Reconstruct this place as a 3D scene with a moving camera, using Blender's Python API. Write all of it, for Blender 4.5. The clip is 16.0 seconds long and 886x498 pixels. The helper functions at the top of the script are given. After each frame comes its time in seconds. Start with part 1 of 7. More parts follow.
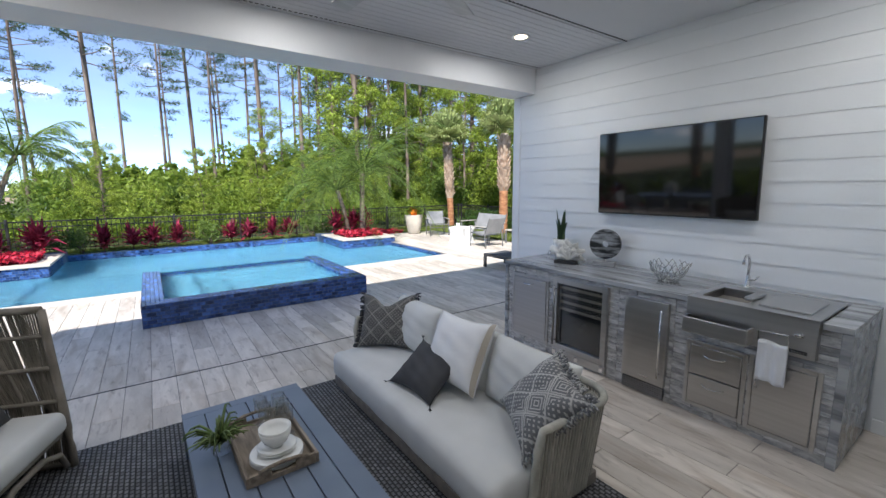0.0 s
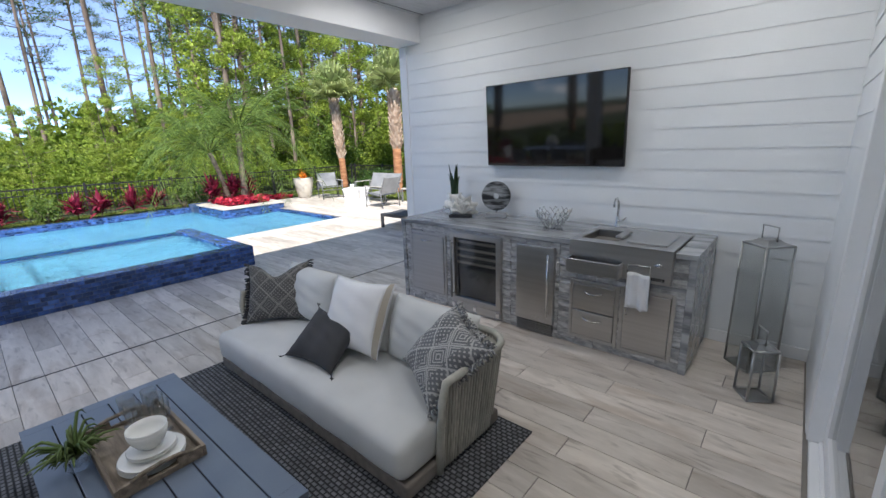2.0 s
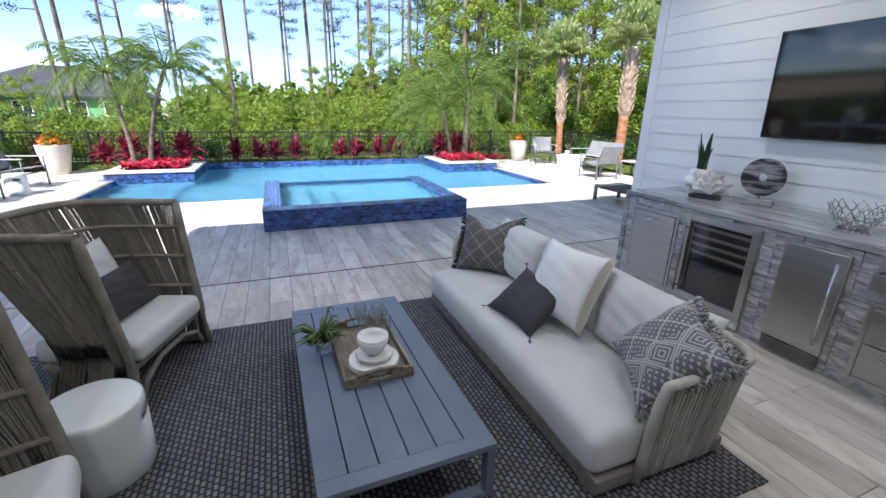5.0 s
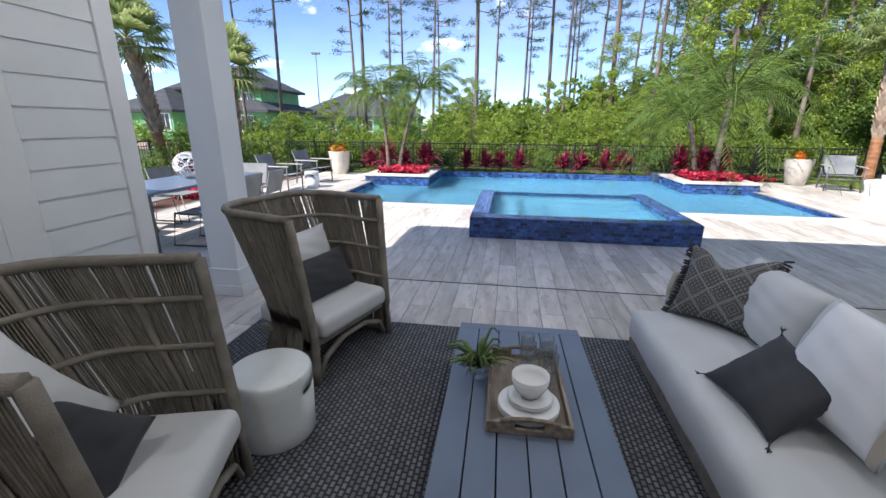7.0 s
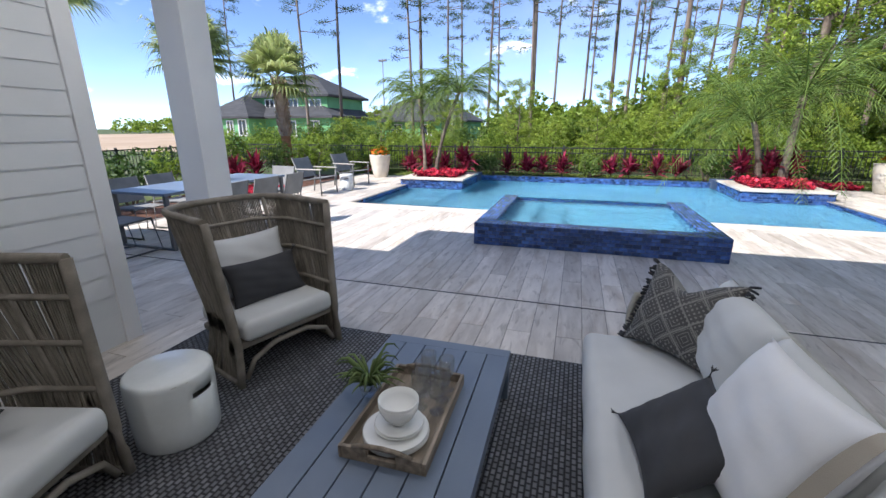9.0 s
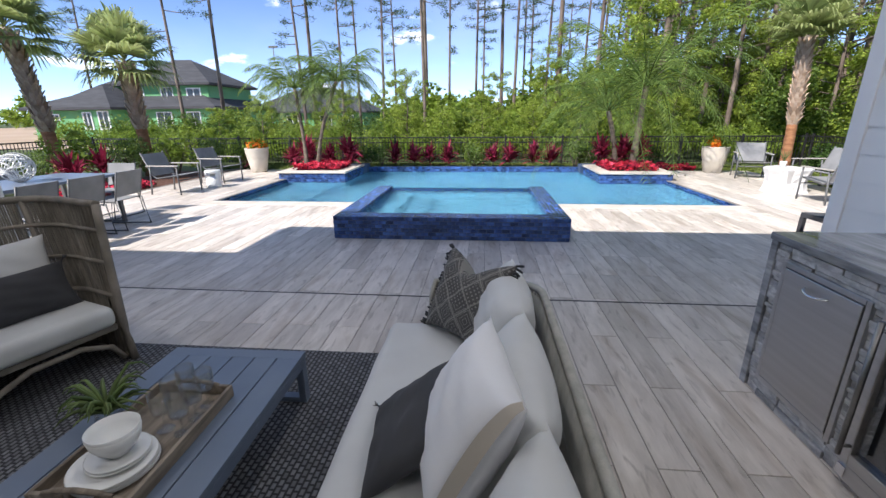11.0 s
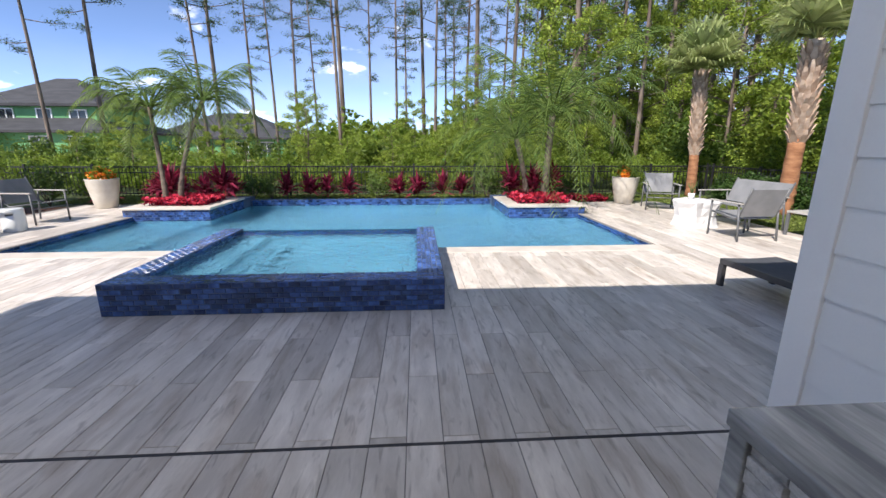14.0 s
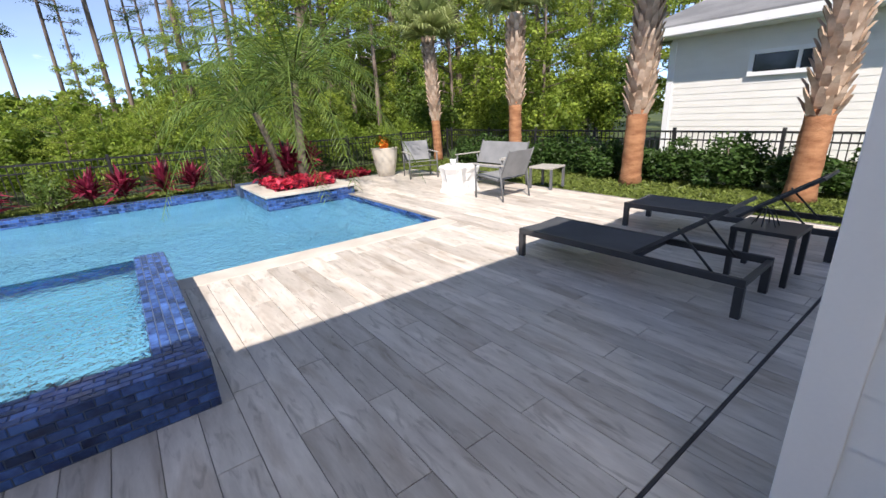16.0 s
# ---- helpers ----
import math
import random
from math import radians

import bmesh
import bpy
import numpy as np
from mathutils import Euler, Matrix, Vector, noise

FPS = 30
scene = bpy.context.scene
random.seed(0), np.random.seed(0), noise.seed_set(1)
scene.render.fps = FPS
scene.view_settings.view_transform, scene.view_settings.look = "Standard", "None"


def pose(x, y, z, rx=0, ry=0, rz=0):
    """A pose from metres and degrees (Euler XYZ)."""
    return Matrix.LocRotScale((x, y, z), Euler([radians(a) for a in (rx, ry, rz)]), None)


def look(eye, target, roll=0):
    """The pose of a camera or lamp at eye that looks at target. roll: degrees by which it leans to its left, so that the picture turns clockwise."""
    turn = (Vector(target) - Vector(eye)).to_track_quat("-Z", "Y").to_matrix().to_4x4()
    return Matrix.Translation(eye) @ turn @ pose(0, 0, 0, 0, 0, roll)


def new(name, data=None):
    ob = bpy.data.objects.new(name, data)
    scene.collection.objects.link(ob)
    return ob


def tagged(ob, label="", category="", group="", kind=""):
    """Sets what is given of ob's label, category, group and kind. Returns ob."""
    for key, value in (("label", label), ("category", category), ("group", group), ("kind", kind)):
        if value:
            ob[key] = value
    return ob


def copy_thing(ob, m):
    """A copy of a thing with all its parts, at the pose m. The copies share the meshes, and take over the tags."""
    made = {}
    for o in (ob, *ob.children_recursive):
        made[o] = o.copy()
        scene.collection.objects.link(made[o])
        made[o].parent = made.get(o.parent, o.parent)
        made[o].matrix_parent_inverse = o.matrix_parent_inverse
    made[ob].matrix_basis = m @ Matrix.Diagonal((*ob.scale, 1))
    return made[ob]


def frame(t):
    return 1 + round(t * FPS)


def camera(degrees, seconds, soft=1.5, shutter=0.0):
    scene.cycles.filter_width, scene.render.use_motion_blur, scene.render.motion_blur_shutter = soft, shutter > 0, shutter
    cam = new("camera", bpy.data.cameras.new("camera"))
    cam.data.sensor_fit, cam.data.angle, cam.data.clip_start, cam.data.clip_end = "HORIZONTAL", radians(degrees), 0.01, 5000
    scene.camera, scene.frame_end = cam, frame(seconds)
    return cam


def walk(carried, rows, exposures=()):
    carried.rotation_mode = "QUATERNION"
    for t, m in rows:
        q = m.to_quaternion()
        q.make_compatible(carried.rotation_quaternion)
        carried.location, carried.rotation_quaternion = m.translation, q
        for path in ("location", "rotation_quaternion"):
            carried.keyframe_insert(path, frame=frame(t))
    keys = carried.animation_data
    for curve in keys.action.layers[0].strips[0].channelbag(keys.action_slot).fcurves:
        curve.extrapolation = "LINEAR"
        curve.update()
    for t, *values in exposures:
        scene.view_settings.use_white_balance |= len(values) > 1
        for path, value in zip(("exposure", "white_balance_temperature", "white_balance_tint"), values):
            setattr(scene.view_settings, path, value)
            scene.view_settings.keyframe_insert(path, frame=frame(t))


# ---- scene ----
cam = camera(93.8, 16.0)
PATH = [
    (0, (0.685, 0.618, 1.755), (1.823, 2.235, 1.456), -0.4),
    (0.5, (0.723, 0.63, 1.755), (2.031, 2.113, 1.454), -1.0),
    (1, (0.769, 0.638, 1.739), (2.201, 1.992, 1.399), -1.4),
    (1.5, (0.787, 0.644, 1.735), (2.269, 1.919, 1.319), -1.8),
    (2, (0.785, 0.668, 1.715), (2.248, 1.939, 1.221), -1.9),
    (2.5, (0.772, 0.718, 1.691), (2.155, 2.051, 1.135), -1.9),
    (3, (0.763, 0.758, 1.678), (2.019, 2.194, 1.076), -1.6),
    (5.5, (0.744, 0.963, 1.59), (1.243, 2.799, 0.973), 1.2),
    (6, (0.743, 1.112, 1.545), (0.991, 3.003, 0.945), 0.9),
    (6.5, (0.831, 1.175, 1.538), (0.793, 3.087, 0.951), 0.4),
    (7, (0.984, 1.196, 1.54), (0.691, 3.088, 0.963), 0.4),
    (7.5, (1.109, 1.29, 1.525), (0.629, 3.144, 0.95), 0.4),
    (8, (1.311, 1.392, 1.535), (0.718, 3.216, 0.969), -0.1),
    (10.5, (2.261, 1.651, 1.531), (1.893, 3.534, 0.965), -0.5),
    (11, (2.403, 1.739, 1.512), (2.226, 3.638, 0.909), -0.5),
    (11.5, (2.549, 1.853, 1.504), (2.6, 3.754, 0.884), -0.6),
    (12, (2.741, 1.946, 1.492), (2.882, 3.847, 0.888), -0.4),
    (12.5, (2.962, 2.084, 1.504), (3.009, 4.0, 0.93), -0.5),
    (13, (3.075, 2.381, 1.483), (3.018, 4.31, 0.959), -0.3),
    (13.5, (3.234, 2.83, 1.47), (3.206, 4.769, 0.982), -0.2),
    (14, (3.288, 3.283, 1.472), (3.41, 5.221, 0.992), 0.1),
    (14.5, (3.332, 3.728, 1.474), (3.696, 5.637, 1.001), -0.2),
    (15, (3.387, 4.073, 1.5), (4.044, 5.897, 1.01), -1.1),
    (15.5, (3.361, 4.39, 1.508), (4.317, 6.062, 0.97), -2.0),
    (16, (3.384, 4.537, 1.512), (4.522, 6.056, 0.881), -2.8),
]
walk(cam, [(t, look(eye, target, roll)) for t, eye, target, roll in PATH], exposures=((0.0, 2.6, 6350, 11), (3.0, 2.7, 6300, 11), (5.5, 2.88, 6120, 13), (6.5, 2.6, 6200, 13), (8.0, 2.55, 6250, 13), (11.0, 2.4, 6400, 14), (13.0, 2.25, 6450, 14), (15.0, 2.28, 6650, 15), (16.0, 2.3, 6700, 15)))

# world, sun, exposure
SUN_DIR = Vector((0.63, 0.75, -1.0)).normalized()
world = bpy.data.worlds.new("sky")
world.use_nodes = True
scene.world = world
wn, wl = world.node_tree.nodes, world.node_tree.links
wn.clear()
sky = wn.new("ShaderNodeTexSky")
sky.sky_type, sky.sun_disc = "NISHITA", False
sky.sun_elevation = math.asin(-SUN_DIR.z)
sky.sun_rotation = math.atan2(-SUN_DIR.x, -SUN_DIR.y)
sky.altitude = 4000.0
sky.air_density, sky.dust_density, sky.ozone_density = 0.7, 0.0, 2.4
w_out, w_bg = wn.new("ShaderNodeOutputWorld"), wn.new("ShaderNodeBackground")
w_bg.inputs["Strength"].default_value = 0.056
# broken cumulus and a thin veil, as a flat layer seen in perspective
w_tc, w_sep, w_den, w_vec = wn.new("ShaderNodeTexCoord"), wn.new("ShaderNodeSeparateXYZ"), wn.new("ShaderNodeMath"), wn.new("ShaderNodeVectorMath")
w_den.operation, w_den.inputs[1].default_value = "ADD", 0.32
w_max = wn.new("ShaderNodeMath")
w_max.operation, w_max.inputs[1].default_value = "MAXIMUM", 0.02
w_vec.operation = "DIVIDE"
w_com = wn.new("ShaderNodeCombineXYZ")
wl.new(w_tc.outputs["Generated"], w_sep.inputs["Vector"])
wl.new(w_sep.outputs["Z"], w_den.inputs[0])
wl.new(w_den.outputs[0], w_max.inputs[0])
for axis in "XYZ":
    wl.new(w_max.outputs[0], w_com.inputs[axis])
wl.new(w_tc.outputs["Generated"], w_vec.inputs[0])
wl.new(w_com.outputs["Vector"], w_vec.inputs[1])
cloud_colour = sky.outputs["Color"]
for scale, detail, lo, hi, most, shift, tone in ((0.55, 6.0, 0.36, 0.75, 0.42, (3.1, 1.7, 0.0), (3.3, 3.7, 4.3, 1)),
                                                 (2.4, 8.0, 0.585, 0.7, 0.95, (0.4, 5.2, 0.0), (11.0, 11.3, 11.8, 1))):
    w_map, w_noise, w_ramp, w_mix = wn.new("ShaderNodeMapping"), wn.new("ShaderNodeTexNoise"), wn.new("ShaderNodeMapRange"), wn.new("ShaderNodeMixRGB")
    w_map.inputs["Location"].default_value = shift
    w_map.inputs["Scale"].default_value = (1, 1, 0)
    w_noise.inputs["Scale"].default_value, w_noise.inputs["Detail"].default_value, w_noise.inputs["Roughness"].default_value = scale, detail, 0.55
    w_ramp.interpolation_type = "SMOOTHSTEP"
    w_ramp.inputs["From Min"].default_value, w_ramp.inputs["From Max"].default_value, w_ramp.inputs["To Max"].default_value = lo, hi, most
    w_mix.inputs["Color2"].default_value = tone
    wl.new(w_vec.outputs["Vector"], w_map.inputs["Vector"])
    wl.new(w_map.outputs["Vector"], w_noise.inputs["Vector"])
    wl.new(w_noise.outputs["Fac"], w_ramp.inputs["Value"])
    wl.new(w_ramp.outputs["Result"], w_mix.inputs["Fac"])
    wl.new(cloud_colour, w_mix.inputs["Color1"])
    cloud_colour = w_mix.outputs["Color"]
wl.new(cloud_colour, w_bg.inputs["Color"])
wl.new(w_bg.outputs["Background"], w_out.inputs["Surface"])

sun = new("sun", bpy.data.lights.new("sun", "SUN"))
sun.data.energy, sun.data.angle, sun.data.color = 1.46, radians(0.6), (1.0, 0.95, 0.87)
sun.matrix_world = look((0, 0, 30), Vector((0, 0, 30)) + SUN_DIR)

# ---- materials ----
def mat(name, c1, c2, rough=0.6, metal=0.0, scale=3.0, fine=60.0, bump=0.15, stretch=(1, 1, 1), vary=0.0, island=0.0,
        spec=0.5, mixat=(0.35, 0.7), dirt=0.0, bump_dist=0.004, sheen=0.0, rvar=0.1):
    """Two-scale procedural surface: c1 to c2 over broad patches, fine grain in colour and relief, and a shift per piece."""
    m = bpy.data.materials.new(name)
    m.use_nodes = True
    n, l = m.node_tree.nodes, m.node_tree.links
    b = n["Principled BSDF"]
    tc, info, add, mp = n.new("ShaderNodeTexCoord"), n.new("ShaderNodeObjectInfo"), n.new("ShaderNodeVectorMath"), n.new("ShaderNodeMapping")
    mul = n.new("ShaderNodeVectorMath")
    mul.operation = "SCALE"
    mul.inputs[0].default_value = (31.0, 17.0, 23.0)
    l.new(info.outputs["Random"], mul.inputs["Scale"])
    l.new(tc.outputs["Object"], add.inputs[0])
    l.new(mul.outputs["Vector"], add.inputs[1])
    source = add.outputs["Vector"]
    if island:
        geo, mul2, add2 = n.new("ShaderNodeNewGeometry"), n.new("ShaderNodeVectorMath"), n.new("ShaderNodeVectorMath")
        mul2.operation = "SCALE"
        mul2.inputs[0].default_value = (41.0, 13.0, 29.0)
        l.new(geo.outputs["Random Per Island"], mul2.inputs["Scale"])
        l.new(source, add2.inputs[0])
        l.new(mul2.outputs["Vector"], add2.inputs[1])
        source = add2.outputs["Vector"]
    l.new(source, mp.inputs["Vector"])
    mp.inputs["Scale"].default_value = stretch
    big, small = n.new("ShaderNodeTexNoise"), n.new("ShaderNodeTexNoise")
    big.inputs["Scale"].default_value, big.inputs["Detail"].default_value = scale, 6.0
    small.inputs["Scale"].default_value, small.inputs["Detail"].default_value = fine, 3.0
    l.new(mp.outputs["Vector"], big.inputs["Vector"])
    l.new(mp.outputs["Vector"], small.inputs["Vector"])
    ramp = n.new("ShaderNodeValToRGB")
    ramp.color_ramp.elements[0].position, ramp.color_ramp.elements[1].position = mixat
    ramp.color_ramp.elements[0].color, ramp.color_ramp.elements[1].color = (*c1, 1), (*c2, 1)
    blend = n.new("ShaderNodeMath")
    blend.operation = "MULTIPLY_ADD"
    blend.inputs[1].default_value = 0.22
    l.new(small.outputs["Fac"], blend.inputs[0])
    shift = n.new("ShaderNodeMath")
    shift.operation = "SUBTRACT"
    shift.inputs[1].default_value = 0.11
    l.new(big.outputs["Fac"], shift.inputs[0])
    l.new(shift.outputs[0], blend.inputs[2])
    l.new(blend.outputs[0], ramp.inputs["Fac"])
    colour = ramp.outputs["Color"]
    if vary or island:
        hsv, val = n.new("ShaderNodeHueSaturation"), n.new("ShaderNodeMapRange")
        amount = island if island else vary
        val.inputs["To Min"].default_value, val.inputs["To Max"].default_value = 1 - amount, 1 + amount
        l.new((geo.outputs["Random Per Island"] if island else info.outputs["Random"]), val.inputs["Value"])
        l.new(val.outputs["Result"], hsv.inputs["Value"])
        l.new(colour, hsv.inputs["Color"])
        colour = hsv.outputs["Color"]
    l.new(colour, b.inputs["Base Color"])
    b.inputs["Metallic"].default_value = metal
    b.inputs["Specular IOR Level"].default_value = spec
    if sheen:
        b.inputs["Sheen Weight"].default_value = sheen
    rr = n.new("ShaderNodeMapRange")
    rr.inputs["To Min"].default_value, rr.inputs["To Max"].default_value = max(0.02, rough - rvar), min(1.0, rough + rvar)
    l.new(big.outputs["Fac"], rr.inputs["Value"])
    l.new(rr.outputs["Result"], b.inputs["Roughness"])
    if bump:
        bp = n.new("ShaderNodeBump")
        bp.inputs["Strength"].default_value, bp.inputs["Distance"].default_value = bump, bump_dist
        l.new(small.outputs["Fac"], bp.inputs["Height"])
        l.new(bp.outputs["Normal"], b.inputs["Normal"])
    return m


def leaf_mat(name, c1, c2, through_light=0.35, rough=0.5, island=0.35):
    m = mat(name, c1, c2, rough=rough, scale=1.2, fine=9.0, bump=0.0, island=island, spec=0.3)
    n, l = m.node_tree.nodes, m.node_tree.links
    b, out = n["Principled BSDF"], n["Material Output"]
    tr, mx = n.new("ShaderNodeBsdfTranslucent"), n.new("ShaderNodeMixShader")
    mx.inputs["Fac"].default_value = through_light
    l.new(b.inputs["Base Color"].links[0].from_socket, tr.inputs["Color"])
    l.new(b.outputs["BSDF"], mx.inputs[1])
    l.new(tr.outputs["BSDF"], mx.inputs[2])
    l.new(mx.outputs["Shader"], out.inputs["Surface"])
    return m


def glass_mat(name, tint=(0.95, 0.97, 0.97), gloss_rough=0.0, base=0.0, ior=1.45):
    """Thin clear pane: see-through, with a Fresnel reflection."""
    m = bpy.data.materials.new(name)
    m.use_nodes = True
    n, l = m.node_tree.nodes, m.node_tree.links
    n.clear()
    out, tr, gl, mx, fr = (n.new("ShaderNodeOutputMaterial"), n.new("ShaderNodeBsdfTransparent"), n.new("ShaderNodeBsdfGlossy"),
                           n.new("ShaderNodeMixShader"), n.new("ShaderNodeFresnel"))
    tr.inputs["Color"].default_value = (*tint, 1)
    gl.inputs["Roughness"].default_value = gloss_rough
    fr.inputs["IOR"].default_value = ior
    l.new(fr.outputs["Fac"], mx.inputs["Fac"])
    l.new(tr.outputs["BSDF"], mx.inputs[1])
    l.new(gl.outputs["BSDF"], mx.inputs[2])
    l.new(mx.outputs["Shader"], out.inputs["Surface"])
    return m


def pane_mat(name, tint=(0.95, 0.97, 0.97), gloss=0.6):
    """Thin clear glass with a reflection that grows towards the edge of view, alike on both faces."""
    m = bpy.data.materials.new(name)
    m.use_nodes = True
    n, l = m.node_tree.nodes, m.node_tree.links
    n.clear()
    out, tr, gl, mx, lw, pw, ma = (n.new("ShaderNodeOutputMaterial"), n.new("ShaderNodeBsdfTransparent"), n.new("ShaderNodeBsdfGlossy"),
                                   n.new("ShaderNodeMixShader"), n.new("ShaderNodeLayerWeight"), n.new("ShaderNodeMath"), n.new("ShaderNodeMath"))
    tr.inputs["Color"].default_value = (*tint, 1)
    gl.inputs["Roughness"].default_value = 0.01
    lw.inputs["Blend"].default_value = 0.5
    pw.operation, ma.operation = "POWER", "MULTIPLY_ADD"
    pw.inputs[1].default_value, ma.inputs[1].default_value, ma.inputs[2].default_value = 2.2, gloss, 0.07
    l.new(lw.outputs["Facing"], pw.inputs[0])
    l.new(pw.outputs[0], ma.inputs[0])
    l.new(ma.outputs[0], mx.inputs["Fac"])
    l.new(tr.outputs["BSDF"], mx.inputs[1])
    l.new(gl.outputs["BSDF"], mx.inputs[2])
    l.new(mx.outputs["Shader"], out.inputs["Surface"])
    return m


def refracting(m, ior=1.33):
    """Turns a thin see-through sheet into a water surface that bends what is seen through it."""
    n, l = m.node_tree.nodes, m.node_tree.links
    rf = n.new("ShaderNodeBsdfRefraction")
    rf.inputs["IOR"].default_value, rf.inputs["Roughness"].default_value = ior, 0.0
    for node in n:
        if node.type == "BSDF_TRANSPARENT":
            rf.inputs["Color"].default_value = node.inputs["Color"].default_value
        if node.type == "MIX_SHADER":
            l.new(rf.outputs["BSDF"], node.inputs[1])
    return m


def ripple(m, scale, strength, distance):
    """Adds a rippled relief to a thin see-through surface (water)."""
    n, l = m.node_tree.nodes, m.node_tree.links
    tc, a, b2, addn, bp = n.new("ShaderNodeTexCoord"), n.new("ShaderNodeTexNoise"), n.new("ShaderNodeTexNoise"), n.new("ShaderNodeMath"), n.new("ShaderNodeBump")
    a.inputs["Scale"].default_value, a.inputs["Detail"].default_value = scale, 3.0
    b2.inputs["Scale"].default_value, b2.inputs["Detail"].default_value = scale * 3.3, 2.0
    l.new(tc.outputs["Object"], a.inputs["Vector"])
    l.new(tc.outputs["Object"], b2.inputs["Vector"])
    l.new(a.outputs["Fac"], addn.inputs[0])
    l.new(b2.outputs["Fac"], addn.inputs[1])
    l.new(addn.outputs[0], bp.inputs["Height"])
    bp.inputs["Strength"].default_value, bp.inputs["Distance"].default_value = strength, distance
    for node in n:
        if node.type in ("BSDF_GLOSSY", "FRESNEL", "BSDF_REFRACTION"):
            l.new(bp.outputs["Normal"], node.inputs["Normal"])
    return m


def plank_mat():
    """Wood-look porcelain: long grain, cloudy patches, tone per plank."""
    m = mat("wood_look_porcelain", (0.52, 0.47, 0.415), (0.68, 0.625, 0.56), rough=0.42, scale=2.6, fine=26.0, bump=0.12, stretch=(4.5, 0.9, 1.0),
            vary=0.18, mixat=(0.3, 0.68), bump_dist=0.002, spec=0.45)
    return weathered(m)


def weathered(m):
    """Adds drawn-out warm-brown stains and dark knots to the boards."""
    n, l = m.node_tree.nodes, m.node_tree.links
    b = n["Principled BSDF"]
    source = [q for q in n if q.type == "MAPPING"][0].outputs["Vector"]
    colour = b.inputs["Base Color"].links[0].from_socket
    for scale, lo, hi, tint in ((1.5, 0.52, 0.7, (0.68, 0.62, 0.56, 1)), (5.0, 0.56, 0.7, (0.6, 0.58, 0.56, 1)), (2.3, 0.54, 0.68, (1.16, 1.17, 1.19, 1))):
        t, r, x, o = n.new("ShaderNodeTexNoise"), n.new("ShaderNodeMapRange"), n.new("ShaderNodeMixRGB"), n.new("ShaderNodeVectorMath")
        o.inputs[1].default_value = (scale * 7.3, 4.1, scale)
        l.new(source, o.inputs[0])
        l.new(o.outputs["Vector"], t.inputs["Vector"])
        t.inputs["Scale"].default_value, t.inputs["Detail"].default_value, t.inputs["Distortion"].default_value = scale, 5.0, 0.7
        r.inputs["From Min"].default_value, r.inputs["From Max"].default_value = lo, hi
        r.inputs["To Max"].default_value = 0.75
        l.new(t.outputs["Fac"], r.inputs["Value"])
        x.blend_type = "MULTIPLY"
        x.inputs["Color2"].default_value = tint
        l.new(r.outputs["Result"], x.inputs["Fac"])
        l.new(colour, x.inputs["Color1"])
        colour = x.outputs["Color"]
    l.new(colour, b.inputs["Base Color"])
    return m


PLANK = plank_mat()
PLANK_REST = weathered(mat("wood_look_porcelain_field", (0.52, 0.47, 0.415), (0.68, 0.625, 0.56), rough=0.42, scale=2.6, fine=26.0, bump=0.12,
                 stretch=(4.5, 0.9, 1.0), island=0.18, mixat=(0.3, 0.68), bump_dist=0.002, spec=0.45))
GROUT = mat("floor_grout", (0.2, 0.185, 0.17), (0.27, 0.25, 0.23), rough=0.9, scale=4, fine=90)
WHITE = mat("white_painted_siding", (0.71, 0.735, 0.76), (0.77, 0.79, 0.81), rough=0.55, scale=1.3, fine=120, bump=0.08, stretch=(1, 0.25, 1))
TRIM = mat("white_trim_paint", (0.76, 0.77, 0.79), (0.82, 0.83, 0.84), rough=0.45, scale=1.5, fine=80, bump=0.05)
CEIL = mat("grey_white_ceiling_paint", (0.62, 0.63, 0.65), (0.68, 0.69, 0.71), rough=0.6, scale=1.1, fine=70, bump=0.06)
STUCCO = mat("smooth_white_render", (0.74, 0.745, 0.75), (0.8, 0.8, 0.8), rough=0.7, scale=1.5, fine=220, bump=0.2)
DARKGAP = mat("dark_gap_fill", (0.03, 0.03, 0.03), (0.06, 0.06, 0.06), rough=0.8)
DRAIN = mat("dark_slot_drain", (0.025, 0.025, 0.028), (0.07, 0.07, 0.075), rough=0.6, scale=8, fine=200)
TILE_BLUE = mat("blue_glass_mosaic", (0.015, 0.036, 0.13), (0.055, 0.13, 0.36), rough=0.16, scale=9, fine=50, bump=0.05, vary=0.55, spec=0.7)
TILE_FIELD = mat("blue_glass_mosaic_field", (0.015, 0.036, 0.13), (0.055, 0.13, 0.36), rough=0.16, scale=9, fine=50, bump=0.05, island=0.6, spec=0.7)
TILE_GROUT = mat("blue_grey_mosaic_grout", (0.05, 0.08, 0.15), (0.08, 0.12, 0.2), rough=0.85)
PLASTER = mat("pale_blue_pool_plaster", (0.26, 0.46, 0.58), (0.34, 0.56, 0.68), rough=0.8, scale=1.4, fine=60)
SPA_PLASTER = mat("light_aqua_spa_plaster", (0.22, 0.4, 0.5), (0.29, 0.48, 0.58), rough=0.8, scale=1.4, fine=60)
COPING = mat("pale_travertine_coping", (0.52, 0.475, 0.41), (0.65, 0.6, 0.53), rough=0.6, scale=3, fine=60, bump=0.15)
WATER = ripple(refracting(glass_mat("pool_water", (0.32, 0.5, 0.58), 0.015, ior=1.33)), 4.0, 1.0, 0.1)
SPA_WATER = ripple(refracting(glass_mat("spa_water", (0.4, 0.64, 0.75), 0.01, ior=1.33)), 5.0, 1.0, 0.13)
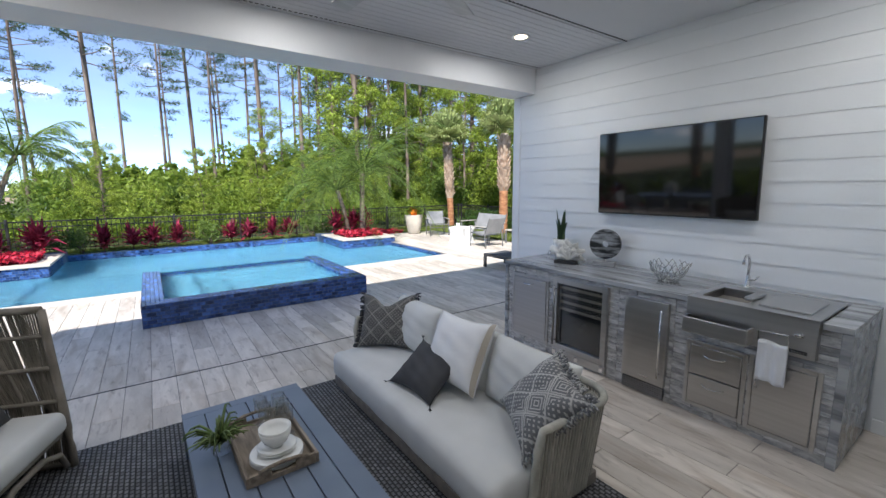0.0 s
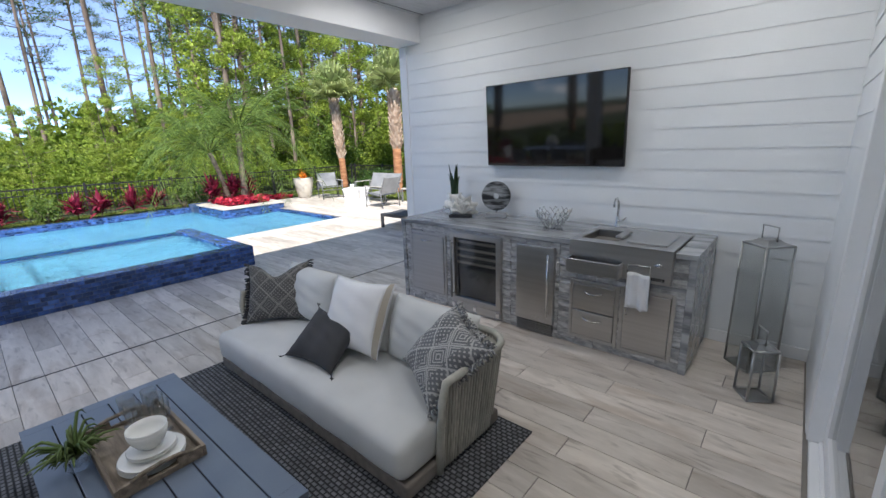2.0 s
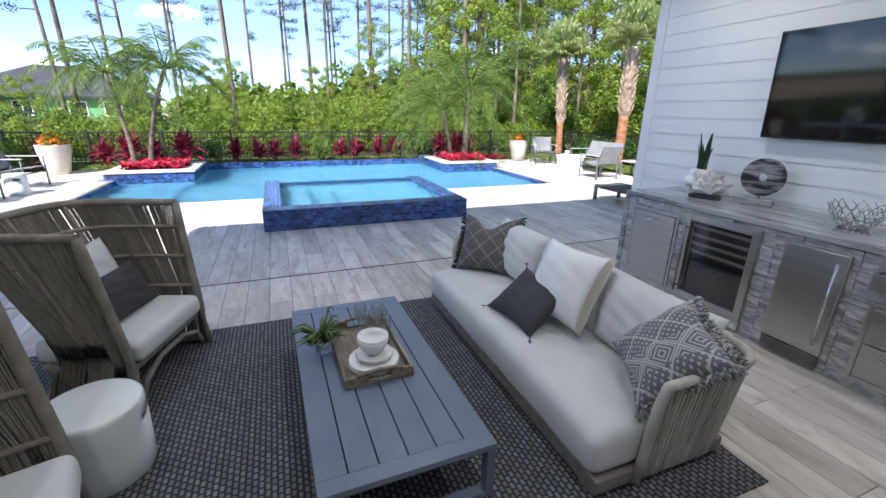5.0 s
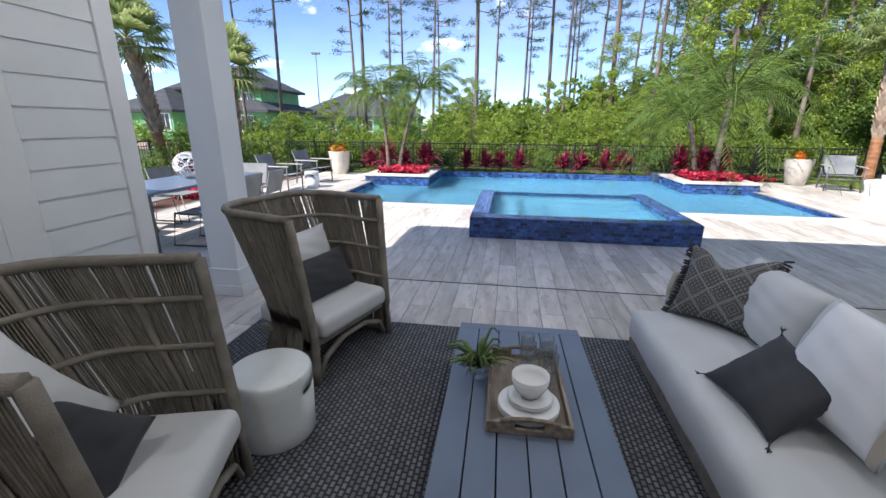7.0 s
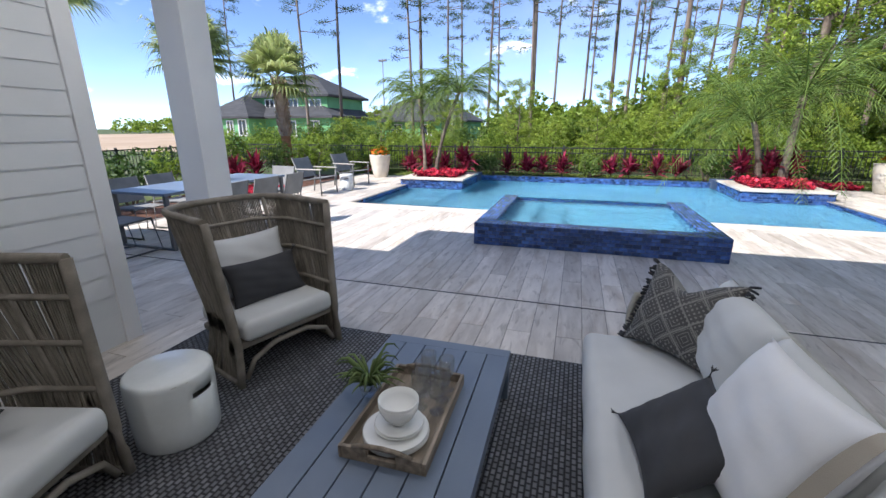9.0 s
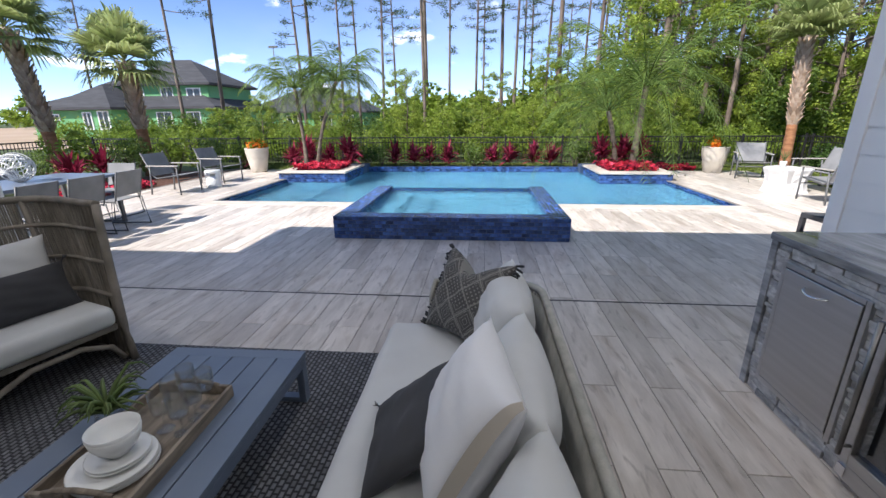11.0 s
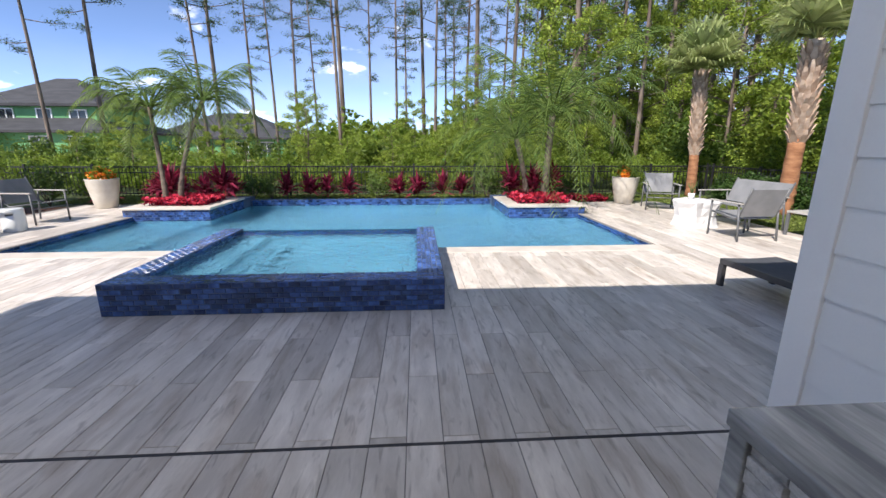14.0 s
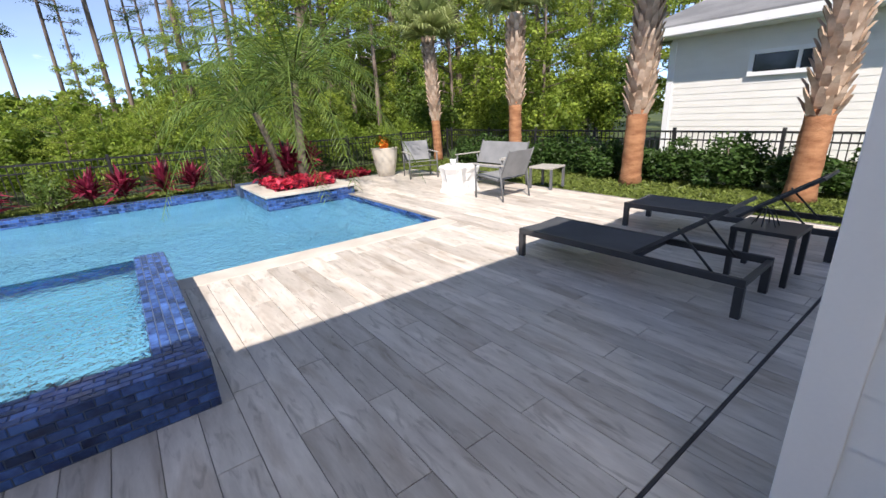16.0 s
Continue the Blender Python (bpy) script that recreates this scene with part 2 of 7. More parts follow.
GRASS_SOIL = mat("lawn_and_soil", (0.035, 0.06, 0.015), (0.09, 0.115, 0.03), rough=0.95, scale=0.35, fine=14, bump=0.5, bump_dist=0.03)
SAND = mat("bare_building_plot_sand", (0.34, 0.25, 0.17), (0.46, 0.36, 0.26), rough=0.95, scale=0.1, fine=4, bump=0.3, bump_dist=0.05)
MULCH = mat("red_brown_bark_mulch", (0.06, 0.025, 0.015), (0.14, 0.06, 0.035), rough=0.95, scale=9, fine=50, bump=0.9, bump_dist=0.02)
SHINGLE = mat("charcoal_asphalt_shingle", (0.055, 0.058, 0.065), (0.1, 0.105, 0.115), rough=0.9, scale=2, fine=30, bump=0.3, island=0.2)
ALU = mat("white_aluminium_door_frame", (0.74, 0.76, 0.78), (0.8, 0.81, 0.83), rough=0.35, scale=2, fine=40, bump=0.02)
PANE = pane_mat("door_glass", (0.72, 0.76, 0.76), 0.8)
GLASSWARE = pane_mat("thin_drinking_glass", (0.97, 0.98, 0.98), 0.55)
CLEAR = pane_mat("clear_glass", (0.92, 0.94, 0.94), 0.75)


# ---- mesh helpers ----
def box(bm, x0, x1, y0, y1, z0, z1, bevel=0.0, seg=2, m=None):
    r = bmesh.ops.create_cube(bm, size=1.0)
    vs = r["verts"]
    bmesh.ops.transform(bm, verts=vs, matrix=Matrix.Translation(((x0 + x1) / 2, (y0 + y1) / 2, (z0 + z1) / 2)) @ Matrix.Diagonal((x1 - x0, y1 - y0, z1 - z0, 1)))
    if bevel:
        es = list({e for v in vs for e in v.link_edges})
        g = bmesh.ops.bevel(bm, geom=es, offset=bevel, segments=seg, profile=0.5, affect="EDGES")
        vs = list({v for f in g["faces"] for v in f.verts} | {v for v in vs if v.is_valid})
    if m is not None:
        bmesh.ops.transform(bm, verts=vs, matrix=m)
    return bm


def tube(bm, pts, radius, sides=8, caps=True, closed=False):
    """A round bar along points; radius is a number or one number per point."""
    pts = [Vector(p) for p in pts]
    rings = []
    for i, p in enumerate(pts):
        if closed:
            d = pts[(i + 1) % len(pts)] - pts[i - 1]
        else:
            d = pts[min(i + 1, len(pts) - 1)] - pts[max(i - 1, 0)]
        q = d.to_track_quat("Z", "Y")
        r = radius if isinstance(radius, (int, float)) else radius[i]
        rings.append([bm.verts.new(p + q @ Vector((r * math.cos(2 * math.pi * k / sides), r * math.sin(2 * math.pi * k / sides), 0))) for k in range(sides)])
    pairs = list(zip(rings, rings[1:])) + ([(rings[-1], rings[0])] if closed else [])
    for a, b in pairs:
        for k in range(sides):
            bm.faces.new((a[k], a[(k + 1) % sides], b[(k + 1) % sides], b[k])).smooth = True
    if caps and not closed:
        bm.faces.new(rings[0][::-1])
        bm.faces.new(rings[-1])
    return bm


def lathe(bm, profile, sides=32, m=None, smooth=True):
    """Turns (r, z) points round the z axis."""
    rings = []
    for r, z in profile:
        ring = []
        for k in range(sides):
            v = Vector((r * math.cos(2 * math.pi * k / sides), r * math.sin(2 * math.pi * k / sides), z))
            ring.append(bm.verts.new(m @ v if m is not None else v))
        rings.append(ring)
    for a, b in zip(rings, rings[1:]):
        for k in range(sides):
            bm.faces.new((a[k], a[(k + 1) % sides], b[(k + 1) % sides], b[k])).smooth = smooth
    bm.faces.new(rings[0][::-1])
    bm.faces.new(rings[-1])
    return bm


def obj(name, bm, material, smooth=False):
    me = bpy.data.meshes.new(name)
    bm.normal_update()
    if smooth:
        for f in bm.faces:
            f.smooth = True
    bm.to_mesh(me)
    bm.free()
    me.materials.append(material)
    return new(name, me)


def part(name, bm, material, parent, label="", smooth=False):
    ob = obj(name, bm, material, smooth)
    ob.parent = parent
    if label:
        ob["label"] = label
    return ob


def piece(name, me, parent, m):
    """One more object on a shared mesh, as a part of parent."""
    ob = new(name, me)
    ob.parent = parent
    ob.matrix_basis = m
    return ob


def thing(name, label, category, m=None, group="", kind=""):
    e = new(name)
    e.empty_display_size = 0.1
    if m is not None:
        e.matrix_basis = m
    return tagged(e, label, category, group, kind)


def B():
    return bmesh.new()

# ---- setting ----
WX, WEND, CEILZ, BEAMZ = 4.76, 4.76, 3.18, 2.885
WALL_END = 4.725
SPA = (0.48, 3.53, 6.89, 9.45)
POOL_Y0, POOL_Y1, POOL_XL, POOL_XR, PLY = 9.29, 15.0, -2.79, 6.95, 12.6
JOINT_Y = 5.1

ground_bm = B()
# ground sheet with a hole under the pool
def sheet(bm, x0, x1, y0, y1, z):
    bm.faces.new([bm.verts.new(v) for v in ((x0, y0, z), (x1, y0, z), (x1, y1, z), (x0, y1, z))])
for r in ((-900, -2.9, -900, 900), (7.1, 900, -900, 900), (-2.9, 7.1, -900, 6.8), (-2.9, 7.1, 15.0, 900)):
    sheet(ground_bm, *r, -0.06)
tagged(obj("ground", ground_bm, GRASS_SOIL), "short green lawn and soil round the pool deck", "ground", kind="structure")
b = B()
sheet(b, -120, -13, 24, 130, -0.05)
tagged(obj("plot", b, SAND), "bare sandy building plot beyond the fence", "ground", kind="structure")

# deck base, round the pool
floor_bm = B()
for r in ((-5.3, WX + 5.2, 0.4, SPA[2] + 0.05), (-5.3, SPA[0] + 0.03, SPA[2] + 0.05, POOL_Y0), (SPA[1] - 0.03, WX + 5.2, SPA[2] + 0.05, POOL_Y0),
          (-5.3, POOL_XL, POOL_Y0, 14.4), (POOL_XR, WX + 5.2, POOL_Y0, 14.4)):
    box(floor_bm, r[0], r[1], r[2], r[3], -0.16, -0.006)
deck = tagged(obj("floor", floor_bm, GROUT), "grey wood-look porcelain plank floor of patio and pool deck", "floor", kind="structure")

b = B()
box(b, -5.3, WX + 5.2, JOINT_Y - 0.0065, JOINT_Y + 0.0065, -0.03, -0.001)
box(b, -5.3, WX + 5.2, JOINT_Y - 0.0085, JOINT_Y - 0.0062, -0.02, 0.001)
box(b, -5.3, WX + 5.2, JOINT_Y + 0.0062, JOINT_Y + 0.0085, -0.02, 0.001)
tagged(obj("slot_drain", b, DRAIN), "narrow dark slot drain between the floor planks", "drain", kind="structure")

# right wall: backing, lap boards, corner board, skirting
BOARD = 0.18
def lap_board(length, thick=0.012, h=BOARD + 0.02):
    """A lap siding board along x, outer face towards -y, bottom edge proud."""
    bm = B()
    v = [bm.verts.new(p) for p in ((0, 0, 0), (length, 0, 0), (length, -thick, 0), (0, -thick, 0), (0, 0, h), (length, 0, h), (length, -0.004, h), (0, -0.004, h))]
    for f in ((0, 3, 2, 1), (4, 5, 6, 7), (3, 7, 6, 2), (0, 4, 7, 3), (1, 2, 6, 5), (0, 1, 5, 4)):
        bm.faces.new([v[i] for i in f])
    return bm


def lapped_wall(name, label, length, z0, z1, m, thick=0.2, pitch=BOARD):
    """A wall of lap boards, the outer face at local y=0 looking to -y, running from x=0 to length."""
    bm = B()
    box(bm, 0, length, 0.0, thick, z0 - 0.1, z1)
    w = tagged(obj(name, bm, WHITE), label, "wall", kind="structure")
    w.matrix_basis = m
    lb = lap_board(length, h=pitch + 0.02)
    me = bpy.data.meshes.new("siding_board")
    lb.to_mesh(me)
    lb.free()
    me.materials.append(WHITE)
    z = z0
    while z < z1 - 0.02:
        piece("siding_board", me, w, pose(0, -0.001, z))
        z += pitch
    return w


wall_right = lapped_wall("wall_right", "white horizontal lap siding wall of the covered patio", WALL_END - 0.41 - 0.02, -0.0485, CEILZ - 0.02, pose(WX, WALL_END - 0.02, 0, 0, 0, -90), pitch=0.1655)
b = B()
box(b, WX - 0.022, WX + 0.2, WALL_END - 0.12, WALL_END, -0.02, BEAMZ - 0.002, 0.004)
tagged(obj("corner_board", b, TRIM), "white corner board at the open end of the siding wall", "trim", kind="structure")
b = B()
box(b, WX - 0.022, WX - 0.002, 0.42, 1.1, 0, 0.1, 0.004)
tagged(obj("baseboard", b, TRIM), "white baseboard under the siding", "trim", kind="structure")

# house wall behind the walk, with sliding glass doors
lapped_wall("wall_house", "white lap siding wall beside the sliding doors", WX - 3.72, 0, CEILZ - 0.02, pose(3.72, 0.44, 0, 0, 0, 0) @ pose(WX - 3.72, 0, 0, 0, 0, 180))
b = B()
box(b, -1.4, WX + 0.2, 0.0, 0.4, 2.5, 3.6)
tagged(obj("wall_header", b, TRIM), "white wall over the sliding doors", "wall", kind="structure")

door = thing("door_1", "white aluminium sliding glass doors, stacked at one side", "sliding door", kind="structure")
b = B()
box(b, -1.2, 3.72, 0.2, 0.44, 0.0, 0.028, 0.004)
for y in (0.27, 0.33, 0.39):
    box(b, -1.2, 3.72, y - 0.008, y + 0.008, 0.028, 0.045)
part("track", b, ALU, door)
b = B()
box(b, 3.6, 3.72, 0.2, 0.452, 0.03, 2.5, 0.004)
for y in (0.25, 0.31, 0.37):
    box(b, 3.575, 3.6, y - 0.012, y + 0.012, 0.03, 2.5)
part("jamb", b, ALU, door)
b = B()
box(b, -1.2, 3.72, 0.2, 0.44, 2.42, 2.5, 0.004)
part("head", b, ALU, door)
for x0, x1, y in ((2.28, 3.57, 0.36), (1.0, 2.34, 0.30), (-0.2, 1.06, 0.24)):
    b = B()
    box(b, x0, x0 + 0.085, y - 0.022, y + 0.022, 0.045, 2.42, 0.003)
    box(b, x1 - 0.085, x1, y - 0.022, y + 0.022, 0.045, 2.42, 0.003)
    box(b, x0 + 0.085, x1 - 0.085, y - 0.022, y + 0.022, 0.045, 0.15, 0.003)
    box(b, x0 + 0.085, x1 - 0.085, y - 0.022, y + 0.022, 2.34, 2.42, 0.003)
    leaf = part("door_leaf", b, ALU, door)
    b = B()
    box(b, x0 + 0.08, x1 - 0.08, y - 0.004, y + 0.004, 0.145, 2.345)
    part("pane", b, PANE, leaf)

# room behind the glass, closing the place
INT = mat("indoor_wall_paint", (0.5, 0.48, 0.45), (0.56, 0.54, 0.5), rough=0.8)
INT_FLOOR = mat("indoor_floor", (0.2, 0.16, 0.12), (0.3, 0.25, 0.2), rough=0.4, stretch=(1, 6, 1))
b = B()
box(b, -6.5, 8, -5.3, -6.0, 0, 3.6)
box(b, -6.5, -6.3, -6, 0.0, 0, 3.6)
box(b, 7.8, 8.0, -6, 0.0, 0, 3.6)
box(b, 4.98, 8.0, -0.2, 0.0, 0, 3.6)
box(b, -6.5, -1.4, -0.2, 0.0, 0, 3.6)
tagged(obj("wall_indoor", b, INT), "plain walls of the room behind the glass doors", "wall", kind="structure")
b = B()
box(b, -6.5, 8, -6, 0.2, -0.05, -0.002)
tagged(obj("floor_indoor", b, INT_FLOOR), "wooden floor of the room behind the glass", "floor", kind="structure")

# left wall with a window near the doors
LX, LEND = -1.385, 3.56
lapped_wall("wall_left", "white lap siding wall with a window", LEND - 2.74 - 0.02, -0.083, CEILZ - 0.02, pose(LX, 2.74, 0, 0, 0, 90), pitch=0.154)
b = B()
box(b, LX - 0.2, LX + 0.028, LEND - 0.1, LEND + 0.02, -0.02, CEILZ, 0.004)
tagged(obj("corner_board", b, TRIM), "white corner board at the end of the wall", "trim", kind="structure")
b = B()
box(b, LX - 0.2, LX + 0.004, 0.0, 2.74, 2.45, CEILZ)
box(b, LX - 0.2, LX + 0.004, 0.0, 0.5, 0.0, 2.45)
tagged(obj("wall_left_header", b, TRIM), "white wall round the side window", "wall", kind="structure")
win = thing("window_1", "tall dark window in the left siding wall with white frame", "window", kind="structure")
b = B()
box(b, LX - 0.1, LX + 0.03, 2.65, 2.75, 0.0, 2.45, 0.004)
box(b, LX - 0.1, LX + 0.03, 0.5, 0.58, 0.0, 2.45, 0.004)
box(b, LX - 0.1, LX + 0.03, 0.58, 2.65, 2.36, 2.45, 0.004)
box(b, LX - 0.1, LX + 0.03, 0.58, 2.65, 0.0, 0.09, 0.004)
part("window_frame", b, ALU, win)
b = B()
box(b, LX + 0.002, LX + 0.026, 2.753, 2.93, 0.0, 2.45, 0.004)
part("casing", b, TRIM, win)
b = B()
box(b, LX - 0.05, LX - 0.04, 0.58, 2.65, 0.09, 2.36)
part("pane", b, PANE, win)
# rear house wall running away from the patio corner
lapped_wall("wall_rear", "white lap siding rear wall of the house", 5.0, 0, CEILZ - 0.02, pose(LX - 0.2, LEND, 0, 0, 0, 180))

# column
col = thing("column", "square white patio column with stepped base", "column", kind="structure")
CX, CY = -1.545, 4.57
b = B()
box(b, CX - 0.14, CX + 0.14, CY - 0.14, CY + 0.14, 0.25, BEAMZ, 0.006)
part("shaft", b, TRIM, col)
b = B()
box(b, CX - 0.168, CX + 0.168, CY - 0.168, CY + 0.168, 0.0, 0.1, 0.006)
box(b, CX - 0.154, CX + 0.154, CY - 0.154, CY + 0.154, 0.1, 0.26, 0.006)
part("base", b, TRIM, col)

# beam, ceiling, roof
b = B()
box(b, CX - 0.2, WX + 0.2, 4.37, WEND, BEAMZ, CEILZ + 0.3, 0.004)
tagged(obj("beam", b, TRIM), "deep white boxed beam over the open side", "beam", kind="structure")
b = B()
box(b, CX - 0.2, CX + 0.2, LEND - 0.2, 4.37, BEAMZ, CEILZ + 0.3, 0.004)
tagged(obj("beam_side", b, TRIM), "white boxed beam from column to house", "beam", kind="structure")
b = B()
# beaded ceiling: narrow strips with grooves beyond the vent line, plain panels before it
VENT_Y = 3.18
y = VENT_Y + 0.03
while y < 4.37:
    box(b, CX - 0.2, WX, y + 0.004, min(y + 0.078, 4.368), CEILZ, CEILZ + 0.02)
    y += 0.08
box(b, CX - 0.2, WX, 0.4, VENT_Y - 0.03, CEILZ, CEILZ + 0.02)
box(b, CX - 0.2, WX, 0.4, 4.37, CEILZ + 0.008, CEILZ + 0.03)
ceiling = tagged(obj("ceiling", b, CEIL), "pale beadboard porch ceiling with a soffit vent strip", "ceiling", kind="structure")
b = B()
y0 = VENT_Y - 0.022
for k in range(150):
    x = -1.6 + k * 0.0425
    box(b, x, x + 0.026, y0, y0 + 0.012, CEILZ - 0.003, CEILZ + 0.004)
    box(b, x, x + 0.026, y0 + 1.14, y0 + 1.152, CEILZ - 0.003, CEILZ + 0.004)
tagged(obj("vent_strip", b, DARKGAP), "row of dark slots of the soffit vent", "vent", kind="structure")
b = B()
box(b, -2.52, WX + 2.5, -6.0, 4.88, CEILZ + 0.05, CEILZ + 0.25)
box(b, -7, -2.52, -6.0, 3.63, CEILZ + 0.05, CEILZ + 0.25)
tagged(obj("roof", b, SHINGLE), "low roof over the patio with shingles", "roof", kind="structure")
b = B()
box(b, WX + 0.2, WX + 2.3, -0.2, 0.0, 0, 3.3)
tagged(obj("wall_side", b, STUCCO), "plain outer wall of the house", "wall", kind="structure")

# ---- pool ----
def tiled(parent, name, p0, ux, uz, w, h, tw, th, grout=0.006, proud=0.004, limit=None, material=None):
    """Running-bond mosaic on a face: p0 corner, ux along, uz up. As parts when limit is set, else one joined field."""
    ux, uz = Vector(ux), Vector(uz)
    nrm = ux.cross(uz)
    rot = Matrix((ux, uz, nrm)).transposed().to_4x4()
    cells = []
    rows = int(round(h / th))
    th = h / rows
    for r in range(rows):
        x = -(r % 2) * tw / 2
        while x < w - 0.005:
            a, c = max(x, 0), min(x + tw, w)
            if c - a > 0.015:
                cells.append((a, c, r * th, (r + 1) * th))
            x += tw
    def tile_bm(bm, a, c, d, e):
        g = grout / 2
        z = proud
        o = [(a + g, d + g), (c - g, d + g), (c - g, e - g), (a + g, e - g)]
        i = [(a + g + .003, d + g + .003), (c - g - .003, d + g + .003), (c - g - .003, e - g - .003), (a + g + .003, e - g - .003)]
        lo = [bm.verts.new((p[0], p[1], 0)) for p in o]
        hi = [bm.verts.new((p[0], p[1], z)) for p in i]
        bm.faces.new(hi)
        for k in range(4):
            bm.faces.new((lo[k], lo[(k + 1) % 4], hi[(k + 1) % 4], hi[k]))
    if limit:
        cache = {}
        for a, c, d, e in cells[:limit]:
            key = round(c - a, 4)
            if key not in cache:
                bm = B()
                tile_bm(bm, 0, c - a, 0, th)
                me = bpy.data.meshes.new("tile")
                bm.to_mesh(me)
                bm.free()
                me.materials.append(TILE_BLUE)
                cache[key] = me
            piece("tile", cache[key], parent, Matrix.Translation(Vector(p0) + ux * a + uz * d) @ rot)
    else:
        bm = B()
        for cell in cells:
            tile_bm(bm, *cell)
        bmesh.ops.transform(bm, verts=bm.verts, matrix=Matrix.Translation(p0) @ rot)
        tagged(part(name, bm, TILE_FIELD, parent), kind="stuff")


pool = thing("pool", "blue swimming pool with raised tile edge and side steps", "pool", kind="structure")
PX0, PX1 = -1.15, 5.32
b = B()
WT = 0.25
def basin(bm, x0, x1, y0, y1, zb):
    sheet(bm, x0, x1, y0, y1, zb)
basin(b, POOL_XL, POOL_XR, POOL_Y0, POOL_Y1, -0.8)
for x0, x1, y0, y1, zt in ((POOL_XL - WT, POOL_XL, POOL_Y0 - WT, PLY, -0.02), (POOL_XR, POOL_XR + WT, POOL_Y0 - WT, PLY, -0.02),
                           (POOL_XL, SPA[0] + 0.1, POOL_Y0 - WT, POOL_Y0, -0.02), (SPA[1] - 0.1, POOL_XR, POOL_Y0 - WT, POOL_Y0, -0.02)):
    box(b, x0, x1, y0, y1, -1.4, zt)
# shelf steps in the side bays
for k in range(4):
    box(b, POOL_XR - 0.35 * (k + 1), POOL_XR - 0.35 * k - 0.002, POOL_Y0, PLY, -1.34, -0.24 - 0.085 * k)
    box(b, POOL_XL + 0.35 * k + 0.002, POOL_XL + 0.35 * (k + 1), POOL_Y0, PLY, -1.34, -0.4 - 0.06 * k)
part("shell", b, PLASTER, pool)
b = B()
box(b, PX0 - 0.1, PX1 + 0.1, 14.75, 15.05, -0.14, 0.05)
part("far_edge", b, TILE_GROUT, pool)
b = B()
box(b, PX0 - 0.1, PX1 + 0.1, 14.75, 15.05, -1.4, -0.14)
part("far_wall", b, PLASTER, pool)
WATERZ = -0.09
b = B()
sheet(b, POOL_XL, POOL_XR, POOL_Y0, 14.75, WATERZ)
part("water_surface", b, WATER, pool, "rippled clear blue water").visible_shadow = False
for p0, ux, w in (((PX0, 14.75, -0.12), (1, 0, 0), PX1 - PX0),):
    tiled(pool, "mosaic_band", p0, ux, (0, 0, 1), w, 0.17, 0.1, 0.05)
tiled(pool, "mosaic_band", (PX0, 14.75, 0.05), (1, 0, 0), (0, 1, 0), PX1 - PX0, 0.3, 0.1, 0.05)
tiled(pool, "mosaic_band", (POOL_XR, PLY, -0.2), (0, -1, 0), (0, 0, 1), PLY - POOL_Y0, 0.18, 0.1, 0.045)
tiled(pool, "mosaic_band", (POOL_XL, POOL_Y0, -0.2), (0, 1, 0), (0, 0, 1), PLY - POOL_Y0, 0.18, 0.1, 0.045)

# raised planters at the far corners of the pool
def planter(name, x0, x1, y0, y1):
    p = thing(name, "raised planting bed with blue mosaic front and pale coping", "planter", kind="structure")
    bm = B()
    box(bm, x0, x1, y0, 15.05, -0.14, 0.14)
    part("bed_wall", bm, TILE_GROUT, p)
    bm = B()
    box(bm, x0, x1, y0, 15.05, -1.4, -0.14)
    part("foundation", bm, PLASTER, p)
    bm = B()
    o = 0.04
    box(bm, x0 - o, x1 + o, y0 - o, y0 + 0.3, 0.14, 0.19, 0.01)
    box(bm, x0 - o, x1 + o, y1 - 0.3, y1 + o, 0.14, 0.19, 0.01)
    box(bm, x0 - o, x0 + 0.3, y0 + 0.3, y1 - 0.3, 0.14, 0.19, 0.01)
    box(bm, x1 - 0.3, x1 + o, y0 + 0.3, y1 - 0.3, 0.14, 0.19, 0.01)
    part("coping", bm, COPING, p)
    bm = B()
    box(bm, x0 + 0.29, x1 - 0.29, y0 + 0.29, y1 - 0.29, 0.1, 0.17)
    part("soil", bm, MULCH, p)
    tiled(p, "mosaic", (x0, y0, -0.12), (1, 0, 0), (0, 0, 1), x1 - x0, 0.26, 0.1, 0.05)
    tiled(p, "mosaic", (x1, y0, -0.12), (0, 1, 0), (0, 0, 1), y1 - y0, 0.26, 0.1, 0.05)
    tiled(p, "mosaic", (x0, y1, -0.12), (0, -1, 0), (0, 0, 1), y1 - y0, 0.26, 0.1, 0.05)
    return p


planter("planter_1", 5.36, 7.1, 12.45, 14.25)
planter("planter_2", -2.98, -1.18, 12.45, 14.25)

# coping on the deck edge
b = B()
box(b, POOL_XL - 0.05, SPA[0], POOL_Y0 - 0.3, POOL_Y0 + 0.03, -0.03, 0.006, 0.006)
box(b, SPA[1], POOL_XR + 0.05, POOL_Y0 - 0.3, POOL_Y0 + 0.03, -0.03, 0.006, 0.006)
tagged(obj("pool_coping", b, COPING), "pale stone coping along the pool edge", "coping", kind="structure")

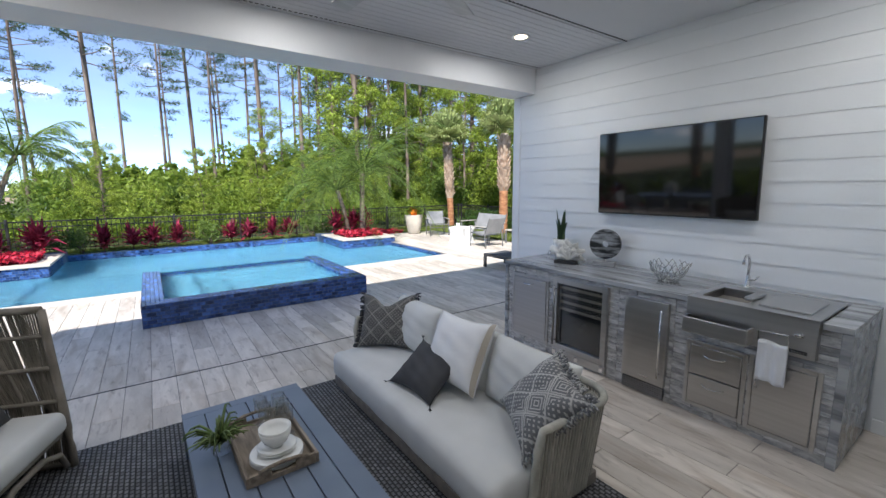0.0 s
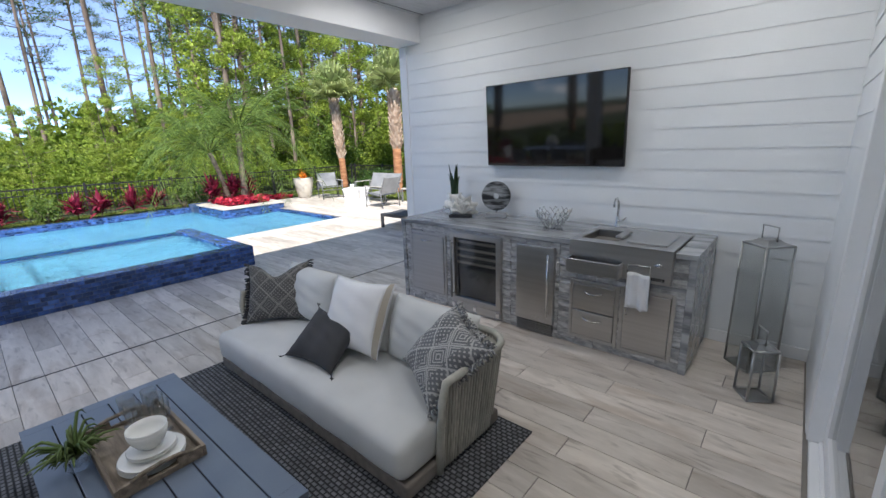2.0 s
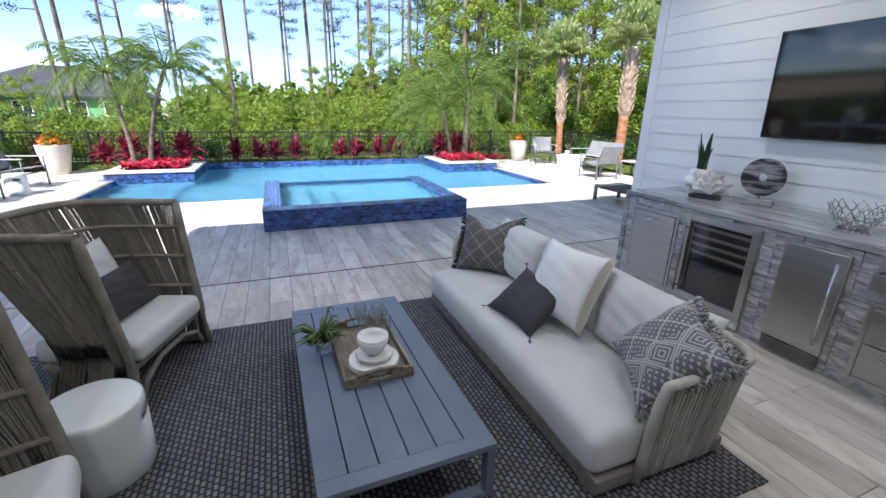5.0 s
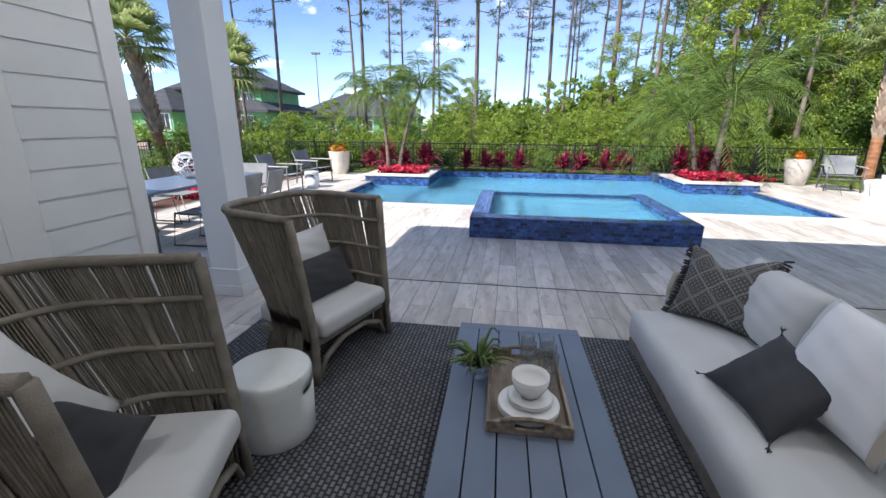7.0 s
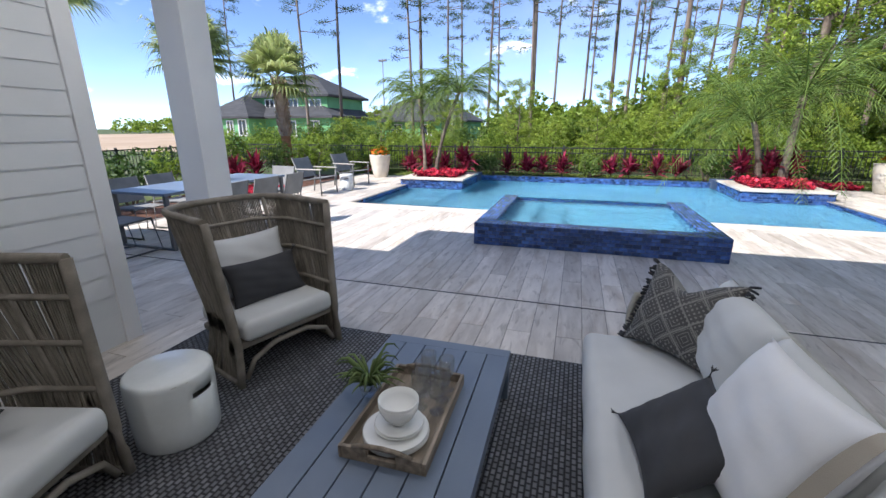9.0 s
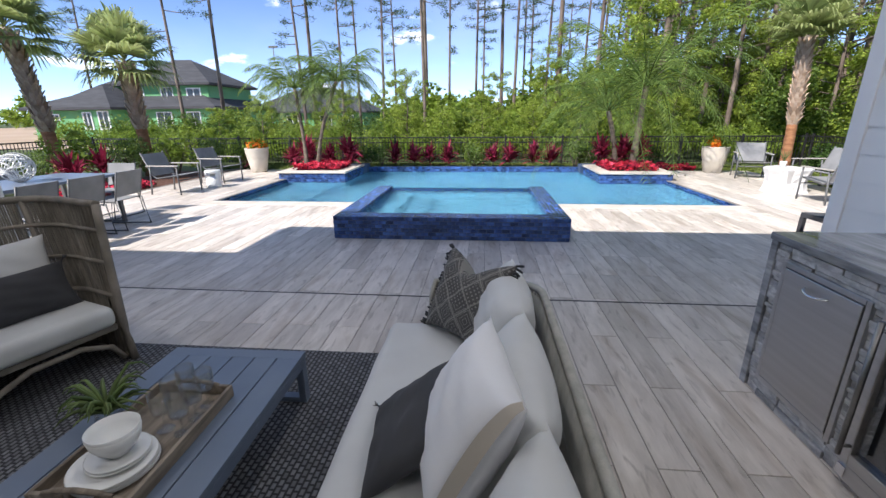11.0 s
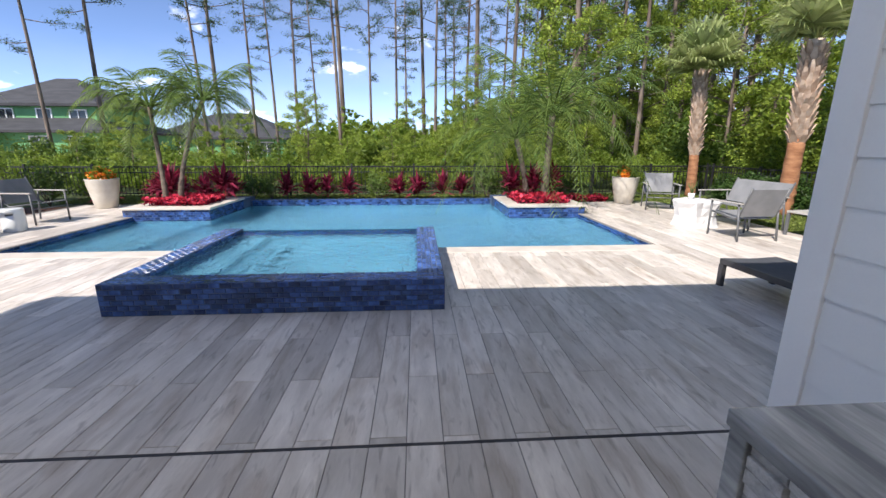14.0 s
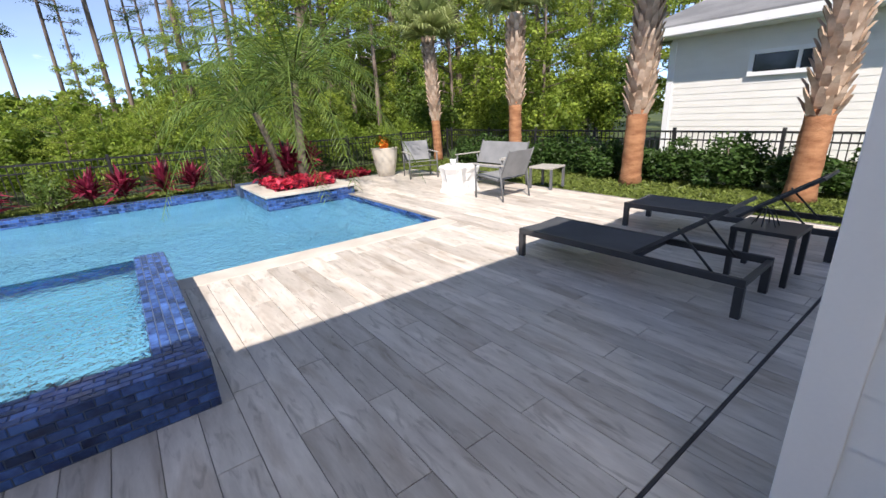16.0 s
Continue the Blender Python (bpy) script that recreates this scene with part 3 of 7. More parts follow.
# spa
spa = thing("spa", "raised square spa clad in blue glass mosaic", "spa", kind="structure")
sx0, sx1, sy0, sy1 = SPA
SZ, SW = 0.295, 0.25
b = B()
box(b, sx0, sx1, sy0, sy0 + SW, -1.3, SZ)
box(b, sx0, sx0 + SW, sy0 + SW, sy1, -1.3, SZ)
box(b, sx1 - SW, sx1, sy0 + SW, sy1, -1.3, SZ)
box(b, sx0 + SW, sx1 - SW, sy1 - SW, sy1, -1.3, SZ - 0.1)
part("spa_wall", b, TILE_GROUT, spa)
b = B()
sheet(b, sx0 + SW, sx1 - SW, sy0 + SW, sy1 - SW, -0.3)
for r in ((sx0 + SW, sx0 + SW + 0.004, sy0 + SW, sy1 - SW), (sx1 - SW - 0.004, sx1 - SW, sy0 + SW, sy1 - SW), (sx0 + SW, sx1 - SW, sy0 + SW, sy0 + SW + 0.004), (sx0 + SW, sx1 - SW, sy1 - SW - 0.004, sy1 - SW)):
    box(b, *r, -0.3, 0.13)
box(b, sx0 + SW, sx0 + SW + 0.45, sy0 + SW, sy1 - SW, -0.29, 0.02, 0.02)
box(b, sx0 + SW + 0.45, sx0 + SW + 0.85, sy0 + SW, sy1 - SW, -0.29, -0.14, 0.02)
box(b, sx0 + SW + 0.85, sx1 - SW, sy1 - SW - 0.4, sy1 - SW, -0.29, 0.02, 0.02)
part("spa_lining", b, SPA_PLASTER, spa)
b = B()
sheet(b, sx0 + SW, sx1 - SW, sy0 + SW, sy1 + 0.004, SZ - 0.03)
v = [b.verts.new(p) for p in ((sx0 + SW, sy1 + 0.004, SZ - 0.03), (sx1 - SW, sy1 + 0.004, SZ - 0.03), (sx1 - SW, sy1 + 0.012, -0.1), (sx0 + SW, sy1 + 0.012, -0.1))]
b.faces.new(v[::-1])
part("water_surface", b, SPA_WATER, spa, "rippled clear pale blue water").visible_shadow = False
tiled(spa, "mosaic", (sx0, sy0, SZ), (1, 0, 0), (0, 1, 0), sx1 - sx0, SW, 0.1, 0.05)
tiled(spa, "mosaic", (sx1, sy0, 0), (0, 1, 0), (0, 0, 1), sy1 - sy0, SZ, 0.1, 0.05)
tiled(spa, "mosaic", (sx1, sy0 + SW, SZ), (0, 1, 0), (-1, 0, 0), sy1 - sy0 - SW, SW, 0.1, 0.05)
tiled(spa, "mosaic", (sx0 + SW, sy0 + SW, SZ), (0, 1, 0), (-1, 0, 0), sy1 - sy0 - SW, SW, 0.1, 0.05)
tiled(spa, "mosaic", (sx0, sy1, 0), (0, -1, 0), (0, 0, 1), sy1 - sy0, SZ, 0.1, 0.05)
tiled(spa, "mosaic", (sx0 + SW, sy1 - SW, SZ - 0.1), (1, 0, 0), (0, 1, 0), sx1 - sx0 - 2 * SW, SW, 0.1, 0.05)
tiled(spa, "mosaic", (sx1 - SW, sy1 - SW, 0.05), (0, -1, 0), (0, 0, 1), sy1 - sy0 - 2 * SW, 0.24, 0.1, 0.05)
tiled(spa, "mosaic", (sx0 + SW, sy0 + SW, 0.05), (0, 1, 0), (0, 0, 1), sy1 - sy0 - 2 * SW, 0.24, 0.1, 0.05)

# ---- covered patio: furniture ----
TAUPE_ROPE = mat("taupe_outdoor_rope", (0.17, 0.15, 0.12), (0.3, 0.27, 0.225), rough=0.85, scale=12, fine=160, bump=0.5, island=0.2)
TAUPE_WRAP = mat("taupe_rope_wrapped_frame", (0.19, 0.17, 0.14), (0.3, 0.27, 0.23), rough=0.85, scale=9, fine=240, bump=0.9, stretch=(1, 1, 1))
SOFA_ROPE = mat("pale_grey_rope", (0.34, 0.34, 0.3), (0.5, 0.49, 0.44), rough=0.85, scale=12, fine=160, bump=0.5, island=0.15)
CUSHION = mat("pale_grey_outdoor_canvas", (0.53, 0.545, 0.545), (0.6, 0.615, 0.615), rough=0.9, scale=2.5, fine=420, bump=0.25, sheen=0.15, bump_dist=0.002)
CUSHION_W = mat("white_cotton", (0.7, 0.71, 0.73), (0.77, 0.78, 0.8), rough=0.9, scale=2.5, fine=420, bump=0.25, sheen=0.15, bump_dist=0.002)
CHARCOAL = mat("charcoal_fabric", (0.032, 0.034, 0.039), (0.055, 0.057, 0.063), rough=0.9, scale=3, fine=380, bump=0.35, sheen=0.04, bump_dist=0.002)
BEIGE = mat("beige_border_fabric", (0.42, 0.38, 0.32), (0.5, 0.46, 0.4), rough=0.9, scale=3, fine=380, bump=0.3)
GREYWOOD = mat("grey_brown_wood_plinth", (0.16, 0.14, 0.125), (0.24, 0.215, 0.19), rough=0.7, scale=3, fine=40, stretch=(1, 6, 6))
TABLE_M = mat("slate_blue_powder_coat", (0.13, 0.165, 0.23), (0.16, 0.2, 0.265), rough=0.34, scale=3, fine=250, bump=0.12, bump_dist=0.001)
TRAYWOOD = mat("weathered_brown_wood", (0.15, 0.12, 0.09), (0.32, 0.27, 0.215), rough=0.75, scale=4, fine=40, bump=0.4, stretch=(8, 1, 8))
CERAMIC = mat("white_glazed_ceramic", (0.74, 0.75, 0.74), (0.8, 0.81, 0.8), rough=0.14, scale=4, fine=40, bump=0.02)
CERAMIC_AGED = mat("white_glaze_worn_at_rim", (0.68, 0.71, 0.7), (0.76, 0.785, 0.78), rough=0.2, scale=4, fine=40, bump=0.04)
WORN = mat("worn_brown_rim", (0.2, 0.17, 0.13), (0.72, 0.74, 0.73), rough=0.5, scale=22, fine=80, mixat=(0.36, 0.5))


def rug_material():
    m = mat("charcoal_woven_rug", (0.035, 0.036, 0.04), (0.06, 0.061, 0.066), rough=0.95, scale=3, fine=120, bump=0.5)
    n, l = m.node_tree.nodes, m.node_tree.links
    b = n["Principled BSDF"]
    tc, mp, br, mx, bp = n.new("ShaderNodeTexCoord"), n.new("ShaderNodeMapping"), n.new("ShaderNodeTexBrick"), n.new("ShaderNodeMixRGB"), n.new("ShaderNodeBump")
    l.new(tc.outputs["Object"], mp.inputs["Vector"])
    mp.inputs["Rotation"].default_value = (0, 0, radians(90))
    br.inputs["Scale"].default_value = 11.0
    br.inputs["Mortar Size"].default_value, br.inputs["Mortar Smooth"].default_value = 0.09, 0.8
    br.inputs["Brick Width"].default_value, br.inputs["Row Height"].default_value = 0.42, 0.3
    br.inputs["Color1"].default_value, br.inputs["Color2"].default_value = (0.24, 0.25, 0.265, 1), (0.14, 0.145, 0.155, 1)
    br.inputs["Mortar"].default_value = (0.025, 0.026, 0.029, 1)
    l.new(mp.outputs["Vector"], br.inputs["Vector"])
    mx.blend_type = "MIX"
    mx.inputs["Fac"].default_value = 0.85
    l.new(b.inputs["Base Color"].links[0].from_socket, mx.inputs["Color1"])
    l.new(br.outputs["Color"], mx.inputs["Color2"])
    l.new(mx.outputs["Color"], b.inputs["Base Color"])
    l.new(br.outputs["Fac"], bp.inputs["Height"])
    bp.invert = True
    bp.inputs["Strength"].default_value, bp.inputs["Distance"].default_value = 0.9, 0.006
    l.new(bp.outputs["Normal"], b.inputs["Normal"])
    return m


RUG = rug_material()
b = B()
box(b, -0.95, 2.74, 1.7, 4.13, 0.0, 0.013, 0.004)
tagged(obj("rug", b, RUG), "charcoal flat-woven outdoor rug under the seating", "rug")


def pattern_mat(name, dark, light, kx, lines=0.3):
    """Woven diamonds with stepped squares inside, by the cloth's own coordinates."""
    m = mat(name, dark, tuple(c * 1.25 for c in dark), rough=0.95, scale=5, fine=260, bump=0.6)
    n, l = m.node_tree.nodes, m.node_tree.links
    b = n["Principled BSDF"]

    def op(kind, a, c=None):
        q = n.new("ShaderNodeMath")
        q.operation = kind
        for i, s in enumerate((a, c)):
            if s is None:
                continue
            if isinstance(s, (int, float)):
                q.inputs[i].default_value = s
            else:
                l.new(s, q.inputs[i])
        return q.outputs[0]
    tc, sp = n.new("ShaderNodeTexCoord"), n.new("ShaderNodeSeparateXYZ")
    l.new(tc.outputs["Object"], sp.inputs["Vector"])
    u, v = op("MULTIPLY", op("ADD", sp.outputs["X"], 0.5), kx), op("MULTIPLY", op("ADD", sp.outputs["Y"], 0.5), kx)
    p, q = op("ADD", u, v), op("SUBTRACT", u, v)
    fp, fq = op("ABSOLUTE", op("SUBTRACT", op("FRACT", p), 0.5)), op("ABSOLUTE", op("SUBTRACT", op("FRACT", op("ADD", q, 10)), 0.5))
    ring = op("MAXIMUM", fp, fq)
    rings = op("GREATER_THAN", op("FRACT", op("MULTIPLY", ring, 7.0)), 1 - lines)
    edge = op("GREATER_THAN", ring, 0.46)
    band = op("GREATER_THAN", op("FRACT", op("MULTIPLY", op("ADD", v, 10), 0.62)), 0.55)
    chk = op("MULTIPLY", op("GREATER_THAN", op("FRACT", op("MULTIPLY", p, 5)), 0.55), op("GREATER_THAN", op("FRACT", op("MULTIPLY", op("ADD", q, 10), 5)), 0.55))
    pick = op("ADD", op("MULTIPLY", rings, band), op("MULTIPLY", chk, op("SUBTRACT", 1.0, band)))
    fac = op("MINIMUM", op("MULTIPLY", op("ADD", pick, edge), 0.8), 1.0)
    mx = n.new("ShaderNodeMixRGB")
    l.new(fac, mx.inputs["Fac"])
    l.new(b.inputs["Base Color"].links[0].from_socket, mx.inputs["Color1"])
    mx.inputs["Color2"].default_value = (*light, 1)
    l.new(mx.outputs["Color"], b.inputs["Base Color"])
    return m


PAT_DARK = pattern_mat("charcoal_diamond_weave", (0.075, 0.075, 0.075), (0.27, 0.265, 0.25), 6.5, 0.22)
PAT_PALE = pattern_mat("grey_white_diamond_weave", (0.13, 0.135, 0.145), (0.48, 0.48, 0.47), 6.0, 0.4)


def pillow_bm(w, h, t, n=20, pinch=0.1, seed=1, wrinkle=0.006, chop=0.0):
    """A stuffed cushion in the xy plane, thick along z, with drawn-in sides and pointed corners."""
    bm = B()
    r = random.Random(seed)
    ph = [r.uniform(0, 6.28) for _ in range(6)]
    grids = []
    for sgn in (1, -1):
        g = []
        for j in range(n + 1):
            row = []
            for i in range(n + 1):
                u, v = 2 * i / n - 1, 2 * j / n - 1
                e = max(0.0, (1 - abs(u) ** 2.6)) ** 0.55 * max(0.0, (1 - abs(v) ** 2.6)) ** 0.55
                px = u * w / 2 * (1 - pinch * (1 - v * v) * abs(u) ** 3)
                py = v * h / 2 * (1 - pinch * (1 - u * u) * abs(v) ** 3)
                py -= chop * h * math.exp(-(u / 0.4) ** 2) * max(0.0, v) ** 2
                wr = wrinkle * (math.sin(9 * u + ph[0] + 3 * v) * math.sin(4 * v + ph[1]) + 0.6 * math.sin(15 * v + 6 * u + ph[2])) * e
                z = sgn * (t / 2 * e + wr * (1 if sgn > 0 else 0.5))
                row.append(bm.verts.new((px, py, z)))
            g.append(row)
        grids.append(g)
    for g, flip in ((grids[0], False), (grids[1], True)):
        for j in range(n):
            for i in range(n):
                f = (g[j][i], g[j][i + 1], g[j + 1][i + 1], g[j + 1][i])
                bm.faces.new(f[::-1] if flip else f).smooth = True
    bmesh.ops.remove_doubles(bm, verts=bm.verts, dist=0.0006)
    return bm


def fringe_bm(w, h, sides, n=46, ln=0.035, seed=3):
    """Short yarn loops along the given sides of a cushion."""
    bm = B()
    r = random.Random(seed)
    for s in sides:
        for k in range(n):
            f = (k + 0.5) / n * 2 - 1
            if s in "lr":
                sx = -1 if s == "l" else 1
                p, d = Vector((sx * w / 2 * (1 - 0.1 * (1 - f * f)), f * h / 2, 0)), Vector((sx, 0, 0))
            else:
                sy = -1 if s == "b" else 1
                p, d = Vector((f * w / 2, sy * h / 2 * (1 - 0.1 * (1 - f * f)), 0)), Vector((0, sy, 0))
            q = (d + Vector((r.uniform(-.7, .7), r.uniform(-.7, .7), r.uniform(-0.7, 0.7)))).normalized()
            tube(bm, [p - d * 0.012, p + q * ln * 0.6, p + q * ln + Vector((0, 0, -0.008))], [0.006, 0.0075, 0.005], 5)
    return bm


def pillow(name, label, m, w, h, t, material, seed=1, fringe="", fringe_mat=None, border=None, pinch=0.1, chop=0.0, tassels=False):
    p = thing(name, label, "pillow", m)
    part("cover", pillow_bm(w, h, t, pinch=pinch, seed=seed, chop=chop), material, p)
    if tassels:
        for sx in (-1, 1):
            for sy in (-1, 1):
                bm = B()
                o = Vector((sx * w / 2 * 0.99, sy * h / 2 * 0.99, 0))
                for k in range(9):
                    a = k * 0.7
                    tube(bm, [o - Vector((sx * 0.012, sy * 0.012, 0)), o + Vector((sx * 0.012, sy * 0.012, 0.002)), o + Vector((sx * 0.024 + 0.012 * math.cos(a), sy * 0.024 + 0.012 * math.sin(a), 0.01 * math.cos(a * 2.1)))], [0.004, 0.003, 0.002], 4)
                part("tassel", bm, material, p)
    if fringe:
        tagged(part("fringe", fringe_bm(w, h, fringe, seed=seed), fringe_mat or material, p, "short looped yarn fringe"), kind="stuff")
    if border:
        bm = B()
        n = 26
        pts = []
        for k in range(n + 1):
            v = 2 * k / n - 1
            pts.append((w * 0.31, v * h / 2 * 0.99, v))
        lo, hi = [], []
        for x, y, v in pts:
            ev = max(0.0, 1 - abs(v) ** 2.6) ** 0.55
            for lst, u in ((lo, 0.86), (hi, 0.975)):
                e = max(0.0, 1 - u ** 2.6) ** 0.55 * ev
                lst.append(bm.verts.new((u * w / 2, y, t / 2 * e + 0.005)))
        for k in range(n):
            bm.faces.new((lo[k], hi[k], hi[k + 1], lo[k + 1])).smooth = True
        part("stripe", bm, border, p, "beige border stripe")
    return p


def u_path(a, front, depth, half, rad, f0, f1):
    """Point of a U-shaped plan with round corners, open towards +x; a runs 0..pi by length, sides end at f0, corners at f1."""
    s = a / math.pi
    flip = 1 if s <= 0.5 else -1
    s = s if s <= 0.5 else 1 - s
    if s < f0:
        x, y = front - (depth - rad) * s / f0, half
    elif s < f1:
        t = (s - f0) / (f1 - f0) * math.pi / 2
        x, y = front - (depth - rad) - rad * math.sin(t), half - rad * (1 - math.cos(t))
    else:
        x, y = front - depth, (half - rad) * (0.5 - s) / (0.5 - f1)
    return x, flip * y


def rope_chair(m, label, seed):
    c = thing("rope_lounge_chair", label, "armchair", m, group="rope chairs round the coffee table")
    H = 1.02
    def prof(z):
        s = z / H
        half = 0.362 + 0.07 * max(0, s - 0.25) ** 1.2 + 0.015 * max(0, 0.2 - s) * 5
        depth = 0.5 + 0.206 * max(0, s - 0.36) / 0.64 + 0.13 * max(0, 0.36 - s) / 0.36
        return half, depth
    def s_of(z):
        return z / H
    def at(a, z, off=0.0):
        half, depth = prof(z)
        x, y = u_path(a, 0.31 - 0.1 * max(0, s_of(z) - 0.3), depth + off, half + off, 0.27, 0.2, 0.42)
        return Vector((x, y, z))
    n = 40
    bm = B()
    tube(bm, [at(math.pi * i / n, H) for i in range(n + 1)], 0.024, 8)
    part("top_rail", bm, TAUPE_WRAP, c)
    for a in (0.0, math.pi):
        bm = B()
        tube(bm, [at(a, H * i / 8) for i in range(9)], 0.024, 8)
        part("post", bm, TAUPE_WRAP, c)
    bm = B()
    tube(bm, [at(math.pi * i / n, 0.022) for i in range(n + 1)], 0.022, 8)
    part("base_rail", bm, TAUPE_WRAP, c)
    for z in (0.45, 0.66, 0.86):
        bm = B()
        tube(bm, [at(math.pi * i / n, z, -0.006) for i in range(n + 1)], 0.015, 6)
        part("cross_rail", bm, TAUPE_WRAP, c)
    for a in (0.45, 1.0, 1.57, 2.14, 2.69):
        bm = B()
        tube(bm, [at(a, z, -0.004) for z in (0.03, 0.25, 0.5, 0.75, 1.0, H)], 0.014, 6)
        part("upright", bm, TAUPE_WRAP, c)
    r = random.Random(seed)
    bm = B()
    cnt = 340
    for k in range(cnt):
        a = math.pi * (k + 0.5) / cnt
        a2 = a + r.uniform(-0.006, 0.006)
        if r.random() < 0.1:
            continue
        w = 0.0052
        pts = [at(a + (a2 - a) * i / 7, H - 0.02 - (H - 0.05) * i / 7, 0.006 * (1 if k % 2 else -1)) for i in range(8)]
        tube(bm, pts, w, 3, caps=False)
    tagged(part("rope_weave", bm, TAUPE_ROPE, c), kind="stuff")
    bm = B()
    box(bm, -0.19, 0.3, -0.335, 0.335, 0.23, 0.275, 0.012)
    part("seat_frame", bm, TAUPE_WRAP, c)
    bm = B()
    tube(bm, [(0.295, -0.33, 0.03), (0.3, -0.27, 0.14), (0.3, -0.12, 0.2), (0.3, 0.12, 0.2), (0.3, 0.27, 0.14), (0.295, 0.33, 0.03)], 0.017, 7)
    part("front_arch", bm, TAUPE_WRAP, c)
    bm = B()
    box(bm, -0.225, 0.345, -0.325, 0.325, 0.275, 0.405, 0.045, 4)
    for v in bm.verts:
        if v.co.z > 0.38:
            v.co.z += 0.018 * (1 - (v.co.y / 0.33) ** 2)
    part("seat_cushion", bm, CUSHION, c, "pale grey seat cushion", True)
    return c


CHAIRS = ((-0.27, 3.69, -18.7, 5), (-0.305, 2.106, 16.3, 6))
for x, y, yaw, sd in CHAIRS:
    base = pose(x, y, 0.013, 0, 0, yaw)
    rope_chair(base, "taupe rope wingback lounge chair with pale grey cushion", sd)
    if sd == 5:
        pillow("back_pillow", "pale grey back pillow on the rope chair", base @ pose(-0.13, 0.0, 0.61, 70, 0, 90), 0.6, 0.44, 0.17, CUSHION, seed=sd)
        pillow("lumbar_pillow", "charcoal lumbar pillow with tassels on the rope chair", base @ pose(0.03, 0.02, 0.535, 64, 0, 90), 0.54, 0.3, 0.12, CHARCOAL, seed=sd + 4, tassels=True)
    else:
        pillow("back_pillow", "pale grey back pillow leaning in the rope chair", base @ pose(-0.14, -0.08, 0.62, 68, -24, 84), 0.5, 0.46, 0.17, CUSHION, seed=sd)
        pillow("lumbar_pillow", "charcoal throw pillow tilted in the rope chair", base @ pose(-0.02, -0.06, 0.52, 52, -38, 78), 0.35, 0.35, 0.13, CHARCOAL, seed=sd + 4)

# white ceramic drum stool
def drum_stool(m, label, r=0.185, h=0.45):
    s = thing("ceramic_stool", label, "garden stool", m)
    bm = B()
    sides = 48
    prof = [(r * 0.93, 0), (r * 0.97, 0.012), (r * 0.985, 0.1), (r, h - 0.115), (r, h - 0.082), (r, h - 0.03), (r * 0.985, h - 0.012), (r * 0.95, h - 0.003), (r * 0.9, h), (0.01, h + 0.002)]
    rings = [[bm.verts.new((q * math.cos(2 * math.pi * (k - 0.5) / sides), q * math.sin(2 * math.pi * (k - 0.5) / sides), z)) for k in range(sides)] for q, z in prof]
    slots = (46, 47, 0, 1, 2, 22, 23, 24, 25, 26)
    for j, (a, c) in enumerate(zip(rings, rings[1:])):
        for k in range(sides):
            if j == 3 and k in slots:
                continue
            bm.faces.new((a[k], a[(k + 1) % sides], c[(k + 1) % sides], c[k])).smooth = True
    bm.faces.new(rings[0][::-1])
    bm.faces.new(rings[-1])
    body = part("body", bm, CERAMIC_AGED, s)
    wall = body.modifiers.new("thick", "SOLIDIFY")
    wall.thickness = 0.014
    # chips and wear round the rim
    q = random.Random(int(r * 1000))
    bm = B()
    for k in range(26):
        a, ln = q.uniform(0, 6.28), q.uniform(0.01, 0.05)
        n = 3
        z = h - 0.012 - q.uniform(0, 0.006)
        w = q.uniform(0.0015, 0.004)
        lo = [bm.verts.new(((r * 0.988 + 0.001) * math.cos(a + ln / r * i / n), (r * 0.988 + 0.001) * math.sin(a + ln / r * i / n), z - w * (1 if 0 < i < n else 0.2))) for i in range(n + 1)]
        hi = [bm.verts.new(((r * 0.984 + 0.001) * math.cos(a + ln / r * i / n), (r * 0.984 + 0.001) * math.sin(a + ln / r * i / n), z + w * (1 if 0 < i < n else 0.2))) for i in range(n + 1)]
        for i in range(n):
            bm.faces.new((lo[i], lo[i + 1], hi[i + 1], hi[i]))
    tagged(part("worn_rim", bm, WORN, s), kind="stuff")
    return s


drum_stool(pose(-0.135, 2.84, 0.013, 0, 0, 5), "white glazed ceramic drum stool with hand slots on the rug", 0.198, 0.37)

# coffee table
tab = thing("coffee_table", "low slate blue metal coffee table with slatted top", "coffee table", pose(1.11, 2.862, 0.013, 0, 0, 1.0))
TW, TL, TH = 0.735, 1.57, 0.29
edges = [-TW / 2]
for k in range(1, 6):
    edges.append(-TW / 2 + TW * k / 6)
edges.append(TW / 2)
for k in range(6):
    b = B()
    box(b, edges[k] + (0.003 if k else 0), edges[k + 1] - (0.003 if k < 5 else 0), -TL / 2 + 0.075, TL / 2 - 0.075, TH - 0.03, TH, 0.002)
    part("slat", b, TABLE_M, tab)
for s in (-1, 1):
    b = B()
    box(b, -TW / 2, TW / 2, s * (TL / 2 - 0.0375) - 0.0375, s * (TL / 2 - 0.0375) + 0.0375, TH - 0.03, TH, 0.002)
    part("end_rail", b, TABLE_M, tab)
    b = B()
    box(b, s * (TW / 2 - 0.012) - 0.012, s * (TW / 2 - 0.012) + 0.012, -TL / 2 + 0.03, TL / 2 - 0.03, TH - 0.075, TH - 0.03, 0.002)
    part("side_apron", b, TABLE_M, tab)
    b = B()
    y = s * (TL / 2 - 0.03)
    box(b, -TW / 2 + 0.04, TW / 2 - 0.04, y - 0.025, y + 0.025, 0.0, 0.03, 0.003)
    part("foot_bar", b, TABLE_M, tab)
    for q in (-1, 1):
        b = B()
        x = q * (TW / 2 - 0.02)
        box(b, x - 0.02, x + 0.02, y - 0.025, y + 0.025, 0.0, TH - 0.03, 0.003)
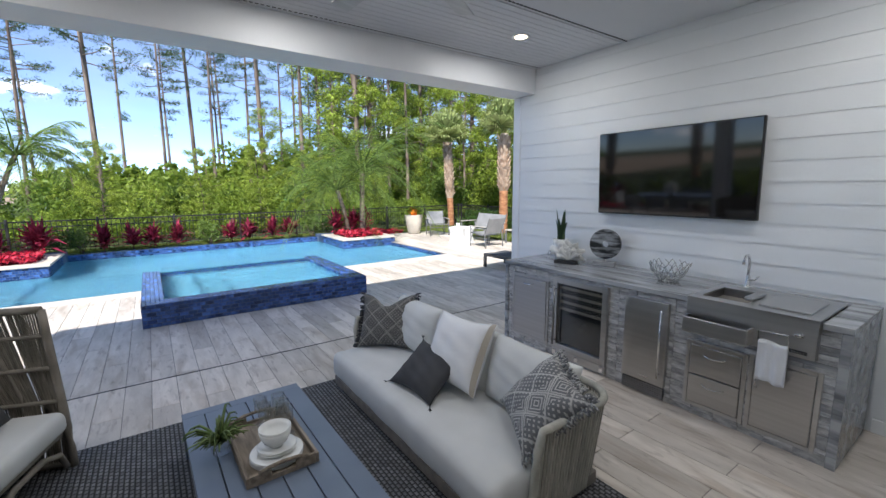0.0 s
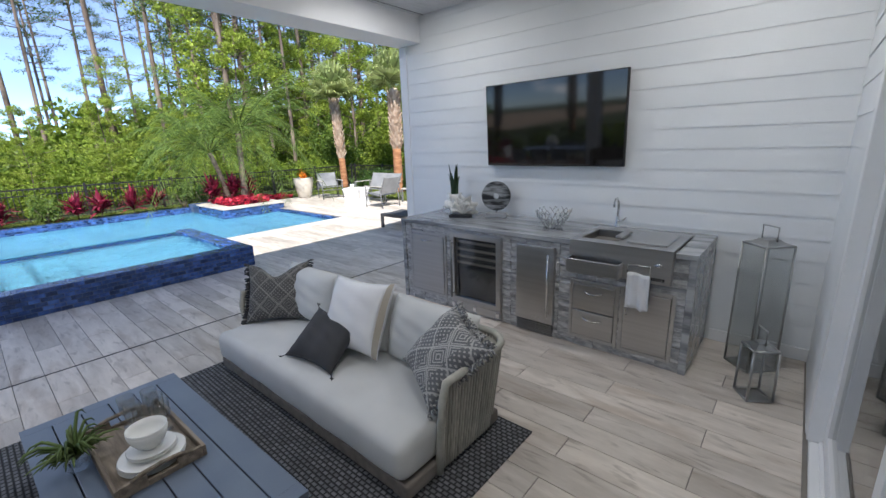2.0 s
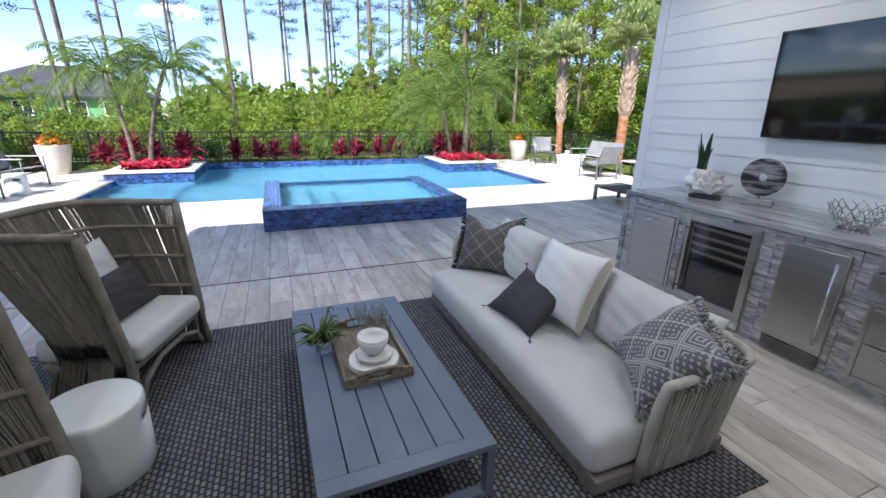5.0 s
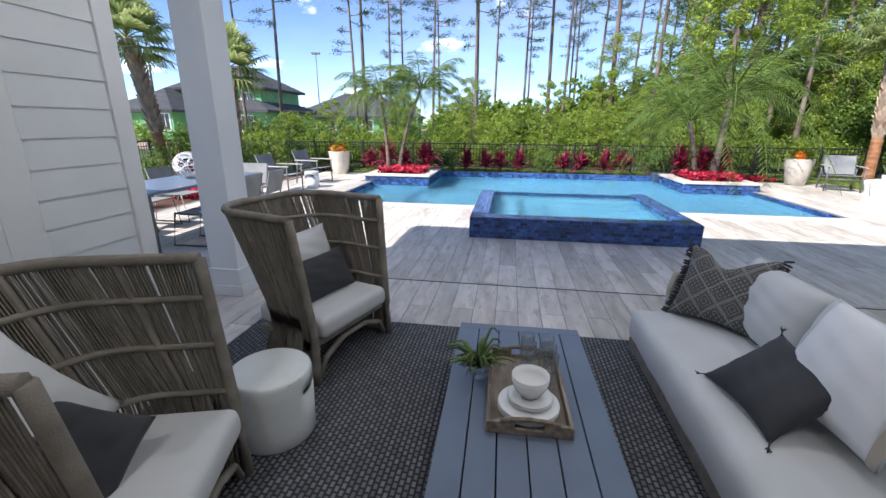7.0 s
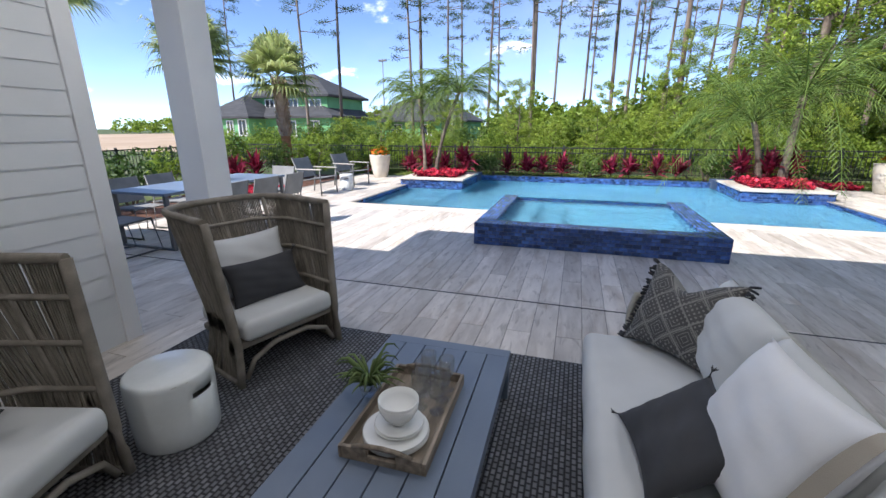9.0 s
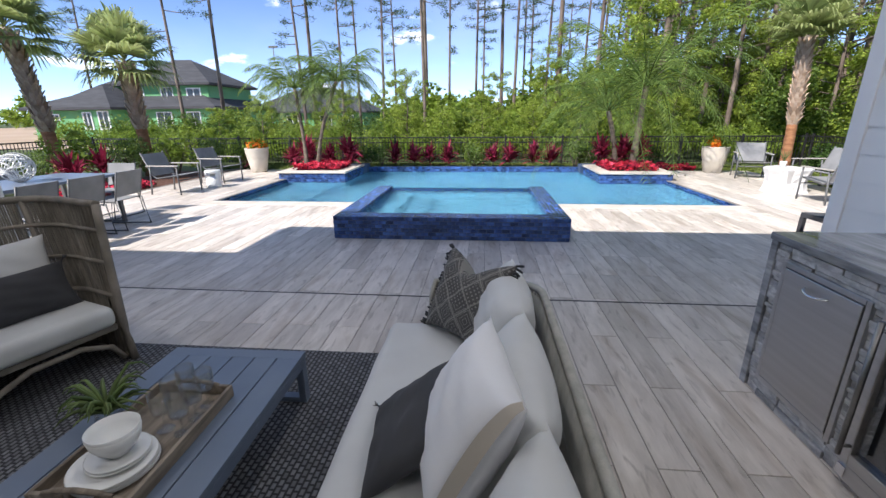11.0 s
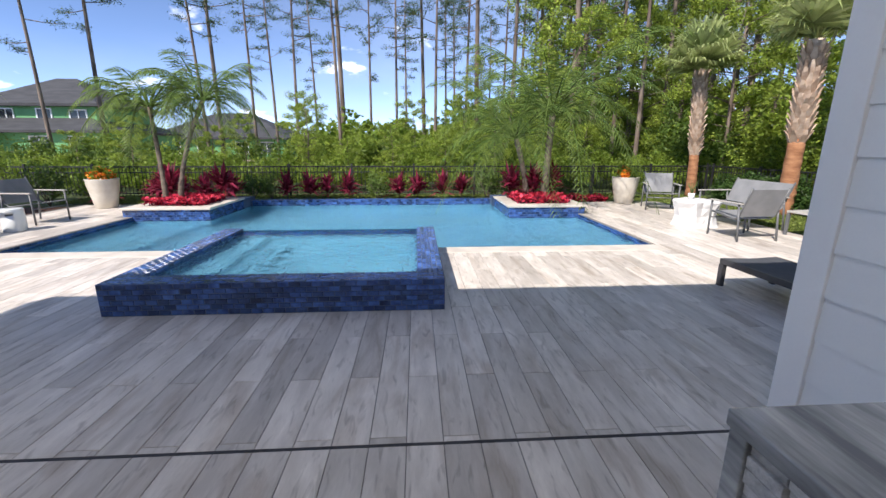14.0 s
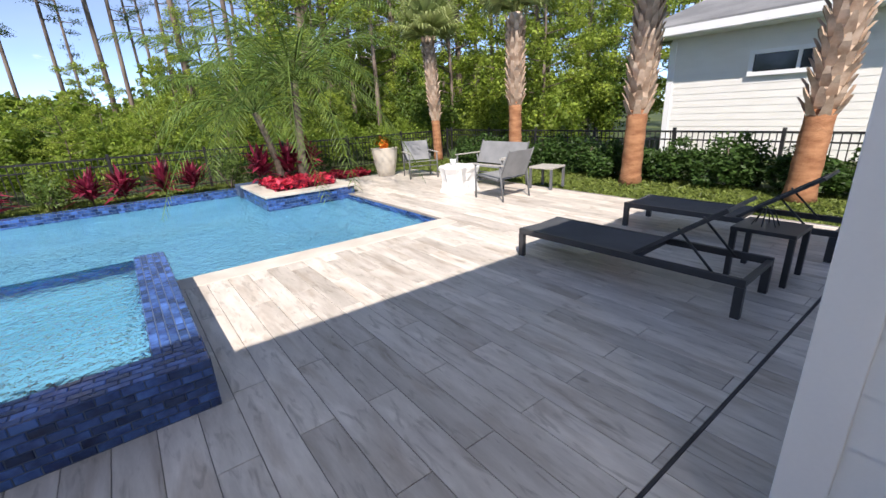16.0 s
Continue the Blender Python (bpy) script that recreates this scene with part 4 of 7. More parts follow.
        part("leg", b, TABLE_M, tab)
# added dark sheet under the slats, the gaps' shade put into its colour
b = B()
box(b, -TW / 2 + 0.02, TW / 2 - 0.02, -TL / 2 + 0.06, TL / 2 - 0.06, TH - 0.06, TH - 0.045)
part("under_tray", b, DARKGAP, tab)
TZ = TH + 0.0135

# wooden tray with dishes, glasses and an air plant
tray = thing("serving_tray", "weathered wooden serving tray on the coffee table", "tray", pose(1.117, 2.957, TZ, 0, 0, 1.3))
b = B()
box(b, -0.172, 0.172, -0.29, 0.29, 0.0, 0.014, 0.002)
part("tray_floor", b, TRAYWOOD, tray)
for s in (-1, 1):
    b = B()
    box(b, s * 0.172 - 0.008, s * 0.172 + 0.008, -0.301, 0.301, 0.0, 0.055, 0.003)
    part("side_board", b, TRAYWOOD, tray)
    b = B()
    y = s * 0.293
    box(b, -0.164, -0.06, y - 0.008, y + 0.008, 0.0, 0.058, 0.003)
    box(b, 0.06, 0.164, y - 0.008, y + 0.008, 0.0, 0.058, 0.003)
    box(b, -0.06, 0.06, y - 0.008, y + 0.008, 0.0, 0.028, 0.003)
    tube(b, [(-0.12, y, 0.056), (-0.07, y, 0.07), (0, y, 0.075), (0.07, y, 0.07), (0.12, y, 0.056)], 0.01, 7)
    part("end_board", b, TRAYWOOD, tray)
GZ = TZ + 0.0145
px, py = 1.122, 2.81
def plate(x, y, z, r, label):
    bm = B()
    lathe(bm, [(r * 0.55, 0), (r * 0.62, 0.003), (r * 0.96, 0.013), (r, 0.016), (r * 0.97, 0.0175), (r * 0.66, 0.008), (0.005, 0.007)], 44, pose(x, y, z))
    return tagged(obj("plate", bm, CERAMIC), label, "plate", "stacked plates")
for k in range(4):
    plate(px + 0.002 * (k % 2), py - 0.002 * k, GZ + 0.0095 * k, 0.135, "large white dinner plate in a stack")
for k in range(2):
    plate(px + 0.008, py + 0.012 + 0.003 * k, GZ + 0.04 + 0.0095 * k, 0.1, "small white side plate on the stack")
for k in range(2):
    bm = B()
    z = GZ + 0.062 + 0.016 * k
    lathe(bm, [(0.036, 0), (0.038, 0.007), (0.06, 0.026), (0.078, 0.06), (0.083, 0.088), (0.08, 0.0885), (0.074, 0.06), (0.056, 0.03), (0.004, 0.013)], 40, pose(px + 0.005, py + 0.02, z))
    tagged(obj("bowl", bm, CERAMIC), "white ceramic bowl nested on the plates", "bowl", "nested bowls")
def wine_glass(x, y, z, k):
    bm = B()
    lathe(bm, [(0.034, 0), (0.034, 0.002), (0.006, 0.006), (0.004, 0.012), (0.004, 0.062), (0.01, 0.068), (0.032, 0.082), (0.037, 0.1), (0.038, 0.17), (0.0365, 0.17), (0.0355, 0.1), (0.03, 0.086), (0.002, 0.074)], 28, pose(x, y, z))
    return tagged(obj("wine_glass", bm, GLASSWARE), "clear stemmed drinking glass on the tray", "glass", "glasses on the tray")
for k, (x, y) in enumerate(((1.128, 3.195), (1.226, 3.175), (1.132, 3.105), (1.23, 3.09), (1.15, 3.015), (1.232, 3.005))):
    wine_glass(x, y, GZ, k)
air = thing("air_plant", "curling green air plant in a small glass vase", "plant", pose(0.885, 3.04, TZ))
b = B()
lathe(b, [(0.03, 0), (0.042, 0.01), (0.05, 0.045), (0.042, 0.075), (0.036, 0.085), (0.034, 0.085), (0.04, 0.07), (0.047, 0.045), (0.004, 0.008)], 28)
part("vase", b, GLASSWARE, air)
b = B()
rr = random.Random(9)
for k in range(58):
    a, ln = rr.uniform(0, 6.28), rr.uniform(0.12, 0.23)
    o = Vector((math.cos(a), math.sin(a), 0))
    lift = rr.uniform(0.6, 2.1)
    pts = [Vector((0, 0, 0.06)) + o * ln * s * 0.8 + Vector((0, 0, ln * lift * (s - 0.75 * s ** 2.3))) for s in (0, 0.3, 0.6, 0.85, 1.0)]
    tube(b, pts, [0.009, 0.009, 0.007, 0.004, 0.001], 4)
part("leaves", b, leaf_mat("air_plant_leaf", (0.07, 0.12, 0.035), (0.2, 0.27, 0.1), 0.15), air)

# sofa
SX, SY = 2.3, 2.96
sofa = thing("sofa", "pale grey three-seat outdoor sofa with woven rope back", "sofa", pose(SX, SY, 0.013))
SL, SD = 2.17, 0.82
b = B()
box(b, -0.41, 0.38, -SL / 2 + 0.03, SL / 2 - 0.03, 0.02, 0.1, 0.01)
part("plinth", b, GREYWOOD, sofa)
for x in (-0.36, 0.32):
    for y in (-SL / 2 + 0.1, SL / 2 - 0.1):
        b = B()
        box(b, x - 0.04, x + 0.04, y - 0.05, y + 0.05, 0.0, 0.03, 0.004)
        part("foot", b, GREYWOOD, sofa)
b = B()
box(b, -0.425, 0.3, -SL / 2 + 0.045, SL / 2 - 0.045, 0.1, 0.32, 0.055, 5)
bmesh.ops.subdivide_edges(b, edges=[e for e in b.edges if e.calc_length() > 0.3], cuts=14, use_grid_fill=True)
for v in b.verts:
    if v.co.z > 0.27:
        v.co.z += 0.016 * (1 - (v.co.y / 1.0) ** 2) + 0.004 * math.sin(v.co.y * 17 + v.co.x * 9) + 0.003 * math.sin(v.co.x * 31 + 2 * v.co.y)
    if v.co.x < -0.4:
        v.co.x -= 0.012 * math.sin((v.co.z - 0.1) / 0.215 * math.pi) + 0.003 * math.sin(v.co.y * 13)
part("seat_cushion", b, CUSHION, sofa, "one long pale grey seat cushion", True)
def sofa_at(a, z, off=0.0):
    s = z / 0.56
    hy = SL / 2 - 0.03 + 0.045 * s + off
    x, y = u_path(a, 0.0, 0.56 + 0.06 * s + off, hy, 0.17, 0.128, 0.21)
    return Vector((-0.16 - x, y, z))
# arm ends turn down at the front
rim = [sofa_at(0.0, z) + Vector((-0.02, 0, 0)) for z in (0.03, 0.2, 0.36, 0.46)] + [sofa_at(0.0003, 0.53)] + [sofa_at(a, 0.56) for a in np.linspace(0.004, math.pi - 0.004, 90)] + \
      [sofa_at(math.pi - 0.0003, 0.53)] + [sofa_at(math.pi, z) + Vector((-0.02, 0, 0)) for z in (0.46, 0.36, 0.2, 0.03)]
b = B()
tube(b, rim, 0.022, 8)
part("back_rail", b, SOFA_ROPE, sofa, "rounded rope-wrapped rail")
aa = np.linspace(0.012, math.pi - 0.012, 270)
b = B()
for k, a in enumerate(aa):
    if k % 29 == 28:
        continue
    tube(b, [sofa_at(a, z, 0.003 * (1 if k % 2 else -1)) for z in (0.55, 0.4, 0.2, 0.04)], 0.0074, 4, caps=False)
tagged(part("rope_weave", b, SOFA_ROPE, sofa), kind="stuff")
b = B()
prev = None
for a in np.linspace(0.004, math.pi - 0.004, 120):
    cur = [b.verts.new(sofa_at(a, zz, -0.016)) for zz in (0.06, 0.3, 0.53)]
    if prev:
        for q in (0, 1):
            b.faces.new((prev[q], cur[q], cur[q + 1], prev[q + 1])).smooth = True
    prev = cur
o = part("back_lining", b, SOFA_ROPE, sofa, "pale woven inner lining")
o.modifiers.new("thick", "SOLIDIFY").thickness = 0.006
for z in (0.05, 0.2, 0.38):
    b = B()
    tube(b, [sofa_at(a, z, -0.012) for a in np.linspace(0, math.pi, 70)], 0.011, 6)
    part("cross_rail", b, SOFA_ROPE, sofa)
for y, sd in ((0.69, 1), (0.02, 2), (-0.65, 3)):
    b = pillow_bm(0.7, 0.44, 0.27, pinch=0.04, seed=sd, wrinkle=0.008)
    bmesh.ops.transform(b, verts=b.verts, matrix=pose(0.225, y, 0.525, 74, 0, -90))
    part("back_cushion", b, CUSHION, sofa, "soft pale grey back cushion")


def facing(centre, normal, along):
    """A pose at centre, z along normal, x as near to along as it goes."""
    z = Vector(normal).normalized()
    x = Vector(along)
    x = (x - z * x.dot(z)).normalized()
    return Matrix.Translation(centre) @ Matrix((x, z.cross(x), z)).transposed().to_4x4()


pillow("throw_pillow", "charcoal diamond-woven throw pillow with looped fringe", facing((2.34, 3.85, 0.565), (-0.62, -0.58, 0.44), (0.72, -0.69, 0.0)), 0.52, 0.5, 0.19, PAT_DARK, 11, "lr", CHARCOAL, pinch=0.14, chop=0.22)
pillow("throw_pillow", "white throw pillow with beige border stripe", facing((2.37, 2.84, 0.605), (-0.84, -0.12, 0.46), (0.12, -1.0, 0.03)), 0.53, 0.5, 0.21, CUSHION_W, 12, "", None, BEIGE)
pillow("throw_pillow", "charcoal throw pillow with tassels leaning on the white one", facing((2.175, 2.95, 0.475), (-0.58, -0.06, 0.8), (0.08, -1.0, 0.02)), 0.48, 0.4, 0.13, CHARCOAL, 13, pinch=0.14, tassels=True)
pillow("throw_pillow", "grey and white geometric throw pillow with fringe", facing((2.36, 2.06, 0.57), (-0.66, 0.2, 0.68), (0.55, -0.45, 0.7)), 0.47, 0.47, 0.2, PAT_PALE, 14, "rb", PAT_PALE, pinch=0.14)

# ---- outdoor kitchen along the siding wall ----
STEEL = mat("brushed_stainless_steel", (0.46, 0.455, 0.45), (0.53, 0.525, 0.52), rough=0.3, metal=1.0, scale=0.8, fine=60, bump=0.03, stretch=(1, 0.6, 40), bump_dist=0.0006, rvar=0.03)
STEEL_D = mat("dark_stainless_edge", (0.2, 0.2, 0.2), (0.3, 0.3, 0.3), rough=0.35, metal=1.0, scale=3, fine=60, bump=0.03)
CHROME = mat("polished_chrome", (0.72, 0.72, 0.72), (0.8, 0.8, 0.8), rough=0.08, metal=1.0, scale=3, fine=20, bump=0.0)
BLACK = mat("black_plastic", (0.01, 0.01, 0.011), (0.02, 0.02, 0.021), rough=0.4, scale=4, fine=100, bump=0.03)
SCREEN = mat("glossy_black_screen", (0.004, 0.004, 0.005), (0.007, 0.007, 0.008), rough=0.05, rvar=0.02, scale=1, fine=10, bump=0.0, spec=0.6)
STONE = mat("stacked_grey_marble_strip", (0.26, 0.265, 0.275), (0.56, 0.565, 0.57), rough=0.6, scale=5, fine=40, bump=0.4, stretch=(1, 2.5, 6), vary=0.3, bump_dist=0.003)
DARKGLASS = pane_mat("smoked_cooler_glass", (0.78, 0.8, 0.82), 0.5)
SHELF_W = mat("pale_wood_shelf_front", (0.42, 0.36, 0.29), (0.52, 0.46, 0.38), rough=0.5, scale=4, fine=40)
TOWEL = mat("white_terry_towel", (0.72, 0.74, 0.78), (0.8, 0.82, 0.85), rough=0.95, scale=6, fine=300, bump=0.7, bump_dist=0.004)


def marble():
    m = mat("grey_striped_quartzite", (0.12, 0.13, 0.145), (0.4, 0.415, 0.43), rough=0.12, scale=1.6, fine=12, bump=0.0, stretch=(7.0, 0.8, 7.0), mixat=(0.36, 0.62))
    return m


MARBLE = marble()
KY0, KY1, KX = 1.13, 4.04, 3.985
kit = thing("counter", "outdoor kitchen counter clad in stacked stone strips", "counter")
b = B()
box(b, KX + 0.035, WX - 0.03, KY0 + 0.05, KY1 - 0.05, 0.0, 0.868)
part("carcass", b, GROUT, kit)
for y0, y1 in ((KY0, KY0 + 0.05), (KY1 - 0.05, KY1)):
    b = B()
    box(b, KX - 0.012, WX - 0.03, y0, y1, 0.0, 0.874, 0.004)
    part("end_panel", b, MARBLE, kit, "grey striped stone waterfall end")
top = thing("worktop", "grey striped quartzite worktop with polished surface", "worktop")
for x0, x1, y0, y1 in ((KX - 0.02, WX - 0.028, 2.04, KY1 + 0.004), (KX - 0.02, WX - 0.028, KY0 - 0.004, 1.27), (4.56, WX - 0.028, 1.27, 2.04)):
    b = B()
    box(b, x0, x1, y0, y1, 0.876, 0.916, 0.004)
    part("slab", b, MARBLE, top)
# stone strips
strip_me = {}
for hh in (0.022, 0.03, 0.038):
    for ln in (0.16, 0.24, 0.34, 0.46):
        for dp in (0.0, 0.006, 0.012):
            b = B()
            box(b, -0.03 - dp, 0.0, 0.0, ln - 0.002, 0.0, hh - 0.0015, 0.002, 1)
            me = bpy.data.meshes.new("stone_strip")
            b.to_mesh(me)
            b.free()
            me.materials.append(STONE)
            strip_me[(hh, ln, dp)] = me
UNITS = [(3.39, 3.93, 0.09, 0.8), (2.70, 3.33, 0.02, 0.855), (2.165, 2.555, 0.0, 0.84), (1.62, 2.04, 0.07, 0.59), (1.22, 1.635, 0.05, 0.61), (1.27, 2.04, 0.66, 0.9)]
rs = random.Random(17)
z = 0.0
while z < 0.85:
    hh = rs.choice((0.022, 0.03, 0.03, 0.038))
    y = KY0 + 0.05
    while y < KY1 - 0.05:
        ln = rs.choice((0.16, 0.24, 0.34, 0.46))
        ln = min([l for l in (0.16, 0.24, 0.34, 0.46) if l <= ln] or [0.16])
        y1 = min(y + ln, KY1 - 0.05)
        hidden = any(u0 - 0.001 < y and y1 < u1 + 0.001 and w0 < z and z + hh < w1 for u0, u1, w0, w1 in UNITS)
        if not hidden and y1 - y > 0.02 and z + hh < 0.875:
            ob = piece("stone_strip", strip_me[(hh, ln, rs.choice((0.0, 0.006, 0.012)))], kit, pose(KX + 0.036, y, z))
            ob.scale = (1, (y1 - y) / ln, 1)
        y = y1
    z += hh


def arch_handle(y0, y1, z, out=0.035, r=0.006):
    bm = B()
    n = 9
    tube(bm, [(KX - 0.018 - out * math.sin(math.pi * i / (n - 1)) ** 0.7, y0 + (y1 - y0) * i / (n - 1), z - 0.01 * math.sin(math.pi * i / (n - 1))) for i in range(n)], r, 8)
    return bm


def framed(name, label, category, y0, y1, z0, z1):
    t = thing(name, label, category)
    bm = B()
    w = 0.028
    for a in ((y0, y0 + w, z0, z1), (y1 - w, y1, z0, z1), (y0 + w, y1 - w, z0, z0 + w), (y0 + w, y1 - w, z1 - w, z1)):
        box(bm, KX - 0.012, KX + 0.02, a[0], a[1], a[2], a[3], 0.003)
    part("frame", bm, STEEL, t)
    return t


# pull-out bin door
bin_ = framed("trash_drawer", "brushed stainless steel pull-out bin door", "drawer", 3.4, 3.92, 0.1, 0.795)
b = B()
box(b, KX - 0.016, KX + 0.015, 3.432, 3.888, 0.132, 0.763, 0.004)
d = part("door", b, STEEL, bin_)
part("handle", arch_handle(3.59, 3.74, 0.715), CHROME, d, "chrome arched handle")

# wine cooler
wine = thing("wine_cooler", "stainless wine cooler with dark glass door and shelves", "wine cooler")
b = B()
box(b, KX + 0.02, 4.5, 2.715, 3.32, 0.02, 0.85)
part("body", b, BLACK, wine)
b = B()
y0, y1, z0, z1, w = 2.71, 3.325, 0.11, 0.848, 0.055
for a in ((y0, y0 + w, z0, z1), (y1 - w, y1, z0, z1), (y0 + w, y1 - w, z0, z0 + w), (y0 + w, y1 - w, z1 - w, z1)):
    box(b, KX - 0.035, KX + 0.018, a[0], a[1], a[2], a[3], 0.004)
dr = part("door_frame", b, STEEL, wine)
b = B()
box(b, KX - 0.012, KX - 0.008, y0 + w, y1 - w, z0 + w, z1 - w)
part("pane", b, DARKGLASS, dr)
for k, zz in enumerate((0.735, 0.66, 0.59, 0.52)):
    b = B()
    box(b, KX - 0.004, KX + 0.012, y0 + w + 0.01, y1 - w - 0.01, zz, zz + 0.024, 0.002)
    part("shelf", b, SHELF_W, wine)
for yy, zz in ((3.12, 0.47), (3.04, 0.42), (2.96, 0.42), (3.0, 0.37), (3.09, 0.39)):
    b = B()
    lathe(b, [(0.012, 0), (0.026, 0.001), (0.026, 0.003), (0.012, 0.004)], 18, pose(KX + 0.006, yy, zz, 0, -90, 0))
    part("bottle_end", b, CLEAR, wine)
b = B()
tube(b, [(KX - 0.075, 3.28, 0.16), (KX - 0.075, 3.28, 0.77)], 0.011, 10)
for zz in (0.2, 0.73):
    tube(b, [(KX - 0.075, 3.28, zz), (KX - 0.03, 3.28, zz)], 0.008, 8)
part("handle", b, STEEL_D, dr)
b = B()
box(b, KX - 0.03, KX + 0.018, y0, y1, 0.03, 0.106, 0.003)
part("kick_panel", b, STEEL, wine)
for yy in (3.29, 3.02, 2.745):
    b = B()
    box(b, KX - 0.036, KX - 0.03, yy - 0.02, yy + 0.02, 0.045, 0.095, 0.002)
    part("hinge_plate", b, CHROME, wine)

# ice maker
ice = thing("ice_maker", "narrow stainless ice maker with bar handle and louvred base", "ice maker")
b = B()
box(b, KX + 0.02, 4.5, 2.175, 2.545, 0.0, 0.83)
part("body", b, BLACK, ice)
b = B()
box(b, KX - 0.035, KX + 0.018, 2.175, 2.545, 0.12, 0.825, 0.006)
dr = part("door", b, STEEL, ice)
b = B()
tube(b, [(KX - 0.07, 2.215, 0.2), (KX - 0.07, 2.215, 0.77)], 0.009, 10)
for zz in (0.23, 0.74):
    tube(b, [(KX - 0.07, 2.215, zz), (KX - 0.03, 2.215, zz)], 0.007, 8)
part("handle", b, CHROME, dr)
b = B()
box(b, KX - 0.037, KX - 0.034, 2.3, 2.38, 0.16, 0.168)
part("name_plate", b, CHROME, ice)
for k in range(6):
    b = B()
    box(b, KX - 0.03, KX + 0.01, 2.18, 2.54, 0.012 + k * 0.017, 0.02 + k * 0.017, 0.002, 1)
    part("louvre", b, STEEL_D, ice)

# sink and refreshment station
sink = thing("sink_station", "stainless drop-in sink station with front apron and shelf", "sink")
AX = 3.925
b = B()
box(b, AX, AX + 0.02, 1.275, 2.035, 0.675, 0.93, 0.004)
box(b, AX + 0.02, 4.0, 1.275, 1.29, 0.675, 0.93)
box(b, AX + 0.02, 4.0, 2.02, 2.035, 0.675, 0.93)
ap = part("apron", b, STEEL, sink)
b = B()
for x0, x1, y0, y1 in ((AX, 4.03, 1.275, 2.035), (4.42, 4.57, 1.275, 2.035), (4.03, 4.42, 1.275, 1.69), (4.03, 4.42, 1.98, 2.035)):
    box(b, x0, x1, y0, y1, 0.918, 0.934, 0.003)
part("deck", b, STEEL, sink)
b = B()
for x0, x1, y0, y1, z0, z1 in ((4.02, 4.03, 1.69, 1.98, 0.72, 0.925), (4.42, 4.43, 1.69, 1.98, 0.72, 0.925), (4.03, 4.42, 1.68, 1.69, 0.72, 0.925), (4.03, 4.42, 1.98, 1.99, 0.72, 0.925), (4.02, 4.43, 1.68, 1.99, 0.71, 0.72)):
    box(b, x0, x1, y0, y1, z0, z1)
part("basin", b, STEEL_D, sink)
b = B()
box(b, 4.02, 4.42, 1.34, 1.62, 0.934, 0.948, 0.004)
part("cover", b, STEEL, sink, "flat stainless cover")
b = B()
box(b, 4.1, 4.34, 1.675, 1.735, 0.934, 0.962, 0.01)
part("bottle_opener_block", b, STEEL, sink)
b = B()
box(b, AX - 0.1, AX - 0.085, 1.605, 2.015, 0.69, 0.8, 0.004)
box(b, AX - 0.085, AX, 1.605, 2.015, 0.69, 0.702, 0.002)
box(b, AX - 0.085, AX, 2.003, 2.015, 0.702, 0.8, 0.002)
box(b, AX - 0.085, AX, 1.605, 1.617, 0.702, 0.8, 0.002)
part("speed_rail", b, STEEL, sink, "stainless bottle rail")
b = B()
lathe(b, [(0.016, 0), (0.016, 0.012), (0.012, 0.03), (0.004, 0.032)], 16, pose(AX, 1.36, 0.82, 0, -90, 0))
box(b, AX - 0.03, AX - 0.006, 1.335, 1.385, 0.812, 0.828, 0.004)
part("opener", b, CHROME, sink)
b = B()
box(b, AX - 0.004, AX, 1.315, 1.405, 0.7, 0.722, 0.001)
bd = part("badge", b, BLACK, sink, "small black badge plate")
for k in range(5):
    b = B()
    box(b, AX - 0.0055, AX - 0.004, 1.328 + k * 0.0145, 1.337 + k * 0.0145, 0.707, 0.715)
    part("badge_mark", b, CHROME, bd)
faucet = thing("faucet", "curved chrome faucet behind the sink", "faucet", pose(4.65, 1.9, 0.916))
b = B()
lathe(b, [(0.026, 0), (0.026, 0.012), (0.017, 0.02), (0.015, 0.09), (0.012, 0.1)], 20)
tube(b, [(0, 0, 0.09), (0, 0, 0.2), (-0.012, 0, 0.245), (-0.045, 0, 0.272), (-0.085, 0, 0.268), (-0.112, 0, 0.235), (-0.115, 0, 0.2)], 0.011, 10)
part("spout", b, CHROME, faucet)
b = B()
tube(b, [(0, -0.012, 0.06), (0, -0.045, 0.068), (0, -0.075, 0.1)], [0.01, 0.008, 0.006], 8)
part("lever", b, CHROME, faucet)

# drawers and cupboard door under the sink
draw = framed("drawer_unit", "double stainless drawer unit with curved handles", "drawers", 1.632, 2.035, 0.07, 0.585)
for z0, z1 in ((0.102, 0.32), (0.33, 0.553)):
    b = B()
    box(b, KX - 0.016, KX + 0.015, 1.664, 2.003, z0, z1, 0.004)
    d = part("drawer_front", b, STEEL, draw)
    part("handle", arch_handle(1.755, 1.905, z1 - 0.055), CHROME, d, "chrome arched handle")
cup = framed("access_door", "stainless cupboard door below the sink station", "cupboard", 1.235, 1.622, 0.06, 0.6)
b = B()
box(b, KX - 0.016, KX + 0.015, 1.267, 1.59, 0.092, 0.568, 0.004)
d = part("door", b, STEEL, cup)
b = B()
tube(b, [(KX - 0.018, 1.565, 0.38), (KX - 0.05, 1.565, 0.41), (KX - 0.05, 1.565, 0.47), (KX - 0.018, 1.565, 0.5)], 0.007, 8)
part("handle", b, CHROME, d)
b = B()
box(b, KX + 0.0, KX + 0.033, KY0 + 0.05, 1.64, 0.615, 0.655, 0.004)
part("stone_ledge", b, MARBLE, kit)
# towel ring and towel
ring = thing("towel_ring", "chrome towel ring on the sink apron", "towel ring")
b = B()
